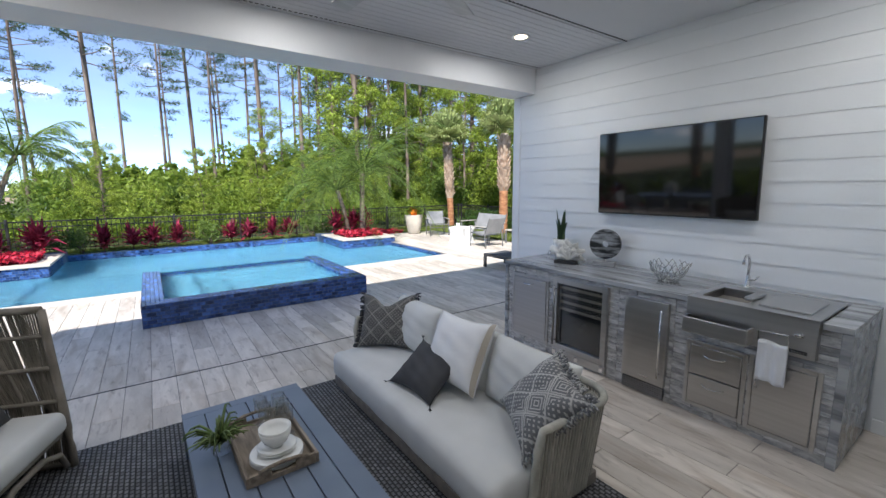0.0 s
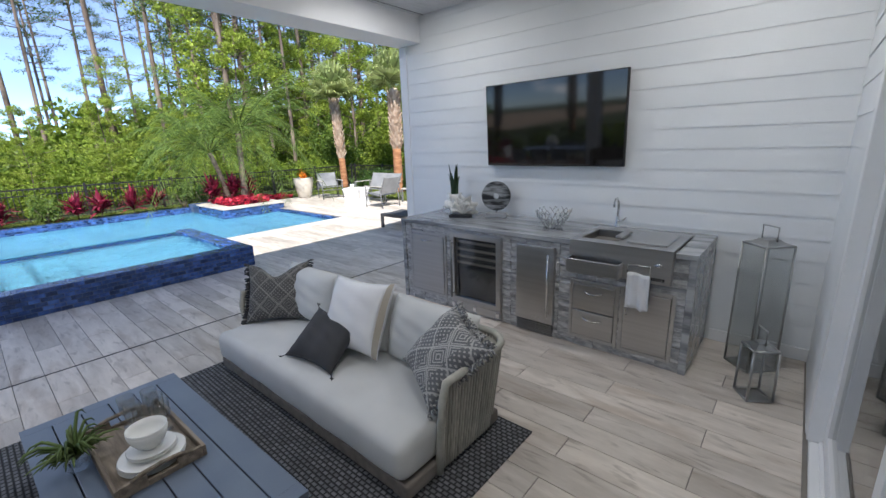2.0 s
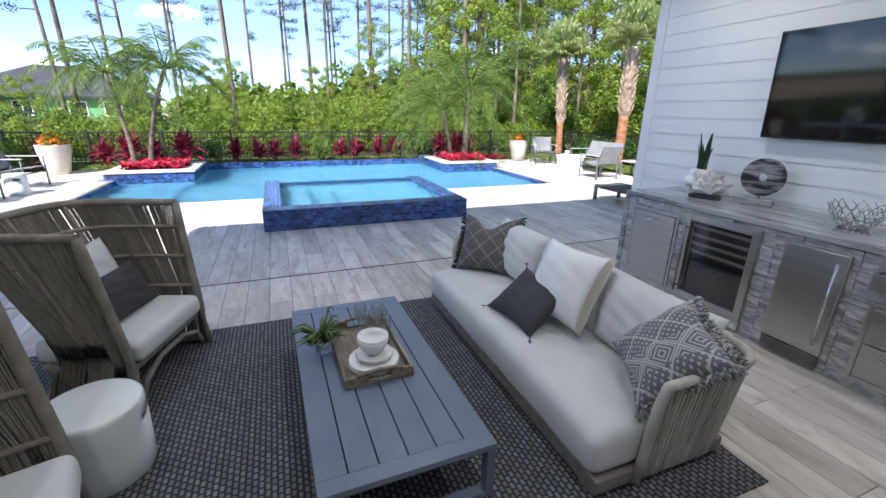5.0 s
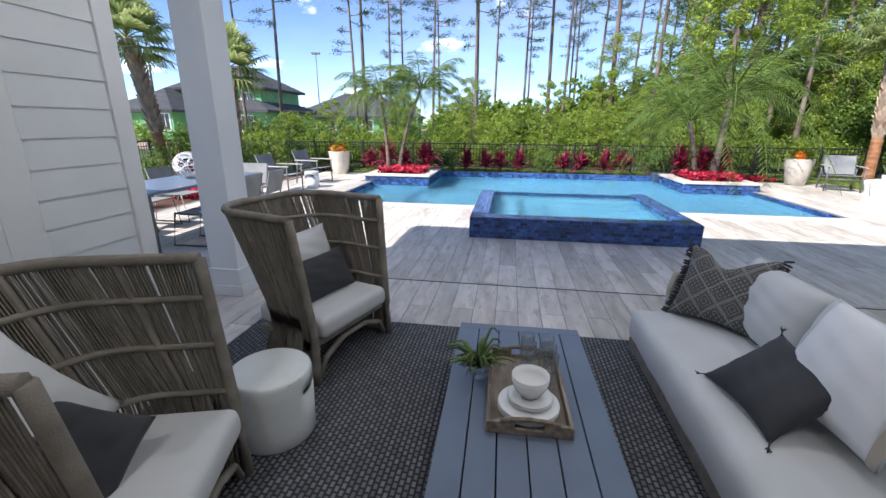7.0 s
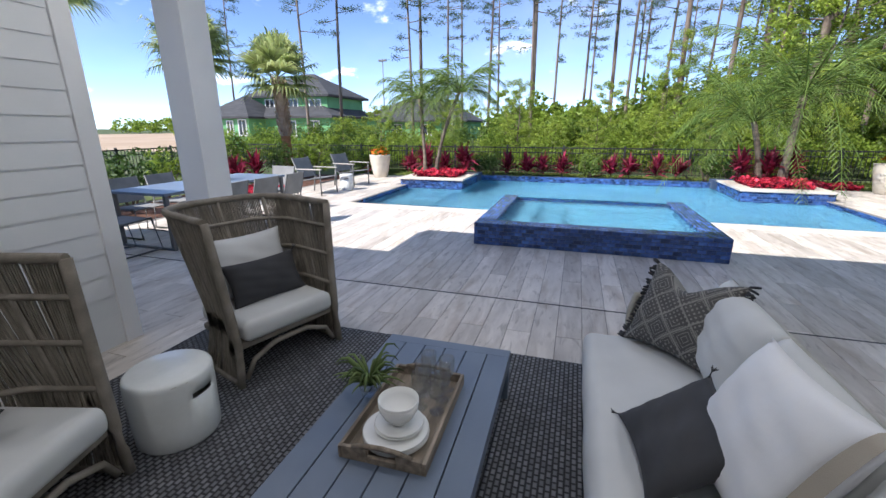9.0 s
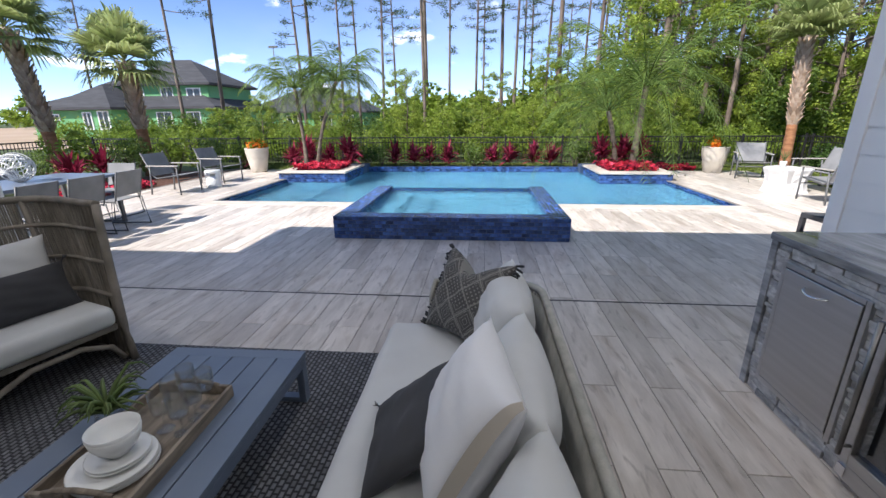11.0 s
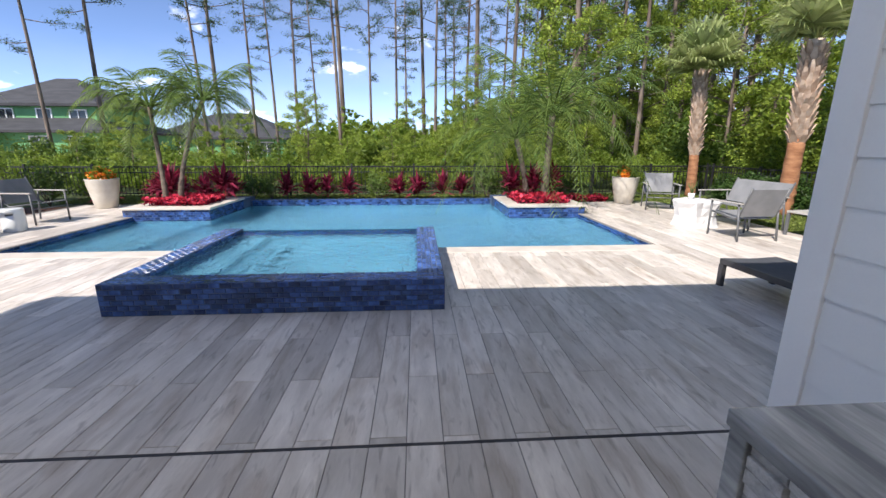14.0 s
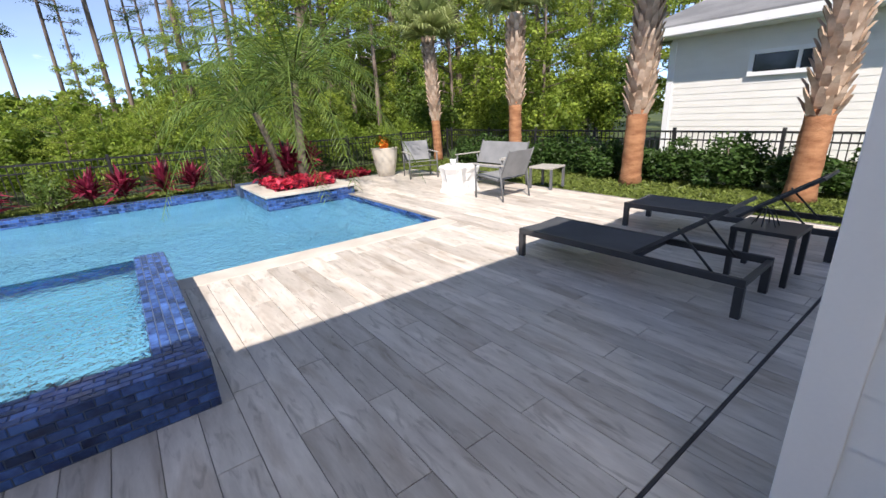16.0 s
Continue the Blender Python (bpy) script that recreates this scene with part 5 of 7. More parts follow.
tube(b, [(AX - 0.02, 1.565, 0.72), (AX - 0.02, 1.57, 0.8), (AX - 0.02, 1.41, 0.805), (AX - 0.02, 1.405, 0.72)], 0.005, 8)
tube(b, [(AX - 0.02, 1.49, 0.802), (AX, 1.49, 0.802)], 0.008, 8)
part("ring", b, CHROME, ring)
b = B()
n, mrows = 24, 10
def towel_pt(i, j, side):
    u = i / n
    y = 1.405 + 0.158 * u
    zz = 0.735 - 0.275 * j / mrows + 0.008 * u
    fold = 0.009 * math.sin(u * math.pi * 5) * (0.35 + 0.65 * j / mrows)
    return (AX - 0.02 + side * (0.01 + 0.004 * math.sin(u * 9)) + fold, y, zz - 0.006 * math.sin(u * 7))
sides = []
for s in (-1, 1):
    sides.append([[b.verts.new(towel_pt(i, j, s)) for i in range(n + 1)] for j in range(mrows + 1)])
for g, flip in ((sides[0], 1), (sides[1], 0)):
    for j in range(mrows):
        for i in range(n):
            f = (g[j][i], g[j][i + 1], g[j + 1][i + 1], g[j + 1][i])
            b.faces.new(f[::-1] if flip else f).smooth = True
A0, A1 = sides
for i in range(n):
    b.faces.new((A0[0][i], A0[0][i + 1], A1[0][i + 1], A1[0][i])).smooth = True
    b.faces.new((A0[mrows][i + 1], A0[mrows][i], A1[mrows][i], A1[mrows][i + 1]))
for j in range(mrows):
    b.faces.new((A0[j][0], A1[j][0], A1[j + 1][0], A0[j + 1][0]))
    b.faces.new((A1[j][n], A0[j][n], A0[j + 1][n], A1[j + 1][n]))
tagged(obj("hand_towel", b, TOWEL), "folded white hand towel hanging on the ring", "towel")

# television
tv = thing("television", "large black flat television mounted on the siding", "television", pose(4.655, 2.615, 1.872, 0, -2.5, 0))
b = B()
box(b, 0.0, 0.035, -0.728, 0.728, -0.412, 0.412, 0.006)
part("case", b, BLACK, tv)
b = B()
box(b, -0.004, -0.0005, -0.716, 0.716, -0.398, 0.402)
part("screen", b, SCREEN, tv)
b = B()
box(b, 0.035, 0.09, -0.3, 0.3, -0.15, 0.15, 0.004)
part("bracket", b, STEEL_D, tv)

# things on the worktop
CT = 0.9165
cor = thing("coral_ornament", "white ruffled coral ornament on a black base", "ornament", pose(4.33, 3.475, CT, 0, 0, -68))
b = B()
box(b, -0.12, 0.12, -0.05, 0.05, 0, 0.032, 0.004)
part("base", b, BLACK, cor)
rc = random.Random(23)
CORAL = mat("matt_white_coral", (0.68, 0.68, 0.66), (0.78, 0.78, 0.76), rough=0.8, scale=8, fine=90, bump=0.5)
for k in range(13):
    turn = -75 + 150 * k / 12 + rc.uniform(-12, 12)
    lean = rc.uniform(-0.5, 0.5) if k % 2 else rc.uniform(0.2, 0.95) * (-1 if turn < 0 else 1)
    ln = rc.uniform(0.11, 0.17) + (0.08 if k % 3 == 1 else 0.0)
    ph = rc.uniform(0, 6.28)
    b = B()
    n1, n2 = 8, 14
    g = []
    for i in range(n1 + 1):
        s = i / n1
        row = []
        for j in range(n2 + 1):
            w = (j / n2 - 0.5) * 2
            rr_ = 0.012 + ln * s * (1 - 0.18 * w * w) * (1 + 0.12 * math.sin(j * 1.7 + ph))
            aa_ = lean + w * (0.35 + 0.5 * s)
            ruff = 0.03 * s * s * math.sin(j * 1.35 + ph) + 0.012 * s * math.sin(j * 2.9 + ph * 2)
            row.append(b.verts.new((rr_ * math.sin(aa_), ruff, 0.028 + max(0.0, rr_ * math.cos(aa_)) * 0.95)))
        g.append(row)
    for i in range(n1):
        for j in range(n2):
            b.faces.new((g[i][j], g[i][j + 1], g[i + 1][j + 1], g[i + 1][j])).smooth = True
    bmesh.ops.transform(b, verts=b.verts, matrix=pose(rc.uniform(-0.05, 0.05), rc.uniform(-0.015, 0.015), 0, 0, 0, turn * 0.55))
    o = part("coral_lobe", b, CORAL, cor)
    o.modifiers.new("thick", "SOLIDIFY").thickness = 0.008

snake = thing("snake_plant", "small snake plant in a white pot", "plant", pose(4.5, 3.69, CT))
b = B()
lathe(b, [(0.045, 0), (0.062, 0.005), (0.075, 0.12), (0.088, 0.235), (0.084, 0.237), (0.072, 0.2), (0.004, 0.19)], 28)
part("pot", b, CERAMIC, snake)
b = B()
for k in range(8):
    a = k * 2.4
    ln = rc.uniform(0.2, 0.38)
    o_ = Vector((math.cos(a), math.sin(a), 0))
    s_ = Vector((-math.sin(a), math.cos(a), 0))
    base = o_ * 0.03 + Vector((0, 0, 0.19))
    pr = None
    for i in range(7):
        s = i / 6
        wv = 0.03 * (1 - s ** 2.5) + 0.001
        c_ = base + Vector((0, 0, ln * s)) + o_ * 0.03 * s * s
        cur = [b.verts.new(c_ + s_ * wv), b.verts.new(c_ + o_ * 0.007), b.verts.new(c_ - s_ * wv)]
        if pr:
            for q in (0, 1):
                b.faces.new((pr[q], pr[q + 1], cur[q + 1], cur[q])).smooth = True
        pr = cur
part("leaves", b, leaf_mat("snake_leaf", (0.012, 0.035, 0.015), (0.06, 0.1, 0.045), 0.08), snake)
wo = thing("wire_ornament", "thin wire ornament beside the coral", "ornament", pose(4.24, 3.63, CT))
for k in range(6):
    b = B()
    a = k * math.pi / 3
    tube(b, [(0.04 * math.cos(a), 0.04 * math.sin(a), 0.0), (0.012 * math.cos(a + 0.5), 0.012 * math.sin(a + 0.5), 0.13)], 0.002, 4)
    part("wire", b, CHROME, wo)

disc = thing("stone_disc", "grey striped stone disc ornament on a stand", "ornament", pose(4.56, 3.16, CT, 0, 0, -70))
b = B()
box(b, -0.11, 0.11, -0.045, 0.045, 0, 0.045, 0.004)
part("base", b, STONE, disc)
b = B()
tube(b, [(0, 0, 0.045), (0, 0, 0.075)], 0.012, 10)
part("pin", b, CHROME, disc)
b = B()
ri, ro, hw = 0.032, 0.158, 0.022
prof = [(ri, -hw), (ro - 0.006, -hw), (ro, -hw + 0.006), (ro, hw - 0.006), (ro - 0.006, hw), (ri, hw)]
ringv = []
for k in range(48):
    a = 2 * math.pi * k / 48
    ringv.append([b.verts.new((r_ * math.cos(a), y_, 0.228 + r_ * math.sin(a))) for r_, y_ in prof])
for k in range(48):
    p_, q_ = ringv[k], ringv[(k + 1) % 48]
    for j in range(6):
        b.faces.new((p_[j], p_[(j + 1) % 6], q_[(j + 1) % 6], q_[j]))
part("ring", b, mat("banded_black_white_stone", (0.02, 0.02, 0.022), (0.3, 0.31, 0.32), rough=0.25, scale=2.2, fine=10, bump=0.0, stretch=(2, 2, 11), mixat=(0.42, 0.6)), disc)

wire = thing("wire_bowl", "silver openwork bowl of twisted branches", "bowl", pose(4.38, 2.4, CT))
b = B()
rw = random.Random(31)
levels = [(0.07, 0.004), (0.105, 0.045), (0.14, 0.09), (0.155, 0.135), (0.165, 0.165)]
nodes = []
for li, (r_, z_) in enumerate(levels):
    nodes.append([Vector((r_ * math.cos(2 * math.pi * (k + 0.5 * li) / 18), r_ * math.sin(2 * math.pi * (k + 0.5 * li) / 18), z_ + rw.uniform(-0.01, 0.012))) for k in range(18)])
for li in range(4):
    for k in range(18):
        p_ = nodes[li][k]
        for q_ in (nodes[li + 1][k], nodes[li + 1][(k - 1) % 18]):
            if rw.random() < 0.86:
                tube(b, [p_, (p_ + q_) / 2 + Vector((rw.uniform(-.006, .006), rw.uniform(-.006, .006), 0)), q_], 0.004, 5)
tube(b, [(0.07 * math.cos(2 * math.pi * k / 18), 0.07 * math.sin(2 * math.pi * k / 18), 0.004) for k in range(18)], 0.005, 6, closed=True)
part("basket", b, mat("silver_leaf_metal", (0.62, 0.63, 0.62), (0.74, 0.75, 0.74), rough=0.25, metal=0.85, scale=8, fine=60, bump=0.2), wire)

# lanterns in the corner
LANT = mat("brushed_nickel_lantern", (0.32, 0.33, 0.33), (0.46, 0.47, 0.47), rough=0.35, metal=0.9, scale=6, fine=60, bump=0.05)
LANT_GLASS = pane_mat("clear_lantern_glass", (0.97, 0.98, 0.98), 0.16)
def lantern(m, w, h, label):
    t = thing("lantern", label, "lantern", m, group="corner lanterns")
    r_ = 0.008
    bt, tp = w / 2, w / 2 * 0.95
    for sx in (-1, 1):
        for sy in (-1, 1):
            bm = B()
            tube(bm, [(sx * bt, sy * bt, 0.01), (sx * tp, sy * tp, h)], r_, 6)
            part("post", bm, LANT, t)
    for z_, q_ in ((0.01, bt), (h, tp)):
        bm = B()
        for a, c in (((-q_, -q_), (q_, -q_)), ((q_, -q_), (q_, q_)), ((q_, q_), (-q_, q_)), ((-q_, q_), (-q_, -q_))):
            tube(bm, [(*a, z_), (*c, z_)], r_, 6)
        part("rim", bm, LANT, t)
    bm = B()
    box(bm, -bt, bt, -bt, bt, 0.0, 0.008)
    part("base", bm, LANT, t)
    bm = B()
    lathe(bm, [(tp * 1.2, h + 0.006), (tp * 0.7, h + 0.03), (tp * 0.6, h + 0.04), (0.01, h + 0.042)], 4, pose(0, 0, 0, 0, 0, 45), smooth=False)
    part("lid", bm, LANT, t)
    bm = B()
    g_ = tp * 0.62
    tube(bm, [(-g_, 0, h + 0.03), (-g_, 0, h + 0.13), (g_, 0, h + 0.13), (g_, 0, h + 0.03)], 0.006, 6)
    part("handle", bm, LANT, t)
    for k in range(4):
        bm = B()
        v = [bm.verts.new(p_) for p_ in ((-bt, -bt, 0.015), (bt, -bt, 0.015), (tp, -tp, h - 0.008), (-tp, -tp, h - 0.008))]
        bm.faces.new(v)
        bmesh.ops.transform(bm, verts=bm.verts, matrix=pose(0, 0, 0, 0, 0, 90 * k))
        o = part("pane", bm, LANT_GLASS, t)
        o.modifiers.new("thick", "SOLIDIFY").thickness = 0.003
    return t


lantern(pose(4.43, 0.785, 0, 0, 0, 45), 0.22, 0.95, "tall brushed metal and glass lantern in the corner")
lantern(pose(3.977, 0.724, 0, 0, 0, 32), 0.155, 0.36, "small brushed metal and glass lantern on the floor")

# ceiling: one known recessed light, five added as fill, and fan
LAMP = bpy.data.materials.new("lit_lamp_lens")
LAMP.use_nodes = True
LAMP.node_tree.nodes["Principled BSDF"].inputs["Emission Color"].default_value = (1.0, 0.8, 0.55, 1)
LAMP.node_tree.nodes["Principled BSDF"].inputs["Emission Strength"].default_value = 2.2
# only (3.77, 3.67) is known; the other five are unseen, added to brighten
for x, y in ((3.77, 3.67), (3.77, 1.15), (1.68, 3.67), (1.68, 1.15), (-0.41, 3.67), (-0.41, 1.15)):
    t = thing("recessed_light", "round white recessed ceiling light, lit warm; five of six added as fill", "ceiling light", pose(x, y, CEILZ), group="recessed ceiling lights")
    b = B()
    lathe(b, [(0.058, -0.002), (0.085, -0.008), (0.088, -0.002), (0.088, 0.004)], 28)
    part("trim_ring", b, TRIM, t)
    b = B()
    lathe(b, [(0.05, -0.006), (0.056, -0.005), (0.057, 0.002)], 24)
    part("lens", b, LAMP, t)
    la = new("downlight_and_fill", bpy.data.lights.new("downlight_and_fill", "AREA"))
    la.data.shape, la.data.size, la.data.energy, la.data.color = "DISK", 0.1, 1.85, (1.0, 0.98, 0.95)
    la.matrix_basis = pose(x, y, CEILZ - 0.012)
fan = thing("ceiling_fan", "pale ceiling fan with flat wooden blades", "ceiling fan", pose(1.85, 2.5, 0))
BLADE = mat("pale_washed_blade", (0.5, 0.52, 0.53), (0.62, 0.63, 0.64), rough=0.5, scale=3, fine=40, stretch=(1, 8, 1))
b = B()
tube(b, [(0, 0, 2.93), (0, 0, CEILZ)], 0.014, 10)
part("rod", b, TRIM, fan)
b = B()
lathe(b, [(0.03, 2.84), (0.1, 2.85), (0.12, 2.89), (0.1, 2.94), (0.03, 2.96)], 28)
part("motor", b, TRIM, fan)
for k in range(6):
    b = B()
    box(b, 0.1, 0.82, -0.06, 0.06, -0.006, 0.006, 0.005, m=pose(0, 0, 2.89, 0, 0, 34 + 60 * k) @ pose(0, 0, 0, 10, 0, 0))
    part("blade", b, BLADE, fan)

# ---- planting ----
LEAF_A = leaf_mat("shrub_leaf", (0.13, 0.21, 0.028), (0.3, 0.39, 0.06), 0.5)
LEAF_B = leaf_mat("dark_hedge_leaf", (0.03, 0.07, 0.015), (0.075, 0.14, 0.03), 0.3)
LEAF_C = leaf_mat("yellow_green_leaf", (0.1, 0.16, 0.022), (0.34, 0.42, 0.06), 0.42, island=0.55)
LEAF_D = leaf_mat("deep_green_leaf", (0.06, 0.115, 0.02), (0.16, 0.24, 0.045), 0.4)
LEAF_P = leaf_mat("pine_needles", (0.03, 0.065, 0.018), (0.085, 0.14, 0.035), 0.25)
LEAF_PALM = leaf_mat("palm_frond_green", (0.09, 0.15, 0.03), (0.21, 0.3, 0.075), 0.4)
LEAF_W = leaf_mat("woodland_leaf", (0.17, 0.25, 0.034), (0.44, 0.52, 0.09), 0.5, island=0.5)
LEAF_SABAL = leaf_mat("fan_palm_green", (0.26, 0.32, 0.11), (0.5, 0.55, 0.24), 0.46)
LEAF_RED = leaf_mat("burgundy_strap_leaf", (0.12, 0.014, 0.03), (0.38, 0.035, 0.085), 0.35, island=0.55)
PETAL = leaf_mat("red_pink_flowers", (0.5, 0.02, 0.05), (0.8, 0.08, 0.14), 0.3, island=0.4)
PETAL_O = leaf_mat("orange_flowers", (0.75, 0.13, 0.02), (0.9, 0.4, 0.04), 0.3, island=0.4)
GRASS_L = leaf_mat("lawn_blade", (0.12, 0.17, 0.035), (0.24, 0.29, 0.07), 0.35)
BARK = mat("grey_brown_pine_bark", (0.09, 0.065, 0.05), (0.24, 0.19, 0.155), rough=0.95, scale=3, fine=22, bump=0.8, stretch=(1, 1, 0.25), bump_dist=0.03)
BARK_PALM = mat("ringed_palm_bark", (0.1, 0.08, 0.06), (0.23, 0.185, 0.14), rough=0.95, scale=3, fine=25, bump=0.7, stretch=(1, 1, 4), bump_dist=0.02)
SABAL_LOW = mat("reddish_brown_palm_trunk", (0.24, 0.1, 0.045), (0.44, 0.22, 0.11), rough=0.95, scale=4, fine=30, bump=0.8, stretch=(1, 1, 3), bump_dist=0.02)
SABAL_BOOT = mat("grey_tan_leaf_boots", (0.34, 0.235, 0.165), (0.58, 0.465, 0.365), rough=0.9, scale=5, fine=30, bump=0.5, island=0.25)
rng = np.random.default_rng(7)


def leaves_mesh(name, pts, size, aspect=2.2, up=0.3, rand=None, droop=0.0, out=None):
    """Many diamond leaves at the points: one quad each, sizes uneven; out turns their faces outwards from the clump."""
    r = rand or rng
    n = len(pts)
    d = r.normal(size=(n, 3))
    d[:, 2] = d[:, 2] * 0.8 - droop
    d /= np.linalg.norm(d, axis=1)[:, None]
    k = r.normal(size=(n, 3))
    k[:, 2] += up
    if out is not None:
        k = k * 0.55 + out * 1.3
    w = np.cross(d, k)
    w /= np.linalg.norm(w, axis=1)[:, None] + 1e-9
    nn = np.cross(d, w)
    s = (size * r.uniform(0.6, 1.35, n))[:, None]
    a = pts - d * s * 0.5
    c = pts + d * s * 0.5
    b = pts + w * s / aspect * 0.5 + nn * s * 0.08
    e = pts - w * s / aspect * 0.5 + nn * s * 0.08
    v = np.stack([a, b, c, e], 1).reshape(-1, 3)
    f = np.arange(4 * n).reshape(-1, 4)
    return v, f


def mesh_of(name, v, f, material):
    me = bpy.data.meshes.new(name)
    me.vertices.add(len(v))
    me.vertices.foreach_set("co", np.ascontiguousarray(v, dtype=np.float32).ravel())
    nf, k = f.shape
    me.loops.add(nf * k)
    me.loops.foreach_set("vertex_index", np.ascontiguousarray(f, dtype=np.int32).ravel())
    me.polygons.add(nf)
    me.polygons.foreach_set("loop_start", np.arange(0, nf * k, k, dtype=np.int32))
    me.update(calc_edges=True)
    me.materials.append(material)
    return me


def clump_points(n, lobes, rx, ry, rz, base=0.25, thick=0.22, r=None, small=0.2, large=0.42, outward=False):
    """Points over an uneven dome of overlapping lobes, hollow within; with outward also the way each one faces."""
    r = r or rng
    th, u = r.uniform(0, 2 * np.pi, lobes), r.uniform(0.0, 1.0, lobes)
    rad = np.sqrt(u) * 0.72
    cz = base + (1 - rad ** 1.6) * r.uniform(0.25, 0.75, lobes)
    cen = np.stack([rad * np.cos(th), rad * np.sin(th), cz], 1)
    size = r.uniform(small, large, lobes)
    which = r.integers(0, lobes, n)
    d = r.normal(size=(n, 3))
    d /= np.linalg.norm(d, axis=1)[:, None]
    p = cen[which] + d * (size[which] * (1 - thick * np.abs(r.normal(size=n))))[:, None]
    p[:, 2] = np.abs(p[:, 2])
    p = p * np.array([rx, ry, rz])
    return (p, d) if outward else p


# fence along the back and side
fence_m = mat("black_aluminium_fence", (0.012, 0.012, 0.013), (0.03, 0.03, 0.03), rough=0.45, scale=6, fine=80, bump=0.02)
def fence(name, x0, y0, x1, y1, h=0.95):
    L = math.hypot(x1 - x0, y1 - y0)
    f = thing(name, "black aluminium picket fence behind the planting", "fence", pose(x0, y0, -0.06, 0, 0, math.degrees(math.atan2(y1 - y0, x1 - x0))))
    bm = B()
    box(bm, 0, L, -0.012, 0.012, 0.12, 0.15)
    box(bm, 0, L, -0.012, 0.012, h - 0.2, h - 0.17)
    box(bm, 0, L, -0.012, 0.012, h - 0.04, h)
    part("rail", bm, fence_m, f)
    bm = B()
    k = 0.05
    while k < L:
        box(bm, k - 0.008, k + 0.008, -0.008, 0.008, 0.06, h - 0.03)
        k += 0.11
    tagged(part("picket_infill", bm, fence_m, f), kind="stuff")
    bm = B()
    box(bm, -0.03, 0.03, -0.03, 0.03, 0, h + 0.06, 0.006)
    me = bpy.data.meshes.new("post")
    bm.to_mesh(me)
    bm.free()
    me.materials.append(fence_m)
    k = 0.0
    while k <= L:
        piece("post", me, f, pose(k, 0, 0))
        k += 1.9
    return f


fence("fence", -12.0, 16.4, 12.9, 16.4)
fence("fence", 12.9, 16.4, 12.9, 1.0)
fence("fence", -12.0, 3.5, -12.0, 16.4)

# undergrowth beyond the fence
def undergrowth(name, label, spots, material, leaf, per, seed):
    r = np.random.default_rng(seed)
    vs, fs, off = [], [], 0
    for x, y, rx, h in spots:
        p, o = clump_points(int(per * rx * h), 18, rx, rx, h, base=0.12, r=r, small=0.11, large=0.3, outward=True)
        v, f = leaves_mesh("", p + np.array([x, y, -0.1]), leaf, 1.9, rand=r, out=o)
        vs.append(v)
        fs.append(f + off)
        off += len(v)
    ob = new(name, mesh_of(name, np.concatenate(vs), np.concatenate(fs), material))
    return tagged(ob, label, "shrubs", kind="stuff")


r0 = random.Random(11)
low, mid, far = [], [], []
for k in range(60):
    x = -13 + k * 0.56 + r0.uniform(-0.3, 0.3)
    low.append((x, 17.6 + r0.uniform(-0.3, 1.4), r0.uniform(0.8, 1.3), r0.uniform(1.1, 1.7)))
for k in range(80):
    x = r0.uniform(-22, 22)
    hgt = r0.uniform(1.5, 2.6) if x < -2 else r0.uniform(1.8, 3.0) if x < 7 else r0.uniform(2.4, 4.4)
    mid.append((x, 19.5 + r0.uniform(0, 7), r0.uniform(1.2, 2.0), hgt))
for k in range(26):
    mid.append((13.6 + r0.uniform(0, 6), 13.0 + r0.uniform(0, 9), r0.uniform(1.0, 1.7), r0.uniform(2.4, 5.0)))
for k in range(90):
    x = r0.uniform(-4, 55)
    far.append((x, r0.uniform(30, 46), r0.uniform(2.5, 4.5), r0.uniform(2.5, 4.0) if x < 7 else r0.uniform(4, 8.0)))
undergrowth("undergrowth_low", "low green native shrubs behind the pool fence", low, LEAF_A, 0.1, 800, 3)
undergrowth("undergrowth", "bright yellow-green bushes beyond the fence", mid[0::3], LEAF_C, 0.115, 480, 4)
undergrowth("undergrowth", "mid green bushes beyond the fence", mid[1::3], LEAF_A, 0.125, 430, 14)
undergrowth("undergrowth", "deep green bushes in the shade beyond the fence", mid[2::3], LEAF_D, 0.12, 430, 24)
undergrowth("far_woods", "far green woodland edge", far, LEAF_A, 0.42, 75, 5)
back = []
for k in range(75):
    back.append((-130 + k * 4.0 + r0.uniform(-2, 2), r0.uniform(85, 120), r0.uniform(5, 8), r0.uniform(4, 8) if k < 38 else r0.uniform(7, 14)))
undergrowth("tree_line", "distant tree line on the horizon", back, LEAF_A, 1.1, 11, 6)


# trees
def limb_tree(name, h, spread, crown_h, leaves, leaf, material, seed, trunk_r=0.12, bark=None, clear=0.35, lobes=26):
    """A tapered trunk with limbs and a crown of clumped leaves; returns the tree, standing at the origin."""
    r = random.Random(seed)
    q = np.random.default_rng(seed)
    t = thing(name, "", "tree")
    bm = B()
    bend = [(r.uniform(-0.02, 0.02) * h, r.uniform(-0.02, 0.02) * h) for _ in range(6)]
    pts = [(bend[i][0] * i / 5, bend[i][1] * i / 5, h * i / 5) for i in range(6)]
    tube(bm, pts, [trunk_r * (1 - 0.82 * i / 5) * (1.25 if i == 0 else 1) for i in range(6)], 9)
    tips = []
    for k in range(lobes):
        z = h * (clear + (1 - clear) * (k + 0.5) / lobes)
        a = k * 2.4 + r.uniform(-0.5, 0.5)
        fz = (z / h - clear) / (1 - clear)
        ln = spread * (0.35 + 0.75 * math.sin(math.pi * min(1, 0.25 + fz * 0.72))) * r.uniform(0.45, 1.1)
        i = min(4, int(z / h * 5))
        fr = z / h * 5 - i
        bx = pts[i][0] + (pts[i + 1][0] - pts[i][0]) * fr
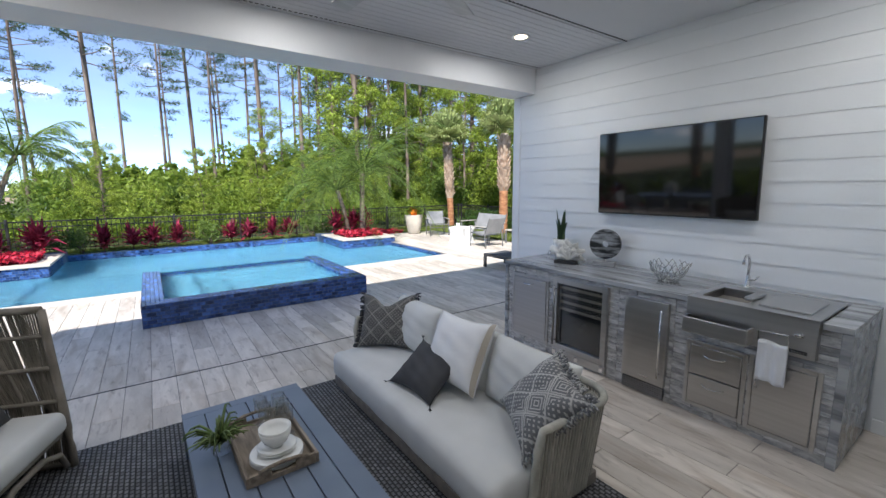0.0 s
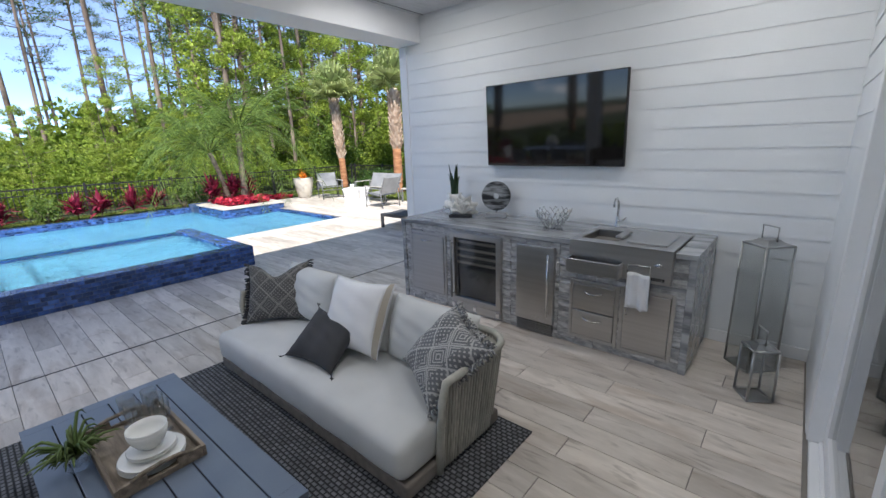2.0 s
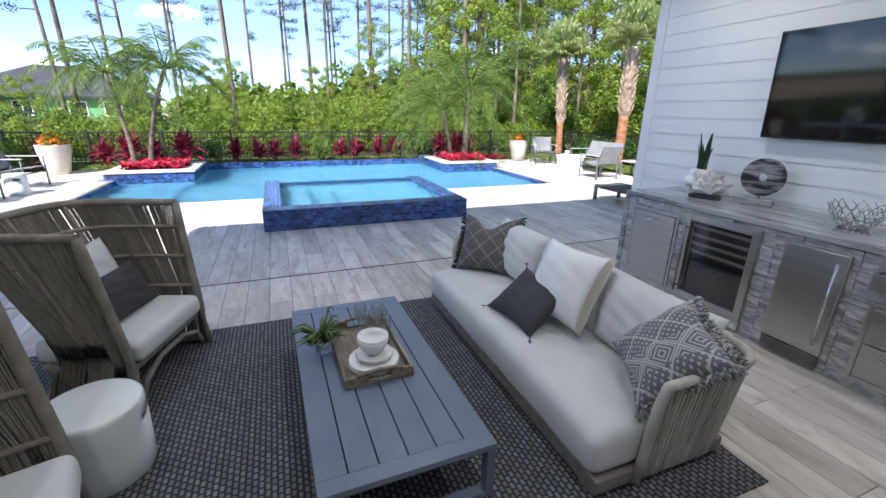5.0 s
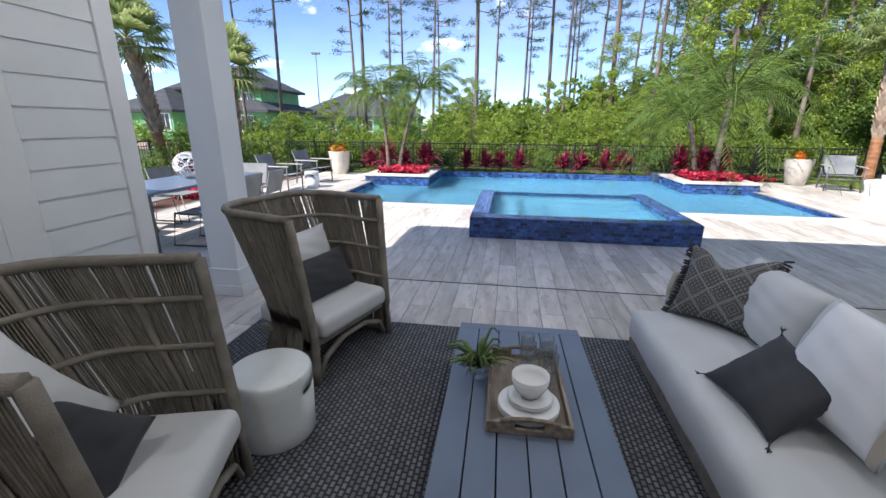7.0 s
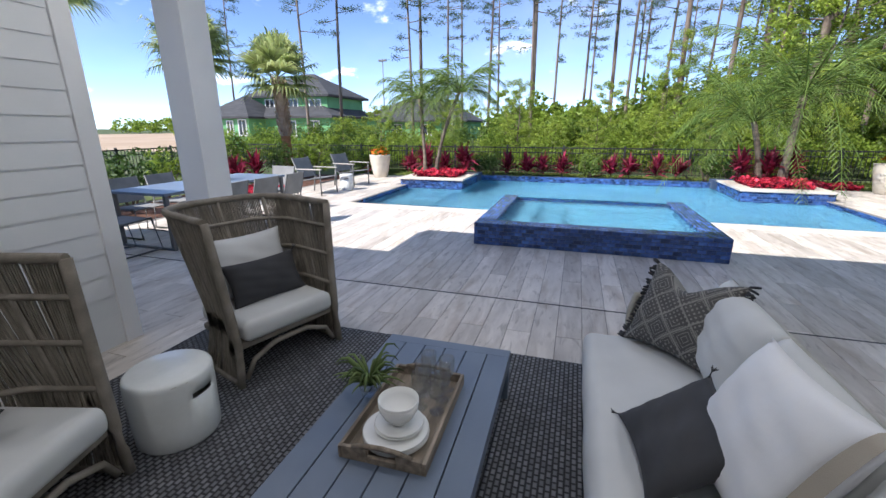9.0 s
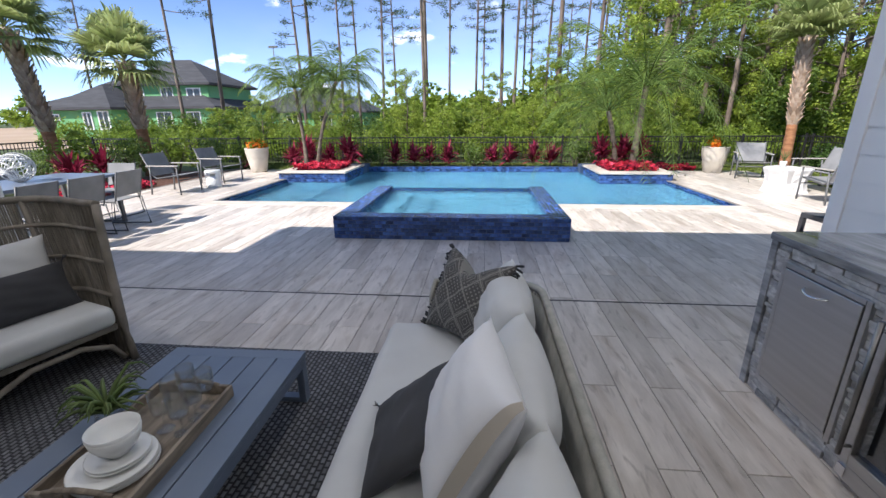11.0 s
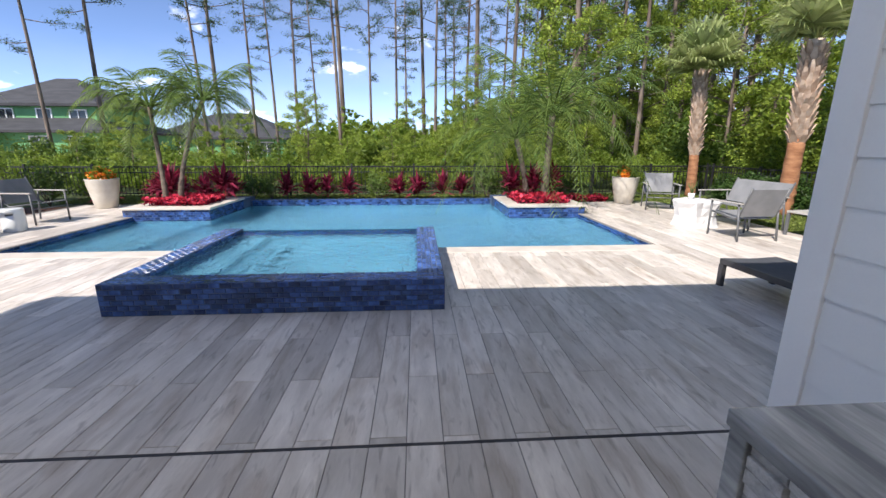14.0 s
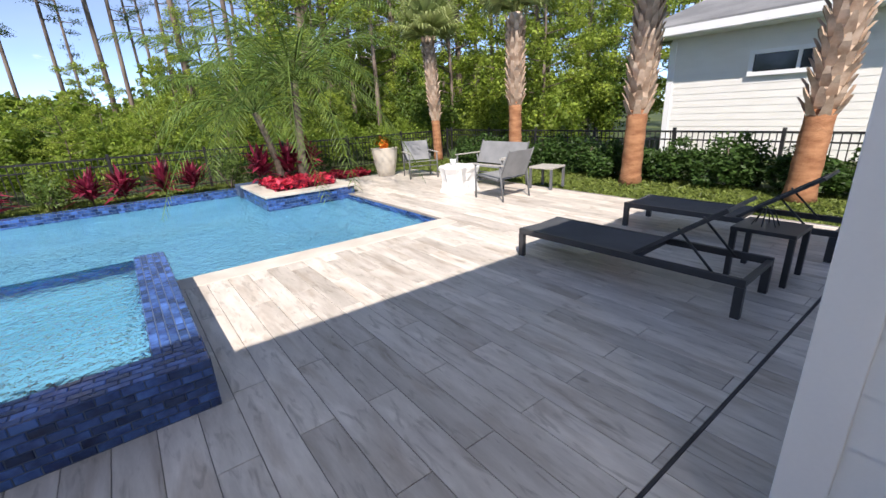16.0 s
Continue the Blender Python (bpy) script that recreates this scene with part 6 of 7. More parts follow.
        by = pts[i][1] + (pts[i + 1][1] - pts[i][1]) * fr
        e = (bx + ln * math.cos(a), by + ln * math.sin(a), z + ln * r.uniform(0.15, 0.5))
        mid_p = (bx + 0.5 * ln * math.cos(a), by + 0.5 * ln * math.sin(a), z + ln * 0.12)
        tube(bm, [(bx, by, z), mid_p, e], [trunk_r * 0.3 * (1.1 - fz), trunk_r * 0.18, trunk_r * 0.07], 5)
        tips += [e, ((e[0] + mid_p[0]) / 2, (e[1] + mid_p[1]) / 2, (e[2] + mid_p[2]) / 2 + 0.1)]
    part("trunk", bm, bark or BARK, t)
    cen = np.array(tips)
    which = q.integers(0, len(cen), leaves)
    o = q.normal(size=(leaves, 3))
    o /= np.linalg.norm(o, axis=1)[:, None]
    p = cen[which] + o * (1 - 0.3 * np.abs(q.normal(size=leaves)))[:, None] * np.array([spread * 0.2, spread * 0.2, crown_h * 0.075])
    v, f = leaves_mesh("", p, leaf, 2.0, rand=q, out=o)
    c = new("crown", mesh_of("crown", v, f, material))
    c.parent = t
    return t


def pine(seed, h, dense=1.0):
    """A tall slim pine: bare stem, a thin uneven crown of needle tufts at the top."""
    r = random.Random(seed)
    q = np.random.default_rng(seed)
    t = thing("pine_tree", "tall slim pine with bare trunk and sparse crown", "pine tree", group="pines beyond the fence")
    bm = B()
    lean = (r.uniform(-0.4, 0.4), r.uniform(-0.3, 0.3))
    pts = [(lean[0] * (i / 7) ** 1.5, lean[1] * (i / 7) ** 1.5, h * i / 7) for i in range(8)]
    tr = 0.0085 * h
    tube(bm, pts, [tr * (1.2 if i == 0 else 1) * (1 - 0.7 * i / 7) for i in range(8)], 8)
    tips = []
    for k in range(30):
        z = h * (0.42 + 0.58 * ((k + 0.5) / 30) ** 0.75)
        fz = (z / h - 0.42) / 0.58
        if fz < 0.35 and r.random() < 0.45:
            continue
        a = r.uniform(0, 6.28)
        ln = (0.6 + 1.2 * math.sin(math.pi * (0.2 + 0.75 * fz))) * r.uniform(0.5, 1.25)
        b0 = Vector((lean[0] * (z / h) ** 1.5, lean[1] * (z / h) ** 1.5, z))
        e = b0 + Vector((math.cos(a) * ln, math.sin(a) * ln, ln * r.uniform(-0.15, 0.35)))
        tube(bm, [b0, (b0 + e) / 2 + Vector((0, 0, -0.06)), e], [0.035, 0.024, 0.012], 4)
        for s in (0.7, 1.0):
            tips.append(b0.lerp(e, s))
    part("trunk", bm, BARK, t)
    cen = np.array([tuple(p) for p in tips])
    n = int(3000 * dense)
    which = q.integers(0, len(cen), n)
    p = cen[which] + q.normal(size=(n, 3)) * np.array([0.21, 0.21, 0.13])
    v, f = leaves_mesh("", p, 0.17, 4.0, rand=q)
    c = new("crown", mesh_of("crown", v, f, LEAF_P))
    c.parent = t
    return t


CAMX, CAMY = 3.234, 2.83
pines = [pine(21, 16.5), pine(22, 18.0, 1.2), pine(23, 15.0, 0.9), pine(24, 19.0, 1.1)]
homes = [(-0.79, 25), (-0.677, 27), (-0.46, 30), (-0.43, 33), (-0.356, 36), (-0.263, 31), (-0.168, 27), (-0.160, 30), (-0.1, 38), (-0.042, 33), (-0.02, 40),
         (0.02, 36), (0.045, 31), (0.07, 38), (0.114, 29), (0.14, 27), (0.2, 35), (0.285, 28), (0.33, 36), (0.38, 24), (0.44, 30), (0.5, 25), (0.52, 34),
         (0.24, 40), (0.6, 28), (0.66, 36), (0.74, 30), (0.85, 27), (0.95, 33), (1.1, 30), (0.47, 42), (0.56, 40), (0.17, 44), (0.30, 46), (-0.22, 46), (-0.31, 44),
         (0.4, 38), (0.7, 44), (-1.0, 40), (0.09, 46), (0.265, 33), (0.345, 30), (0.63, 33), (0.36, 19), (0.46, 20), (0.58, 21), (0.68, 19.5), (0.78, 22), (0.3, 21.5), (0.9, 20), (0.22, 23), (0.41, 22.5), (0.52, 18.5), (0.62, 23)]
for i, (tn, dist) in enumerate(homes):
    x, y = CAMX + tn * dist, CAMY + dist
    m = pose(x, y, -0.1, 0, 0, (i * 77) % 360) @ Matrix.Diagonal((*([0.85 + (i * 37 % 30) / 100] * 3), 1))
    if i < 4:
        pines[i].matrix_basis = m
    else:
        copy_thing(pines[i % 4], m)
        
broad = [limb_tree("broadleaf_tree", 9.0, 2.6, 5.0, 11000, 0.135, LEAF_W, 31, 0.12, clear=0.2, lobes=30),
         limb_tree("broadleaf_tree", 7.5, 2.3, 4.0, 9600, 0.13, LEAF_W, 32, 0.1, clear=0.12, lobes=28),
         limb_tree("broadleaf_tree", 11.0, 2.8, 6.0, 12000, 0.14, LEAF_W, 33, 0.14, clear=0.25, lobes=34)]
spots = [(15.5, 19.5, 0), (17.5, 22, 2), (13.5, 22.5, 0), (20.5, 19, 2), (11.0, 24.0, 2), (8.3, 24.5, 0), (16.5, 16.8, 1), (19.5, 15.0, 0), (22.5, 17.5, 2), (24, 14, 1),
         (14.2, 26.5, 2), (5.8, 26, 1), (25, 22, 2), (10.2, 21.2, 1), (18.2, 27, 2), (22, 25, 0), (3.2, 25.0, 1), (-1.8, 23.2, 1), (-4.8, 24.0, 0), (7.2, 30, 2), (12, 31, 2),
         (26.5, 18.5, 2), (29, 15, 2), (20, 31, 2), (15.6, 14.6, 1), (18.4, 12.9, 1), (-6.5, 18.6, 0), (-3.6, 18.2, 1), (-0.6, 18.9, 2), (0.9, 18.3, 0), (2.4, 19.2, 1), (4.3, 18.4, 0), (6.2, 19.0, 2), (8.0, 18.4, 1), (9.6, 18.9, 0), (-8.6, 19.0, 1)]
for i, (x, y, k) in enumerate(spots):
    s = 0.8 + (i * 29 % 40) / 100
    if x < 10 and y < 20:
        s *= 0.3
    elif x < 9:
        s *= 0.5
    m = pose(x, y, -0.1, 0, 0, (i * 53) % 360) @ Matrix.Diagonal((s, s, s, 1))
    if i in (0, 1, 6):
        tree = broad[k]
        tree.matrix_basis = m
    else:
        tree = copy_thing(broad[k], m)
    tagged(tree, "leafy green broadleaf tree at the woodland edge", "tree", "woodland trees")


def frond(bm, base, yaw, length, rise, droop, leaflets=34, width=0.36, narrow=0.012):
    """A feather frond: a bending midrib with paired hanging leaflets."""
    dirx, diry = math.cos(yaw), math.sin(yaw)
    pts = []
    for i in range(9):
        s = i / 8
        out = length * (s - 0.12 * s * s)
        z = rise * length * s - droop * length * s ** 2.2
        pts.append(Vector((base[0] + dirx * out, base[1] + diry * out, base[2] + z)))
    tube(bm, pts, [0.018 * (1 - 0.85 * i / 8) + 0.002 for i in range(9)], 4, caps=False)
    side = Vector((-diry, dirx, 0))
    for k in range(leaflets):
        s = 0.16 + 0.84 * (k + 0.5) / leaflets
        i = min(7, int(s * 8))
        p = pts[i].lerp(pts[i + 1], s * 8 - i)
        along = (pts[i + 1] - pts[i]).normalized()
        ln = width * (0.55 + 0.6 * math.sin(math.pi * min(1, s * 0.9 + 0.1))) * random.uniform(0.85, 1.1)
        for sg in (-1, 1):
            d = (side * sg * 0.8 + along * 0.55 + Vector((0, 0, -0.35 + random.uniform(-0.2, 0.15)))).normalized()
            tip = p + d * ln + Vector((0, 0, -0.1 * ln))
            mid_p = p + d * ln * 0.5
            w = along * narrow
            v = [bm.verts.new(c) for c in (p, mid_p + w, tip, mid_p - w)]
            bm.faces.new(v)


def feather_palm(x, y, z, h, lean, fronds, length, label, bark=BARK_PALM, trunk_r=0.09, up=1.0, droop=1.0):
    p = thing("feather_palm", label, "palm tree", pose(x, y, z))
    bm = B()
    n = 14
    pts = [(lean[0] * (i / n) ** 1.6, lean[1] * (i / n) ** 1.6, h * i / n) for i in range(n + 1)]
    tube(bm, pts, [trunk_r * (1.35 - 0.5 * min(1, i / 4)) * (1.05 if i % 2 else 0.93) for i in range(n + 1)], 10)
    part("trunk", bm, bark, p)
    bm = B()
    top = pts[-1]
    for k in range(fronds):
        a = k * 2.399
        lvl = k / fronds
        frond(bm, top, a, length * random.uniform(0.85, 1.1), (1.15 - 1.0 * lvl) * up, (0.7 + 0.35 * lvl) * droop)
    part("crown", bm, LEAF_PALM, p)
    return p


random.seed(5)
feather_palm(-2.55, 13.35, 0.16, 2.2, (-0.35, 0.5), 26, 1.6, "slim feather palm leaning in the raised planter", trunk_r=0.058, up=1.1)
feather_palm(-2.2, 13.3, 0.16, 2.35, (0.55, 0.5), 26, 1.6, "slim feather palm leaning in the raised planter", trunk_r=0.058, up=1.1)
feather_palm(6.5, 13.6, 0.16, 2.1, (0.15, 0.2), 40, 2.9, "full arching feather palm in the raised planter", trunk_r=0.1, up=1.15, droop=0.95)
feather_palm(6.1, 13.85, 0.16, 1.5, (-0.3, 0.1), 26, 2.5, "young arching feather palm in the raised planter", trunk_r=0.08, up=1.2, droop=0.95)


def fan_leaf(bm, base, yaw, elev, stalk, size, blades=26):
    d = Vector((math.cos(yaw) * math.cos(elev), math.sin(yaw) * math.cos(elev), math.sin(elev)))
    side = Vector((-math.sin(yaw), math.cos(yaw), 0))
    hub = Vector(base) + d * stalk + Vector((0, 0, -0.08 * stalk))
    tube(bm, [base, Vector(base).lerp(hub, 0.5) + Vector((0, 0, 0.06)), hub], [0.018, 0.014, 0.01], 4, caps=False)
    upv = side.cross(d)
    for k in range(blades):
        a = (k / (blades - 1) - 0.5) * math.radians(200)
        bd = d * math.cos(a) + side * math.sin(a)
        ln = size * (0.75 + 0.25 * math.cos(a)) * random.uniform(0.85, 1.1)
        m2 = hub + bd * ln * 0.75 + upv * 0.04 + Vector((0, 0, -0.05 * ln))
        tip = m2 + bd * ln * 0.22 + Vector((0, 0, -0.3 * ln * random.uniform(0.3, 1.3)))
        m1 = hub + bd * ln * 0.42 + upv * 0.04
        w = (side * math.cos(a) - d * math.sin(a)) * size * 0.044
        v = [bm.verts.new(c) for c in (hub, m1 + w, m2 + w * 0.6, tip, m2 - w * 0.6, m1 - w)]
        bm.faces.new((v[0], v[1], v[5]))
        bm.faces.new((v[1], v[2], v[4], v[5]))
        bm.faces.new((v[2], v[3], v[4]))


def sabal(x, y, h, label, lean=(0, 0), boots=True, leaves=30, r=0.17, size=0.85, z=-0.06, joint=1.4, spread=1.5):
    p = thing("fan_palm", label, "palm tree", pose(x, y, z), group="fan palms round the garden")
    n = 22
    axis = [Vector((lean[0] * (i / n) ** 1.4, lean[1] * (i / n) ** 1.4, h * i / n)) for i in range(n + 1)]
    low_n = max(3, round(joint / h * n))
    bm = B()
    tube(bm, axis[:low_n + 1], [r * (1.1 if i == 0 else 0.92 - 0.08 * i / low_n) * (1.03 if i % 2 else 0.97) for i in range(low_n + 1)], 14)
    part("lower_trunk", bm, SABAL_LOW, p, "reddish stripped trunk")
    bm = B()
    tube(bm, axis[low_n:], [r * 0.8] * (n + 1 - low_n), 12)
    # criss-cross leaf bases
    rows = int((h - axis[low_n].z) / 0.13)
    for k in range(rows):
        zz = axis[low_n].z - 0.08 + k * 0.13
        i = min(n - 1, int(zz / h * n))
        c = axis[i].lerp(axis[i + 1], zz / h * n - i)
        for j in range(7):
            a = (j + 0.5 * (k % 2)) * 2 * math.pi / 7
            o = Vector((math.cos(a), math.sin(a), 0))
            s = Vector((-math.sin(a), math.cos(a), 0))
            q0 = c + o * r * 0.78
            q1 = c + o * (r * 1.12 + random.uniform(0.0, 0.03)) + Vector((0, 0, 0.17))
            q2 = c + o * (r * 1.3 + random.uniform(0, 0.05)) + Vector((0, 0, 0.27))
            v = [bm.verts.new(t) for t in (q0 + s * 0.075, q0 - s * 0.075, q1 - s * 0.05, q1 + s * 0.05, q2 - s * 0.022, q2 + s * 0.022, q1 - o * 0.05, q2 - o * 0.03)]
            for f in ((0, 1, 2, 3), (3, 2, 4, 5), (0, 3, 6), (1, 6, 2), (3, 5, 7, 6), (2, 6, 7, 4)):
                bm.faces.new([v[t] for t in f])
    part("booted_trunk", bm, SABAL_BOOT, p, "pale cut leaf bases in a criss-cross pattern")
    bm = B()
    top = axis[-1]
    for k in range(leaves):
        a = k * 2.399
        e = 1.5 - spread * (k / leaves)
        fan_leaf(bm, tuple(top + Vector((0, 0, -0.1 + 0.25 * (1 - k / leaves)))), a, e, random.uniform(0.45, 0.75) * size, size * random.uniform(0.85, 1.1))
    part("crown", bm, LEAF_SABAL, p)
    return p


sabal(11.9, 15.9, 3.75, "fan palm with reddish lower trunk behind the seating", (-0.15, 0.1), r=0.16, size=0.95, spread=1.15, leaves=34)
sabal(11.75, 12.3, 3.75, "fan palm with pale booted trunk behind the seating", (0.06, 0.1), r=0.19, size=0.95, joint=1.66, spread=0.95, leaves=34)
sabal(11.45, 8.9, 3.9, "tall fan palm with booted trunk beside the hedge", (0.1, -0.05), r=0.215, size=1.0, spread=1.6)
sabal(11.45, 6.2, 4.2, "tall fan palm with booted trunk beside the hedge", (0.45, -0.1), r=0.215, size=1.0, spread=1.6)
sabal(-7.4, 13.4, 3.1, "fan palm with dark green crown near the fence", (-0.1, 0.0), size=0.95, spread=1.9)
sabal(-9.0, 12.2, 3.8, "fan palm with leaning trunk near the fence", (-0.6, 0.1), size=1.0, spread=1.9)
sabal(-10.3, 9.0, 5.2, "tall fan palm with leaning trunk near the fence", (-0.5, 0.2), size=1.0, spread=1.9)


# red strap-leaf plants along the back of the pool
def strap_plant(seed):
    r = random.Random(seed)
    t = thing("ti_plant", "burgundy strap-leaf plant behind the pool edge", "plant", group="red plants behind the pool")
    bm = B()
    for k in range(80):
        a, e = r.uniform(0, 6.28), r.uniform(0.05, 1.4)
        ln = r.uniform(0.36, 0.62)
        o = Vector((math.cos(a) * math.cos(e), math.sin(a) * math.cos(e), math.sin(e)))
        base = Vector((r.uniform(-0.05, 0.05), r.uniform(-0.05, 0.05), r.uniform(0.15, 0.5)))
        s = Vector((-math.sin(a), math.cos(a), 0)) * 0.045
        m1 = base + o * ln * 0.5
        tip = base + o * ln + Vector((0, 0, -0.25 * ln * math.cos(e)))
        v = [bm.verts.new(c) for c in (base, m1 + s, tip, m1 - s)]
        bm.faces.new(v)
    part("leaves", bm, LEAF_RED, t)
    bm = B()
    tube(bm, [(0, 0, 0), (0.02, 0, 0.3), (0, 0.02, 0.55)], 0.015, 5)
    part("stem", bm, BARK, t)
    return t


straps = [strap_plant(41), strap_plant(42), strap_plant(43)]
spots = [(-0.45, 15.55), (0.2, 15.5), (0.7, 15.6), (1.32, 15.5), (2.78, 15.5), (3.3, 15.55), (4.05, 15.5), (4.6, 15.5), (-3.6, 14.9), (-3.1, 15.1), (-2.5, 15.1), (-1.75, 15.0), (-4.9, 14.8),
         (5.75, 14.0), (6.3, 13.9), (6.75, 13.95), (-2.75, 13.9), (-1.5, 13.9), (-7.2, 11.6), (-6.6, 10.2)]
for i, (x, y) in enumerate(spots):
    s = 0.95 + (i * 31 % 30) / 100
    z = 0.15 if 12.4 < y < 14.3 and (x > 5 or -3 < x < -1.1) else -0.06
    m = pose(x, y, z, 0, 0, i * 67) @ Matrix.Diagonal((s, s, s, 1))
    if i < 3:
        straps[i].matrix_basis = m
    else:
        copy_thing(straps[i % 3], m)

# low red flowers
def flower_bed(name, label, x0, x1, y0, y1, z, n, seed):
    r = np.random.default_rng(seed)
    t = thing(name, label, "flowers")
    p = np.stack([r.uniform(x0, x1, n), r.uniform(y0, y1, n), np.zeros(n)], 1)
    hgt = 0.13 + 0.1 * (np.sin(p[:, 0] * 9) * np.sin(p[:, 1] * 8) * 0.5 + 0.5)
    p[:, 2] = z + hgt * r.uniform(0.45, 1.0, n)
    v, f = leaves_mesh("", p, 0.085, 1.2, up=2.0, rand=r)
    o = new("petals", mesh_of("petals", v, f, PETAL))
    o.parent = t
    q = np.stack([r.uniform(x0, x1, n // 2), r.uniform(y0, y1, n // 2), z + r.uniform(0.02, 0.16, n // 2)], 1)
    v, f = leaves_mesh("", q, 0.1, 1.4, up=1.0, rand=r)
    o = new("foliage", mesh_of("foliage", v, f, LEAF_RED))
    o.parent = t
    return t


flower_bed("flower_bed", "low red flowers filling the raised planter", 5.62, 6.85, 12.72, 13.9, 0.16, 1500, 51)
flower_bed("flower_bed", "low red flowers filling the raised planter", -2.72, -1.42, 12.72, 13.9, 0.16, 1500, 52)
flower_bed("flower_bed", "low red flowers beside the deck", 7.3, 8.6, 14.5, 15.2, -0.06, 900, 53)
flower_bed("flower_bed", "low red flowers along the mulch bed", -6.4, -5.6, 9.0, 11.4, -0.06, 1100, 54)

# small shrubs along the back
def shrub(seed, material, per=700, leaf=0.085):
    t = thing("shrub", "", "shrub")
    r = np.random.default_rng(seed)
    v, f = leaves_mesh("", clump_points(per, 10, 0.45, 0.45, 0.8, r=r), leaf, 3.0, rand=r)
    o = new("foliage", mesh_of("foliage", v, f, material))
    o.parent = t
    for k in range(5):
        bm = B()
        a = k * 1.257
        tube(bm, [(0, 0, 0), (0.1 * math.cos(a), 0.1 * math.sin(a), 0.25), (0.25 * math.cos(a), 0.25 * math.sin(a), 0.5)], [0.014, 0.01, 0.006], 5)
        part("stem", bm, BARK, t)
    return t


shr = [shrub(61, LEAF_B), shrub(62, LEAF_A), shrub(63, LEAF_PALM)]
spots = [(-1.35, 15.4, 0), (-0.95, 15.7, 2), (2.15, 15.5, 2), (2.2, 15.9, 1), (5.35, 15.4, 2), (5.9, 15.3, 0), (7.6, 15.4, 0), (9.6, 15.3, 1), (-5.4, 15.0, 1), (-6.2, 14.6, 2), (-7.0, 12.4, 2),
         (-6.4, 13.2, 1), (-7.6, 10.4, 2), (-7.3, 8.8, 1), (-7.9, 7.6, 2), (-7.2, 6.6, 1), (-8.3, 9.6, 0), (-8.0, 11.6, 1), (-7.8, 5.6, 0), (-7.4, 4.6, 2), (-8.6, 6.4, 1), (-6.1, 6.2, 0), (-6.2, 5.3, 1), (-6.3, 7.2, 0), (-5.9, 4.5, 0)]
for i, (x, y, k) in enumerate(spots):
    s = 0.9 + (i * 41 % 35) / 100
    if x < -6:
        s *= 1.3
    m = pose(x, y, -0.06, 0, 0, i * 71) @ Matrix.Diagonal((s, s, s, 1))
    if i in (0, 1, 3):
        t = shr[k]
        t.matrix_basis = m
    else:
        t = copy_thing(shr[k], m)
    tagged(t, "small green garden shrub beside the fence", "shrub", "garden shrubs")


# clipped hedge on the side, as separate plants
def hedge_plant(seed):
    t = thing("hedge_shrub", "dense dark green hedge shrub along the side fence", "hedge", group="side hedge")
    r = np.random.default_rng(seed)
    v, f = leaves_mesh("", clump_points(3600, 16, 0.62, 0.8, 1.25, base=0.12, r=r), 0.1, 2.0, rand=r)
    o = new("foliage", mesh_of("foliage", v, f, LEAF_B))
    o.parent = t
    for k in range(4):
        bm = B()
        a = k * 1.57
        tube(bm, [(0, 0, 0), (0.12 * math.cos(a), 0.12 * math.sin(a), 0.4), (0.2 * math.cos(a), 0.2 * math.sin(a), 0.9)], [0.02, 0.015, 0.008], 5)
        part("stem", bm, BARK, t)
    return t


hd = [hedge_plant(71), hedge_plant(72)]
for i in range(11):
    y = 4.2 + i * 1.05
    m = pose(12.15 + 0.15 * math.sin(i * 2.1), y, -0.06, 0, 0, i * 83) @ Matrix.Diagonal((1, 1, 0.78 + 0.16 * ((i * 3) % 5) / 5, 1))
    if i < 2:
        hd[i].matrix_basis = m
    else:
        copy_thing(hd[i % 2], m)

# lawn blades where the lawn comes into view
r = np.random.default_rng(81)
n = 26000
p = np.concatenate([np.stack([r.uniform(9.98, 12.2, n), r.uniform(3.5, 16.2, n), np.full(n, -0.035)], 1),
                    np.stack([r.uniform(-6.5, 10.0, n), r.uniform(15.06, 16.8, n), np.full(n, -0.035)], 1)])
v, f = leaves_mesh("", p, 0.09, 3.5, up=0.0, rand=r)
tagged(new("lawn_grass", mesh_of("lawn_grass", v, f, GRASS_L)), "short sunlit lawn grass", "grass", kind="stuff")
b = B()
sheet(b, -7.4, -5.3, 3.6, 14.4, -0.05)
tagged(obj("mulch_bed", b, MULCH), "red-brown mulch bed beside the deck", "ground", kind="structure")

# ---- pool deck furniture ----
GUN = mat("gunmetal_powder_coat", (0.1, 0.105, 0.11), (0.14, 0.145, 0.15), rough=0.45, scale=4, fine=120, bump=0.05)
SLING = mat("grey_sling_fabric", (0.2, 0.205, 0.21), (0.27, 0.275, 0.28), rough=0.8, scale=4, fine=300, bump=0.4)
SLING_D = mat("charcoal_sling_fabric", (0.055, 0.06, 0.07), (0.085, 0.09, 0.1), rough=0.75, scale=4, fine=300, bump=0.4)
FRAME_D = mat("charcoal_powder_coat", (0.03, 0.031, 0.034), (0.05, 0.051, 0.055), rough=0.45, scale=4, fine=120, bump=0.05)
ARMW = mat("grey_composite_arm", (0.36, 0.34, 0.31), (0.46, 0.44, 0.4), rough=0.6, scale=4, fine=40, stretch=(6, 1, 1))
POT = mat("cream_glazed_pot", (0.55, 0.5, 0.42), (0.66, 0.62, 0.54), rough=0.35, scale=4, fine=30, bump=0.08)


def sling_chair(m, label, wide=0.62, name="sling_armchair", group="sling armchairs on the deck"):
    """Facing local +x."""
    c = thing(name, label, "armchair", m, group=group)
    hw = wide / 2
    for s in (-1, 1):
        y = s * (hw + 0.03)
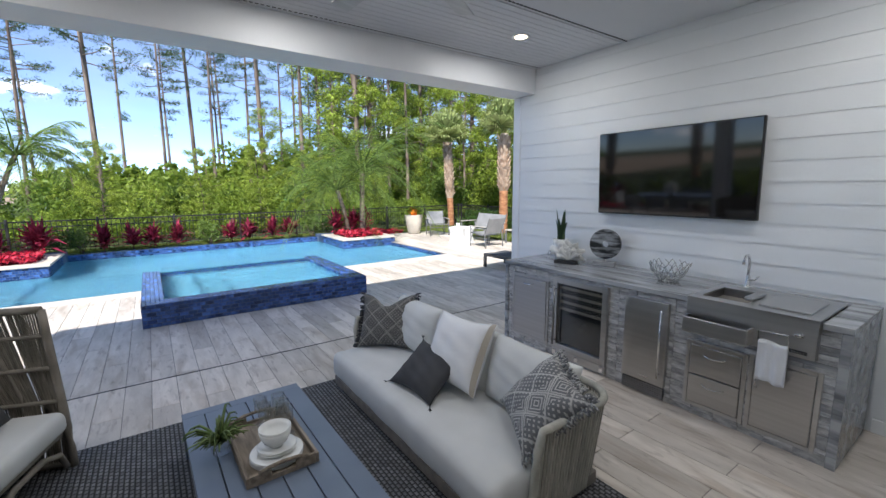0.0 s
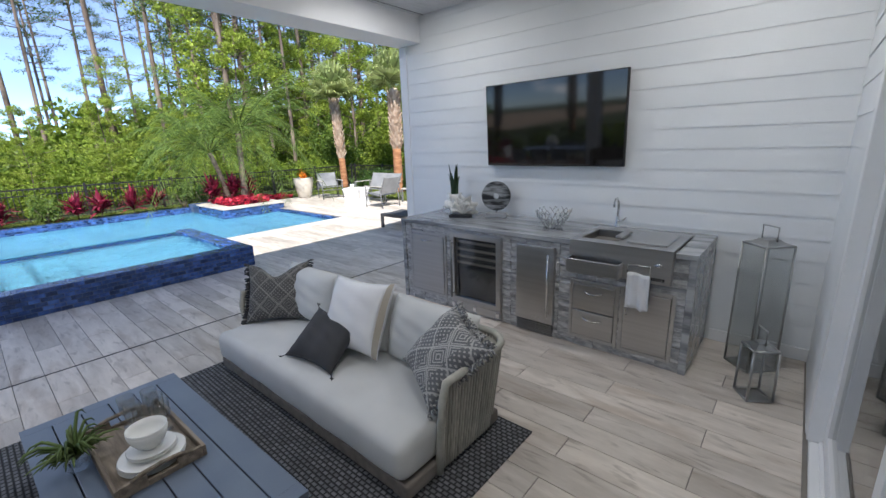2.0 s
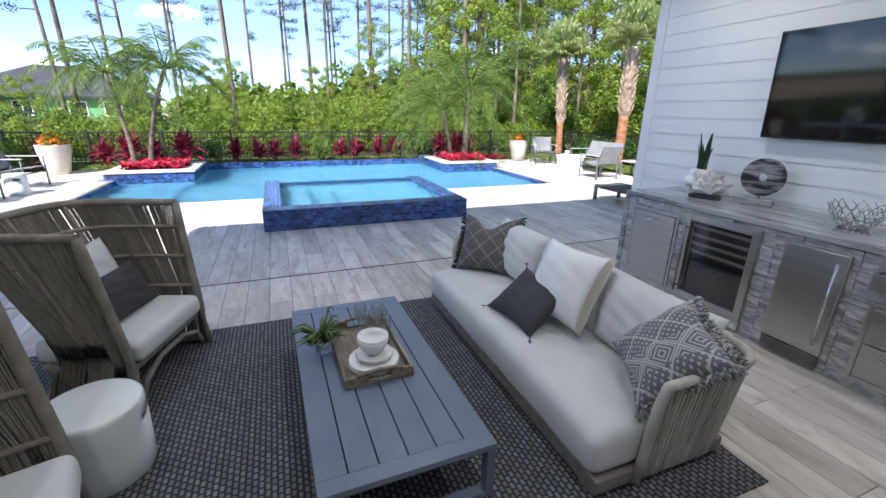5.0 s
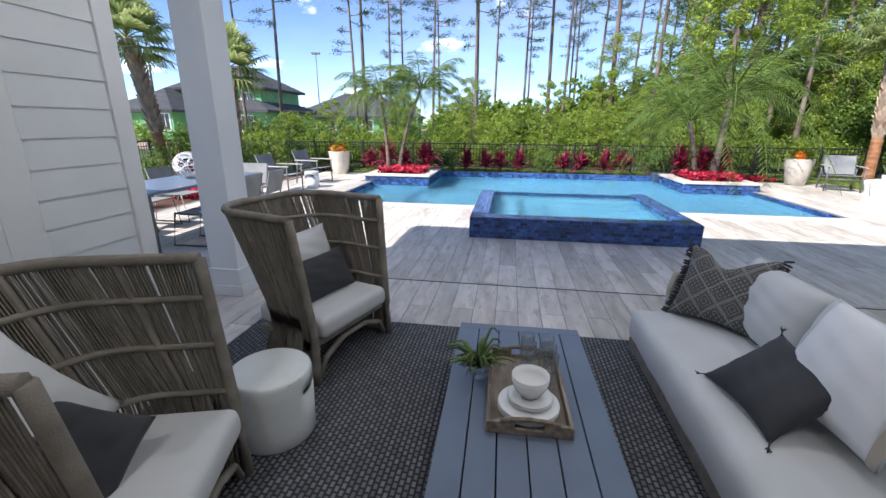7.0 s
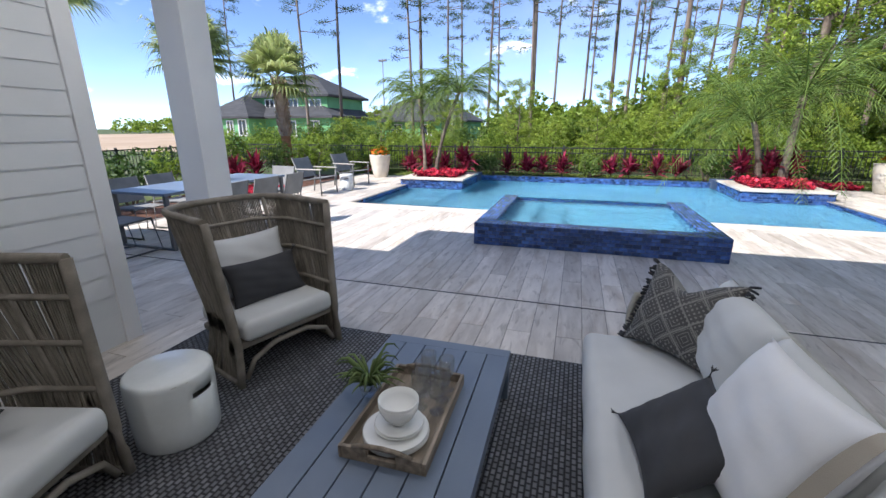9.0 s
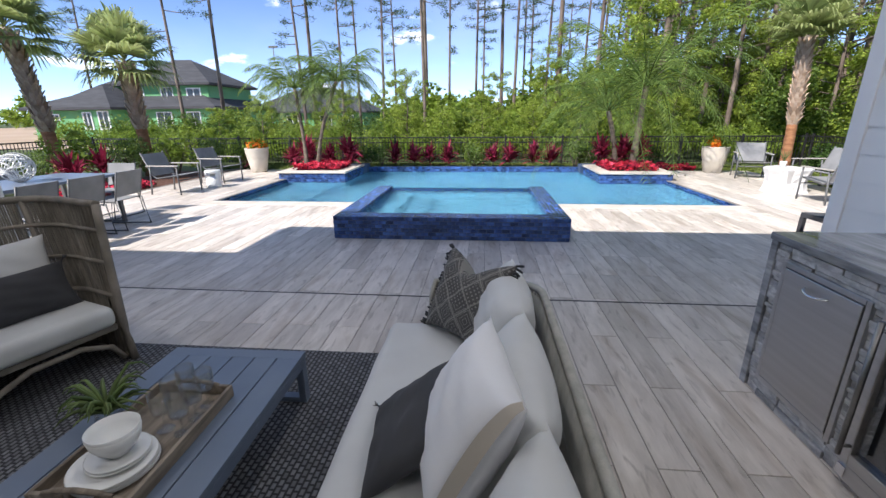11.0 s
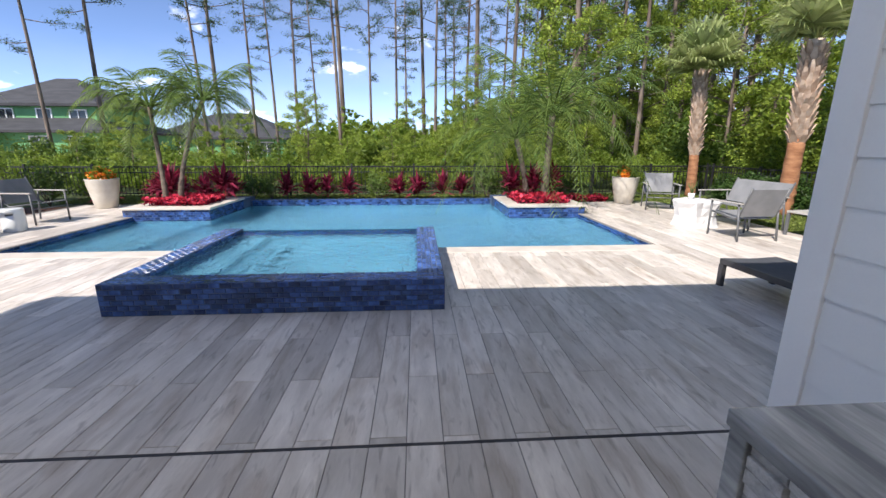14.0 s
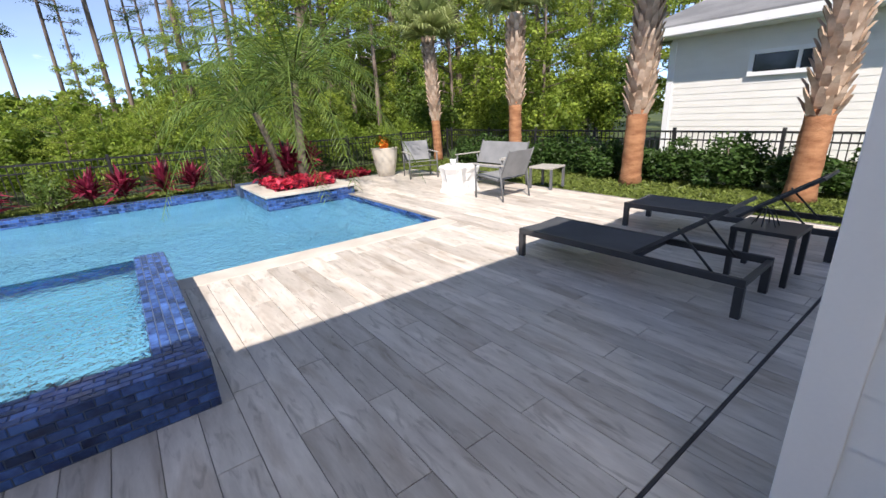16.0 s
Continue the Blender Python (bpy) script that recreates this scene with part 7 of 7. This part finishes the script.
        for x0, x1, n in ((0.3, 0.3, "front_leg"), (-0.36, -0.28, "back_leg")):
            bm = B()
            tube(bm, [(x0, y, 0.0), (x1, y, 0.6)], 0.017, 6)
            part(n, bm, GUN, c)
        bm = B()
        box(bm, -0.36, 0.34, y - 0.03, y + 0.03, 0.59, 0.612, 0.006)
        part("armrest", bm, ARMW, c)
        bm = B()
        tube(bm, [(0.34, s * hw, 0.41), (-0.2, s * hw, 0.34), (-0.28, s * hw, 0.4), (-0.46, s * hw, 0.86)], 0.015, 6)
        part("side_rail", bm, GUN, c)
    bm = B()
    box(bm, -0.2, 0.33, -hw + 0.01, hw - 0.01, -0.006, 0.006, 0.003, m=pose(0, 0, 0.367, 0, -7, 0))
    part("seat", bm, SLING, c)
    bm = B()
    box(bm, -0.006, 0.006, -hw + 0.01, hw - 0.01, 0.02, 0.5, 0.003, m=pose(-0.27, 0, 0.37, 0, -21, 0))
    part("backrest", bm, SLING, c)
    bm = B()
    tube(bm, [(0.3, -hw - 0.03, 0.3), (0.3, hw + 0.03, 0.3)], 0.013, 6)
    part("stretcher", bm, GUN, c)
    return c


sling_chair(pose(-4.22, 10.27, 0, 0, 0, 0), "grey sling armchair with pale arms on the deck")
sling_chair(pose(-4.2, 11.9, 0, 0, 0, -8), "grey sling armchair with pale arms on the deck")
drum_stool(pose(-3.86, 11.0, 0, 0, 0, 120), "white glazed drum stool between the deck chairs", 0.17, 0.4)
sling_chair(pose(9.2, 13.05, 0, 0, 0, -110), "grey sling armchair facing the white table")
sling_chair(pose(8.7, 9.8, 0, 0, 0, 92), "grey sling armchair with gunmetal frame by the white table")
sling_chair(pose(9.52, 10.95, 0, 0, 0, 180), "wide grey sling loveseat facing the white table", 1.34, "sling_loveseat")

# white root table
root = thing("root_table", "white carved root-like side table on the deck", "side table", pose(8.62, 10.9, 0))
WHITEM = mat("white_matt_resin", (0.62, 0.62, 0.61), (0.7, 0.7, 0.69), rough=0.6, scale=6, fine=40, bump=0.3)
b = B()
rr = random.Random(3)
rings = []
for z_, rad in ((0, 0.36), (0.06, 0.33), (0.2, 0.31), (0.36, 0.35), (0.47, 0.395), (0.49, 0.385)):
    rings.append([b.verts.new((rad * (1 + 0.22 * math.sin(k * 1.05 + z_ * 2) * math.cos(k * 2.1 + 1)) * math.cos(2 * math.pi * k / 18), rad * (1 + 0.2 * math.sin(k * 1.7 + z_ * 3)) * math.sin(2 * math.pi * k / 18), z_)) for k in range(18)])
for a_, c_ in zip(rings, rings[1:]):
    for k in range(18):
        b.faces.new((a_[k], a_[(k + 1) % 18], c_[(k + 1) % 18], c_[k]))
b.faces.new(rings[0][::-1])
b.faces.new(rings[-1])
part("trunk_body", b, WHITEM, root)
pp = thing("potted_plant", "small green plant in a white pot on the table", "plant", pose(8.62, 11.05, 0.4905))
b = B()
lathe(b, [(0.05, 0), (0.065, 0.11), (0.06, 0.112), (0.004, 0.1)], 20)
part("pot", b, CERAMIC, pp)
b = B()
for k in range(12):
    a = k * 2.4
    o_ = Vector((math.cos(a), math.sin(a), 0))
    tube(b, [Vector((0, 0, 0.1)), o_ * 0.05 + Vector((0, 0, 0.22)), o_ * 0.1 + Vector((0, 0, 0.3 + 0.03 * (k % 3)))], [0.006, 0.005, 0.001], 4)
part("leaves", b, leaf_mat("potted_leaf", (0.06, 0.12, 0.03), (0.14, 0.22, 0.07), 0.2), pp)


def side_table(m, w, h, label, topm, legm, name="side_table"):
    t = thing(name, label, "side table", m)
    bm = B()
    box(bm, -w / 2, w / 2, -w / 2, w / 2, h - 0.035, h, 0.004)
    part("tabletop", bm, topm, t)
    for sx in (-1, 1):
        for sy in (-1, 1):
            bm = B()
            x, y = sx * (w / 2 - 0.025), sy * (w / 2 - 0.025)
            box(bm, x - 0.022, x + 0.022, y - 0.022, y + 0.022, 0, h - 0.035, 0.004)
            part("leg", bm, legm, t)
    return t


side_table(pose(9.9, 9.75, 0, 0, 0, 8), 0.5, 0.42, "low side table with tan top beside the loveseat", ARMW, GUN)
side_table(pose(7.68, 5.56, 0, 0, 0, 0), 0.46, 0.45, "charcoal metal side table between the loungers", FRAME_D, FRAME_D)
wv = thing("wire_sculpture", "black bent wire object on the side table", "ornament", pose(7.66, 5.6, 0.4505))
b = B()
for k in range(3):
    a = k * 2.09
    tube(b, [(0.1 * math.cos(a), 0.1 * math.sin(a), 0.003), (0.05 * math.cos(a), 0.05 * math.sin(a), 0.1), (-0.03 * math.cos(a), -0.03 * math.sin(a), 0.17), (-0.1 * math.cos(a), -0.1 * math.sin(a), 0.003)], 0.005, 5)
part("wire", b, FRAME_D, wv)


def lounger(m, label):
    """Foot end at local +y, head at -y."""
    t = thing("sun_lounger", label, "sun lounger", m, group="sun loungers")
    L, W, H = 2.03, 0.66, 0.31
    for s in (-1, 1):
        bm = B()
        x = s * (W / 2 - 0.02)
        box(bm, x - 0.02, x + 0.02, -L / 2, L / 2, H - 0.06, H, 0.005)
        part("side_rail", bm, FRAME_D, t)
        for y in (L / 2 - 0.03, -L / 2 + 0.03):
            bm = B()
            box(bm, x - 0.025, x + 0.025, y - 0.03, y + 0.03, 0.008, H - 0.06, 0.004)
            lg = part("leg", bm, FRAME_D, t)
            bm = B()
            box(bm, x - 0.02, x + 0.02, y - 0.024, y + 0.024, 0, 0.008)
            part("foot_pad", bm, CERAMIC, lg)
        bm = B()
        tube(bm, [(s * 0.24, -0.5, H + 0.26), (s * 0.24, -0.78, H - 0.03)], 0.01, 6)
        part("prop", bm, FRAME_D, t)
    for y in (L / 2 - 0.02, -L / 2 + 0.02, -0.2):
        bm = B()
        box(bm, -W / 2 + 0.04, W / 2 - 0.04, y - 0.02, y + 0.02, H - 0.055, H - 0.015, 0.004)
        part("cross_rail", bm, FRAME_D, t)
    bm = B()
    n = 12
    lo = None
    for i in range(n + 1):
        y = -0.2 + (L / 2 - 0.02 + 0.2) * i / n
        z_ = H + 0.004 - 0.012 * math.sin(math.pi * i / n)
        cur = [bm.verts.new((-W / 2 + 0.03, y, z_)), bm.verts.new((0, y, z_ - 0.012)), bm.verts.new((W / 2 - 0.03, y, z_)),
               bm.verts.new((-W / 2 + 0.03, y, z_ - 0.008)), bm.verts.new((0, y, z_ - 0.02)), bm.verts.new((W / 2 - 0.03, y, z_ - 0.008))]
        if lo:
            for q in (0, 1):
                bm.faces.new((lo[q], lo[q + 1], cur[q + 1], cur[q]))
                bm.faces.new((lo[q + 3], cur[q + 3], cur[q + 4], lo[q + 4]))
            bm.faces.new((lo[0], cur[0], cur[3], lo[3]))
            bm.faces.new((lo[2], lo[5], cur[5], cur[2]))
        lo = cur
    part("bed", bm, SLING_D, t)
    back = pose(0, -0.2, H, -36, 0, 0)
    bm = B()
    box(bm, -W / 2 + 0.05, W / 2 - 0.05, -0.74, -0.01, -0.006, 0.006, 0.003, m=back)
    bk = part("backrest", bm, SLING_D, t)
    bm = B()
    for s in (-1, 1):
        box(bm, s * (W / 2 - 0.045) - 0.014, s * (W / 2 - 0.045) + 0.014, -0.78, 0, -0.016, 0.016, 0.004, m=back)
    box(bm, -W / 2 + 0.06, W / 2 - 0.06, -0.78, -0.745, -0.014, 0.014, 0.004, m=back)
    part("back_frame", bm, FRAME_D, bk)
    return t


ln = lounger(pose(6.9, 6.4, 0, 0, 0, 1.5), "charcoal sling sun lounger with raised back")
copy_thing(ln, pose(8.68, 6.25, 0, 0, 0, 1.5))

# dining set
DT = thing("dining_table", "long grey metal dining table on the deck", "dining table", pose(-3.6, 6.5, 0))
b = B()
box(b, -0.5, 0.5, -1.15, 1.15, 0.715, 0.75, 0.005)
part("tabletop", b, TABLE_M, DT)
for sx in (-1, 1):
    for sy in (-1, 1):
        b = B()
        x, y = sx * 0.45, sy * 1.1
        box(b, x - 0.025, x + 0.025, y - 0.025, y + 0.025, 0, 0.715, 0.004)
        part("leg", b, GUN, DT)
b = B()
for s in (-1, 1):
    box(b, -0.425, 0.425, s * 1.1 - 0.02, s * 1.1 + 0.02, 0.0, 0.03, 0.003)
part("floor_bar", b, GUN, DT)


def dining_chair(m):
    """Facing local +x."""
    c = thing("dining_chair", "grey sling dining chair with dark sled legs", "dining chair", m, group="chairs round the dining table")
    for s in (-1, 1):
        y = s * 0.24
        bm = B()
        tube(bm, [(-0.24, y, 0.44), (-0.3, y, 0.02), (0.3, y, 0.02), (0.22, y, 0.44)], 0.013, 6)
        part("sled_leg", bm, GUN, c)
        bm = B()
        tube(bm, [(0.22, y, 0.44), (-0.22, y, 0.42), (-0.33, y, 0.84)], 0.013, 6)
        part("side_rail", bm, GUN, c)
    bm = B()
    box(bm, -0.22, 0.23, -0.23, 0.23, 0.425, 0.44, 0.005)
    part("seat", bm, SLING, c)
    bm = B()
    box(bm, -0.007, 0.007, -0.235, 0.235, 0.06, 0.42, 0.004, m=pose(-0.22, 0, 0.43, 0, -15, 0))
    part("backrest", bm, SLING, c)
    return c


dc = dining_chair(pose(-2.92, 7.25, 0, 0, 0, 184))
for x, y, yaw in ((-2.92, 6.62, 178), (-2.94, 6.0, 182), (-4.3, 7.2, 0), (-4.3, 6.55, 3), (-4.3, 5.9, -3), (-3.6, 5.1, 90), (-3.6, 7.95, -90)):
    copy_thing(dc, pose(x, y, 0, 0, 0, yaw))
orb = thing("openwork_orb", "white openwork sphere on the dining table", "ornament", pose(-3.65, 6.7, 0.7505))
ro_ = random.Random(8)
for k in range(15):
    b = B()
    q_ = Euler((ro_.uniform(0, 6.28), ro_.uniform(0, 6.28), 0)).to_matrix()
    rad = 0.185 * ro_.uniform(0.86, 1.0)
    tube(b, [q_ @ Vector((rad * math.cos(2 * math.pi * j / 22), rad * math.sin(2 * math.pi * j / 22), 0.02 * math.sin(j * 1.1))) + Vector((0, 0, 0.19)) for j in range(22)], 0.008, 5, closed=True)
    part("band", b, CERAMIC, orb)


# big pots
def big_pot(x, y, label):
    t = thing("planter_pot", label, "flower pot", pose(x, y, 0))
    bm = B()
    lathe(bm, [(0.2, 0), (0.22, 0.01), (0.27, 0.25), (0.325, 0.55), (0.335, 0.68), (0.345, 0.7), (0.32, 0.705), (0.3, 0.64), (0.005, 0.62)], 36)
    part("pot", bm, POT, t)
    r_ = np.random.default_rng(int(abs(x) * 10))
    p_ = clump_points(420, 8, 0.34, 0.34, 0.3, r=r_) + np.array([0, 0, 0.62])
    v_, f_ = leaves_mesh("", p_, 0.075, 1.3, rand=r_)
    o = new("flowers", mesh_of("flowers", v_, f_, PETAL_O))
    o.parent = t
    p_ = clump_points(420, 8, 0.33, 0.33, 0.42, r=r_) + np.array([0, 0, 0.6])
    v_, f_ = leaves_mesh("", p_, 0.12, 3.5, rand=r_)
    o = new("foliage", mesh_of("foliage", v_, f_, LEAF_A))
    o.parent = t
    return t


big_pot(-4.3, 13.9, "tall cream pot filled with orange flowers")
big_pot(8.8, 14.05, "tall cream pot filled with orange flowers")

# ---- houses ----
GREEN_WALL = mat("green_house_wrap_board", (0.10, 0.3, 0.12), (0.16, 0.4, 0.18), rough=0.7, scale=0.4, fine=8, bump=0.05)
ROOFG = mat("grey_shingle_roof", (0.035, 0.037, 0.042), (0.065, 0.068, 0.075), rough=0.9, scale=0.8, fine=9, bump=0.3, stretch=(1, 1, 6), bump_dist=0.02)
WIN_D = mat("dark_house_window", (0.02, 0.025, 0.03), (0.05, 0.06, 0.07), rough=0.1, scale=1, fine=5, bump=0)


def hip_roof(x0, x1, y0, y1, z0, z1, over=0.5):
    bm = B()
    x0, x1, y0, y1 = x0 - over, x1 + over, y0 - over, y1 + over
    ins = min(x1 - x0, y1 - y0) / 2
    if x1 - x0 >= y1 - y0:
        ra, rb = (x0 + ins, (y0 + y1) / 2, z1), (x1 - ins, (y0 + y1) / 2, z1)
    else:
        ra, rb = ((x0 + x1) / 2, y0 + ins, z1), ((x0 + x1) / 2, y1 - ins, z1)
    base = [bm.verts.new(p) for p in ((x0, y0, z0), (x1, y0, z0), (x1, y1, z0), (x0, y1, z0))]
    low_ = [bm.verts.new((v.co.x, v.co.y, z0 - 0.22)) for v in base]
    a, c = bm.verts.new(ra), bm.verts.new(rb if (Vector(rb) - Vector(ra)).length > 0.05 else (rb[0] + 0.06, rb[1], rb[2]))
    if x1 - x0 >= y1 - y0:
        fs = ((base[0], base[1], c, a), (base[1], base[2], c), (base[2], base[3], a, c), (base[3], base[0], a))
    else:
        fs = ((base[0], base[1], a), (base[1], base[2], c, a), (base[2], base[3], c), (base[3], base[0], a, c))
    for f in fs:
        bm.faces.new(f)
    for k in range(4):
        bm.faces.new((low_[k], low_[(k + 1) % 4], base[(k + 1) % 4], base[k]))
    bm.faces.new(low_[::-1])
    return bm


def house_window(parent, x, y, z, w, h, facing):
    """facing: degrees about z; 0 looks to -y."""
    m = pose(x, y, z, 0, 0, facing)
    bm = B()
    t = 0.1
    for a in ((-w / 2, -w / 2 + t, 0, h), (w / 2 - t, w / 2, 0, h), (-w / 2 + t, w / 2 - t, 0, t), (-w / 2 + t, w / 2 - t, h - t, h), (-t / 3, t / 3, t, h - t)):
        box(bm, a[0], a[1], -0.08, 0.04, a[2], a[3], m=m)
    f = part("window", bm, TRIM, parent, "white framed window")
    bm = B()
    box(bm, -w / 2 + t / 2, w / 2 - t / 2, -0.02, 0.03, t / 2, h - t / 2, m=m)
    part("pane", bm, WIN_D, f)


h1 = thing("house", "green-wrapped two-storey house with dark roof, unfinished", "house")
b = B()
box(b, -39.0, -20.0, 41.0, 52.0, -0.1, 2.75)
box(b, -31.5, -28.2, 38.5, 41.0, -0.1, 2.75)
part("wall", b, GREEN_WALL, h1)
b = B()
box(b, -31.3, -21.5, 43.0, 51.0, 2.75, 5.0)
part("upper_wall", b, GREEN_WALL, h1)
part("roof", hip_roof(-39.0, -20.0, 41.0, 52.0, 2.75, 5.3, 0.6), ROOFG, h1)
part("roof", hip_roof(-34.0, -28.2, 38.5, 45.0, 2.7, 4.9, 0.5), ROOFG, h1)
part("roof", hip_roof(-31.3, -21.5, 43.0, 51.0, 5.0, 7.6, 0.6), ROOFG, h1)
for x, y, z_, w_, hh_ in ((-30.6, 38.5, 0.7, 0.9, 1.6), (-29.0, 38.5, 0.7, 1.1, 1.7), (-28.9, 43.0, 3.35, 1.3, 1.3), (-25.8, 43.0, 3.35, 1.3, 1.3), (-23.0, 43.0, 3.35, 1.5, 1.2), (-25.0, 41.0, 0.6, 1.6, 1.7), (-36.5, 41.0, 1.6, 1.0, 0.6), (-22.0, 41.0, 0.6, 1.4, 1.7)):
    house_window(h1, x, y, z_, w_, hh_, 0)
h1.matrix_basis = pose(-3.0, 0, 0)
h2 = thing("house", "single-storey house with grey hip roof behind palms", "house")
b = B()
box(b, -28.5, -13.0, 57.0, 68.0, -0.1, 2.5)
part("wall", b, GREEN_WALL, h2)
part("roof", hip_roof(-28.5, -13.0, 57.0, 68.0, 2.5, 5.7, 0.7), ROOFG, h2)
for x in (-26, -22.5, -18, -15):
    house_window(h2, x, 57.0, 0.5, 1.6, 1.5, 0)
ROOF_N = mat("light_grey_shingle_roof", (0.15, 0.155, 0.165), (0.24, 0.245, 0.255), rough=0.9, scale=0.8, fine=9, bump=0.3, stretch=(1, 1, 6), bump_dist=0.02)
h3 = thing("house", "white lap-sided neighbour house with grey shingle roof", "house")
NX = 17.0
NEIGH = mat("warm_white_neighbour_siding", (0.72, 0.71, 0.68), (0.78, 0.77, 0.74), rough=0.6, scale=1.3, fine=60, bump=0.08)
b = B()
box(b, NX, NX + 10, -3.0, 11.0, -0.1, 3.2)
part("wall", b, NEIGH, h3)
zz = 0.2
while zz < 3.1:
    b = lap_board(14.0)
    bmesh.ops.transform(b, verts=b.verts, matrix=pose(NX - 0.001, 11.0, zz, 0, 0, -90))
    part("siding_board", b, NEIGH, h3)
    zz += 0.18
b = B()
box(b, NX - 0.04, NX + 0.05, 10.85, 11.03, -0.1, 3.1, 0.004)
part("corner_trim", b, TRIM, h3)
part("roof", hip_roof(NX, NX + 10, -3.0, 11.0, 3.45, 6.6, 0.75), ROOF_N, h3)
b = B()
box(b, NX - 0.78, NX - 0.72, -3.7, 11.75, 3.2, 3.4)
box(b, NX - 0.72, NX + 10.7, 11.7, 11.76, 3.2, 3.4)
box(b, NX - 0.72, NX + 0.0, -3.7, 11.7, 3.17, 3.2)
part("fascia", b, TRIM, h3)
house_window(h3, NX - 0.02, 7.9, 2.0, 2.1, 0.62, -90)
house_window(h3, NX - 0.02, 3.2, 1.0, 1.6, 1.5, -90)
pole = thing("light_pole", "tall grey lighting pole far beyond the plot", "pole", pose(-39.8, 90, 0))
b = B()
tube(b, [(0, 0, 0), (0, 0, 15.5)], [0.16, 0.09], 8)
part("mast", b, GUN, pole)
b = B()
box(b, -0.9, 0.9, -0.2, 0.2, 15.2, 15.6, 0.02)
part("lamp_head", b, GUN, pole)

# ---- floor planks, and the front tiles of the spa ----
tiled(spa, "tile", (sx0, sy0, 0), (1, 0, 0), (0, 0, 1), sx1 - sx0, SZ, 0.1, 0.05, limit=400)

PW, PL, PX = 0.1903, 1.2, 3.218
HOLES = ((SPA[0], SPA[1], SPA[2], POOL_Y0), (POOL_XL - 0.05, POOL_XR + 0.05, POOL_Y0 - 0.3, 20.0), (-3.1, 7.2, 12.3, 20))
def plank_cells():
    rnd = random.Random(4)
    cells = []
    i0 = int((-5.3 - PX) / PW) - 1
    for i in range(i0, 70):
        xa, xb = PX + i * PW, PX + (i + 1) * PW
        if xa < -5.3 or xb > WX + 5.2:
            continue
        for lo, hi, even, odd in ((0.46, JOINT_Y - 0.0085, 4.5, 3.905), (JOINT_Y + 0.0085, 14.4, 5.745, 6.355)):
            y = (odd if i % 2 else even) + rnd.uniform(-0.004, 0.004)
            while y > lo:
                y -= PL
            while y < hi:
                ya, yb = max(y, lo), min(y + PL, hi)
                y += PL
                spans = [(xa, xb, ya, yb)]
                for hx0, hx1, hy0, hy1 in HOLES:
                    nxt = []
                    for a, c, d, e in spans:
                        if c <= hx0 + 0.001 or a >= hx1 - 0.001 or e <= hy0 or d >= hy1:
                            nxt.append((a, c, d, e))
                            continue
                        if d < hy0:
                            nxt.append((a, c, d, hy0))
                        if e > hy1:
                            nxt.append((a, c, hy1, e))
                        if a < hx0:
                            nxt.append((a, hx0, max(d, hy0), min(e, hy1)))
                        if c > hx1:
                            nxt.append((hx1, c, max(d, hy0), min(e, hy1)))
                    spans = nxt
                cells += [s for s in spans if s[1] - s[0] > 0.02 and s[3] - s[2] > 0.03]
    return cells


def plank_mesh(bm, a, c, d, e):
    g, k = 0.0022, 0.0018
    lo = [bm.verts.new(p) for p in ((a + g, d + g, -0.008), (c - g, d + g, -0.008), (c - g, e - g, -0.008), (a + g, e - g, -0.008))]
    mid = [bm.verts.new(p) for p in ((a + g, d + g, -k), (c - g, d + g, -k), (c - g, e - g, -k), (a + g, e - g, -k))]
    h = g + k
    top = [bm.verts.new(p) for p in ((a + h, d + h, 0), (c - h, d + h, 0), (c - h, e - h, 0), (a + h, e - h, 0))]
    bm.faces.new(top)
    for r, s in ((lo, mid), (mid, top)):
        for j in range(4):
            bm.faces.new((r[j], r[(j + 1) % 4], s[(j + 1) % 4], s[j]))


rest, shared, count = B(), {}, 0
for a, c, d, e in plank_cells():
    near = 1.3 < a < 6.2 and 2.6 < d < 8.4 and count < 300
    if near:
        key = (round(c - a, 3), round(e - d, 3))
        if key not in shared:
            bm = B()
            plank_mesh(bm, 0, c - a, 0, e - d)
            me = bpy.data.meshes.new("plank")
            bm.to_mesh(me)
            bm.free()
            me.materials.append(PLANK)
            shared[key] = me
        piece("plank", shared[key], deck, pose(a, d, 0))
        count += 1
    else:
        plank_mesh(rest, a, c, d, e)
tagged(part("plank_field", rest, PLANK_REST, deck), kind="stuff")
